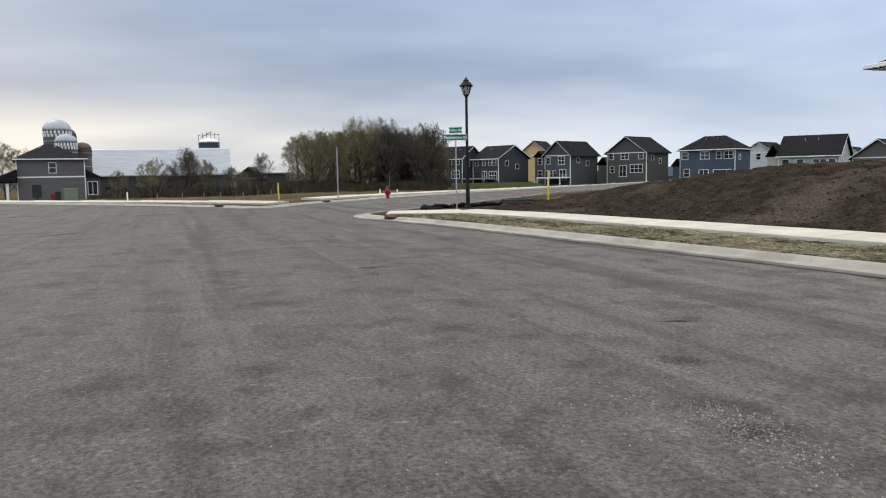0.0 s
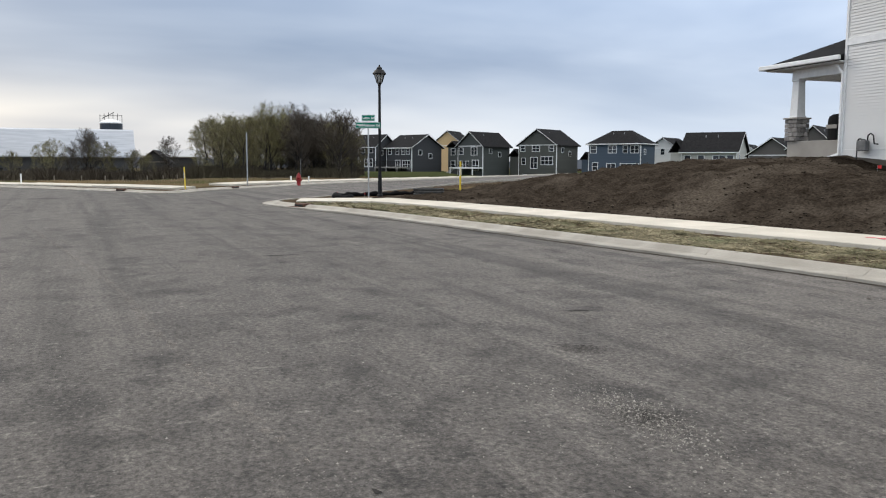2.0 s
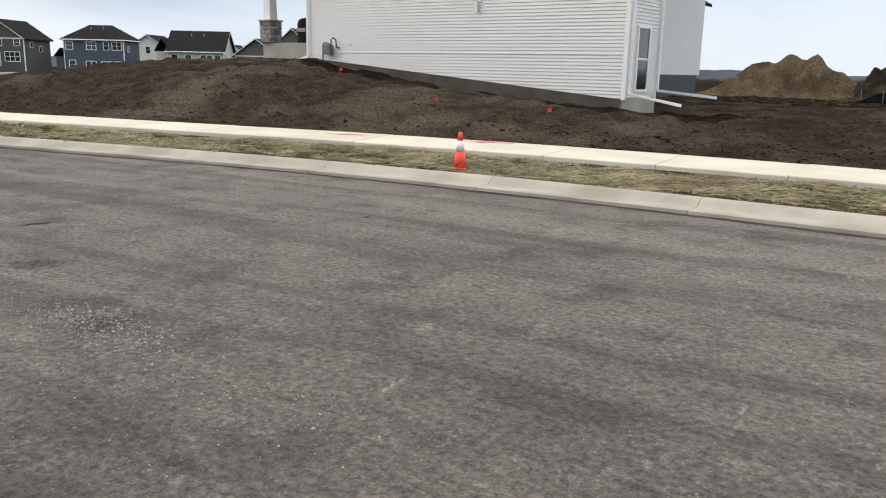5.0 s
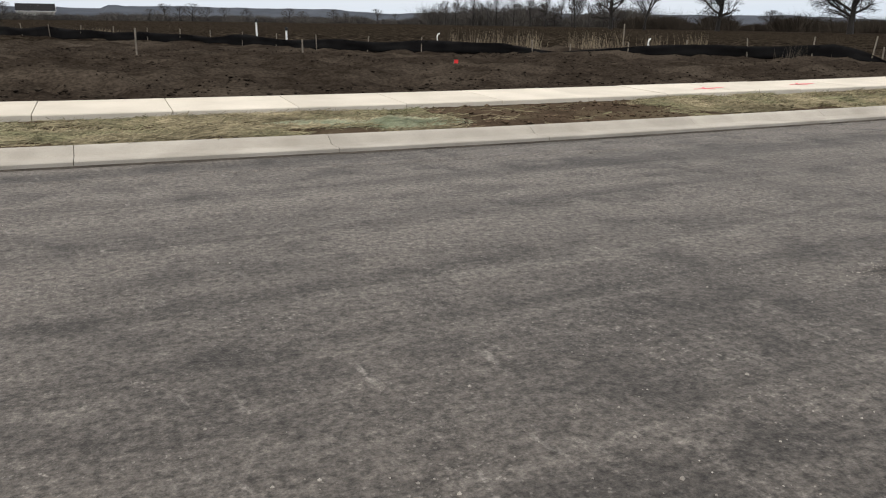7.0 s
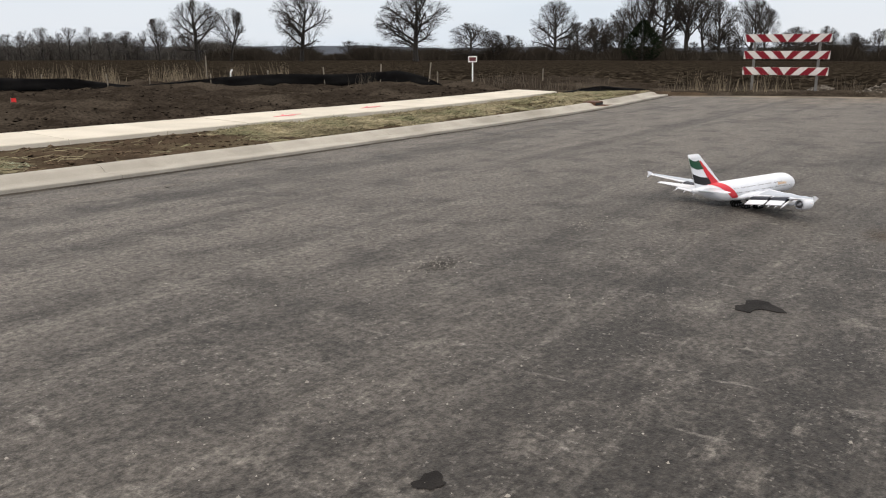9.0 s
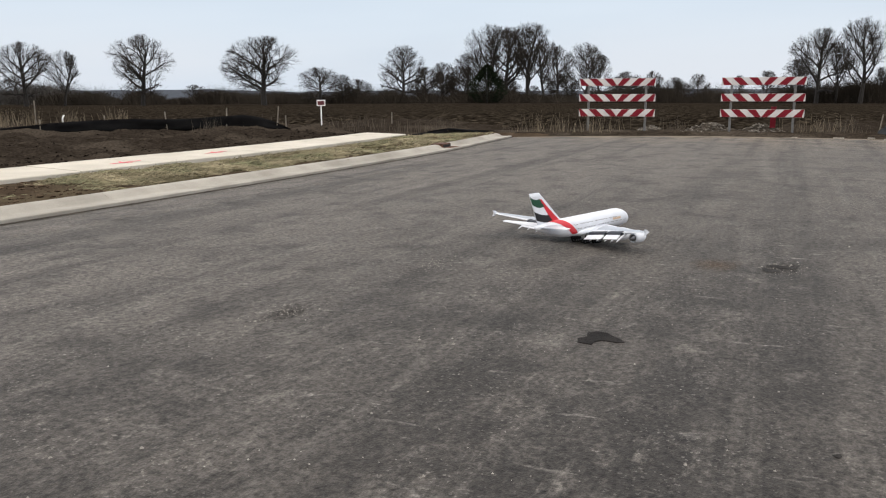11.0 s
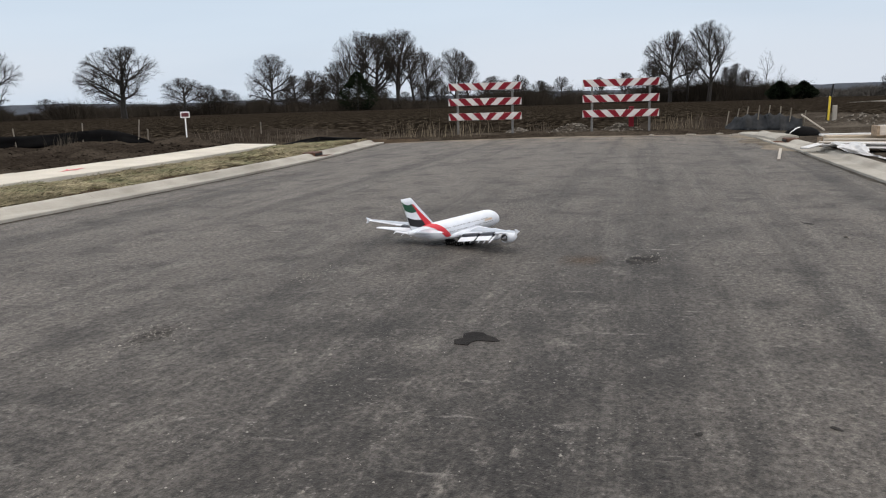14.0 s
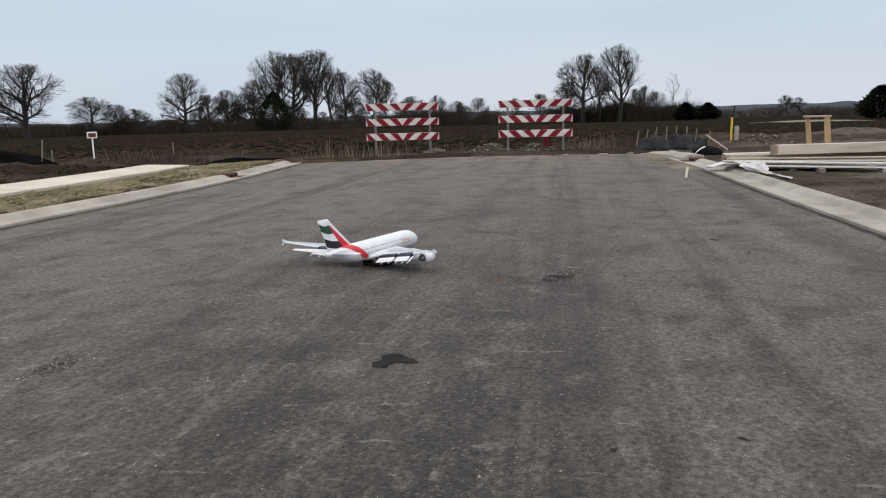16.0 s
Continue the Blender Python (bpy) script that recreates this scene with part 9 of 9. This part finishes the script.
def weeds(name, label, spots, n, h0, h1, seed, material=None):
    """Pale dead stalks in loose tufts."""
    rng = np.random.RandomState(seed)
    v, f = [], []
    for x, y, s_ in spots:
        for _ in range(n):
            bx, by = x + rng.normal(0, s_), y + rng.normal(0, s_)
            z = height(bx, by)
            h = rng.uniform(h0, h1)
            tx, ty = bx + rng.normal(0, 0.18 * h), by + rng.normal(0, 0.18 * h)
            a = math.atan2(by, bx) + math.pi / 2
            w = rng.uniform(0.004, 0.009)
            j = len(v)
            v += [(bx - w * math.cos(a), by - w * math.sin(a), z - 0.02), (bx + w * math.cos(a), by + w * math.sin(a), z - 0.02), (tx, ty, z + h)]
            f.append((j, j + 1, j + 2))
    s = Shape()
    s.v, s.f = v, f
    tagged(part(name, s, material or REED, None), label, "weeds", kind="stuff")


# ---------------------------------------------------------------- assembly
white_house()
drum()
estate()
left_house()
farm()
street_lamp()
street_sign()
hydrant()
barricade(31.9, 9.60, -78.0, 0.0)
barricade(33.0, 4.30, -84.0, 0.0)
centre_sign()
lot_sign()
woods()
evergreen(63.7, 182, 8.6, 7.4)
evergreen(92.2, 165, 3.3, 4.0)
evergreen(93.6, 168, 3.2, 4.2)
evergreen(103.9, 120, 4.2, 4.6)
brush_band("far_brush", "brown leafless undergrowth along the field", 34, 93, 185, 300, 5200, 0.8, 5.6, BRUSH, 4, 22, 0.055, 0.5)
# the haze over the far woods is in the grey of their material
brush_band("far_woods", "leafless woods beyond the fields in a haze-greyed colour", -24, 21.5, 250, 350, 3600, 0.6, 3.6, HAZEBRUSH, 14, 22, 0.065, 0.7)
brush_band("far_woods", "leafless woods beyond the fields in a haze-greyed colour", 21, 36, 238, 320, 2400, 1.6, 8.2, HAZEBRUSH, 17, 24, 0.06, 0.6)
brush_band("west_brush", "brown undergrowth round the farm and thicket", -101.0, -77, 96, 150, 3200, 0.35, 2.2, WESTBRUSH, 5, 15, 0.045, 0.45)
brush_band("thicket_brush", "dark brown undergrowth at the foot of the thicket", -88.3, -77.4, 80, 100, 1500, 0.5, 1.9, THICKBRUSH, 15, 18, 0.03, 0.45)
brush_band("far_brush", "brown leafless undergrowth below the tall trees", 83.2, 91.8, 182, 215, 1000, 1.6, 6.8, BRUSH, 24, 22, 0.05, 0.45)
brush_band("far_woods", "leafless woods beyond the fields in a haze-greyed colour", 89, 107, 250, 380, 3200, 0.6, 4.7, HAZEBRUSH, 34, 24, 0.07, 0.9)
distance()
airliner(8.58, 2.53, -14.0)
cone()
for fx, fy in ((-18.3, 19.1), (-12.3, 16.1), (-9.3, 16.5), (7.95, 18.9), (-35.4, 8.04), (-37.3, 7.2)):
    pin_flag(fx, fy)
stake(0.67, 25.6, 0.77, lean=1)
stake(5.95, 27.3, 0.48)
stake(23.6, 19.6, 0.5)
stake(30.5, 19.4, 0.5)
stake(21.2, 31.0, 1.1)
white_vent(6.17, 37.9, 1.1)
white_vent(7.5, 37.8, 0.75)
plastic_scrap(14.3, 36.2)
plastic_scrap(18.9, 26.0)
marker_post(-47.56, 0.68, 1.25)
marker_post(-36.17, 12.88, 1.42)
post("sign_pole", "bare galvanised sign pole at the junction", "pole", -54.6, 4.75, 3.55, 0.04, GALV)
post("white_post", "short white marker post on the verge", "post", -63.66, 8.93, 0.6, 0.05, WHITE)
post("white_post", "short white marker post on the verge", "post", -62.2, 10.08, 0.6, 0.05, WHITE)
post("white_post", "short white marker post on the verge", "post", -61.0, -9.6, 0.8, 0.05, WHITE)
silt_fence("silt_fence", [(-8.5, 52), (-2, 44), (2.6, 39), (6.7, 32.4), (9.4, 30.0), (12.5, 28.4), (15.5, 26.6)], 0.42, 0.78, "sagging black silt fence along the back of the lots", 3, 0.10, run=(1.0, 0.62))
silt_fence("silt_fence", [(15.2, 26.8), (17.0, 25.2), (19.2, 24.2), (21.4, 22.6), (22.6, 20.6), (22.7, 18.6)], 0.42, 0.84, "billowing black silt fence beside the lot", 5, 0.12, run=(0.4, 1.05))
silt_fence("silt_fence", [(23.5, 14.6), (26.5, 14.4), (29.0, 13.6)], 0.15, 0.3, "collapsed black silt fence at the road end", 7, 0.3, None, False)
staked_fence()
utility_boxes()
sealed_cracks()
inlet(26.0, -1.27, 188.7, "rusted storm drain inlet in the far kerb end")
mound("spoil_heap", "tall heap of sandy brown spoil behind the houses", -15.4, 66, 6.2, 5.0, 3.2, 2, SPOIL, 0.45)
mound("spoil_heap", "dark heap of topsoil behind the lots", -9.0, 65.0, 2.7, 2.5, 2.2, 6, DAMPSOIL, 0.8)
neighbour_house()
inlet(20.9, 11.0, 9, "rusted storm drain inlet in the kerb")
inlet(-29.05, 3.93, 18, "rusted storm drain inlet at the corner")
inlet(-47.4, -2.9, 37, "dark storm drain inlet across the junction")
inlet(-51.0, 3.9, 144, "dark storm drain inlet across the junction")
silt_sock()
plate_stack()
lumber()
road_end_scraps()
road_end_dust()
netting()
paint_marks()
stains()
dried_leaves()
rng_reed = random.Random(33)
reed_spots = []
for _ in range(26):
    ra, rr = radians(rng_reed.uniform(22.5, 41)), rng_reed.uniform(34, 41)
    reed_spots.append((rr * math.sin(ra), rr * math.cos(ra), rng_reed.uniform(0.12, 0.3)))
weeds("dead_reeds", "pale dead reeds behind the silt fence", reed_spots, 24, 0.25, 0.95, 3)
weeds("dry_grass", "tan dry grass beside the soil heaps", [(-8.5 + 0.55 * k + rng_reed.uniform(-0.4, 0.4), 56 + rng_reed.uniform(-4, 4), 0.7) for k in range(16)], 90, 0.12, 0.45, 9)
weeds("dead_weeds", "dry weeds standing at the road end", [(30.9, 11.2, 0.35), (31.6, 10.4, 0.3), (33.6, 7.7, 0.3), (34.2, 1.9, 0.4), (34.0, 1.3, 0.3), (29.9, 12.6, 0.4), (25.2, 17.6, 0.5), (27.0, 18.5, 0.5), (26.0, 16.2, 0.4), (29.0, 16.0, 0.5), (21.3, 21.2, 0.25), (23.3, 20.3, 0.4), (26.5, 15.2, 0.4)], 40, 0.12, 0.6, 4, DEADWEED)
weeds("dead_weeds", "tall tan weeds standing behind the road end", [(32.6 * math.sin(radians(q)), 32.6 * math.cos(radians(q)) - 0.3, 0.32) for q in (66.6, 67.4, 68.3, 69.2, 70.3, 71.6)] + [(34.2 * math.sin(radians(q)), 34.2 * math.cos(radians(q)) - 0.3, 0.30) for q in (73.0, 84.4, 85.2, 86.0, 86.7)], 17, 0.12, 0.9, 14)
weeds("meadow_stalks", "tan dead grass along the far verge", [(random.uniform(-80, -54), random.uniform(-20, 26), 1.6) for _ in range(150)], 50, 0.06, 0.22, 5)
straw_verge()
grass_tufts()
clods()
grit()
build_kerbs()
build_pavements()
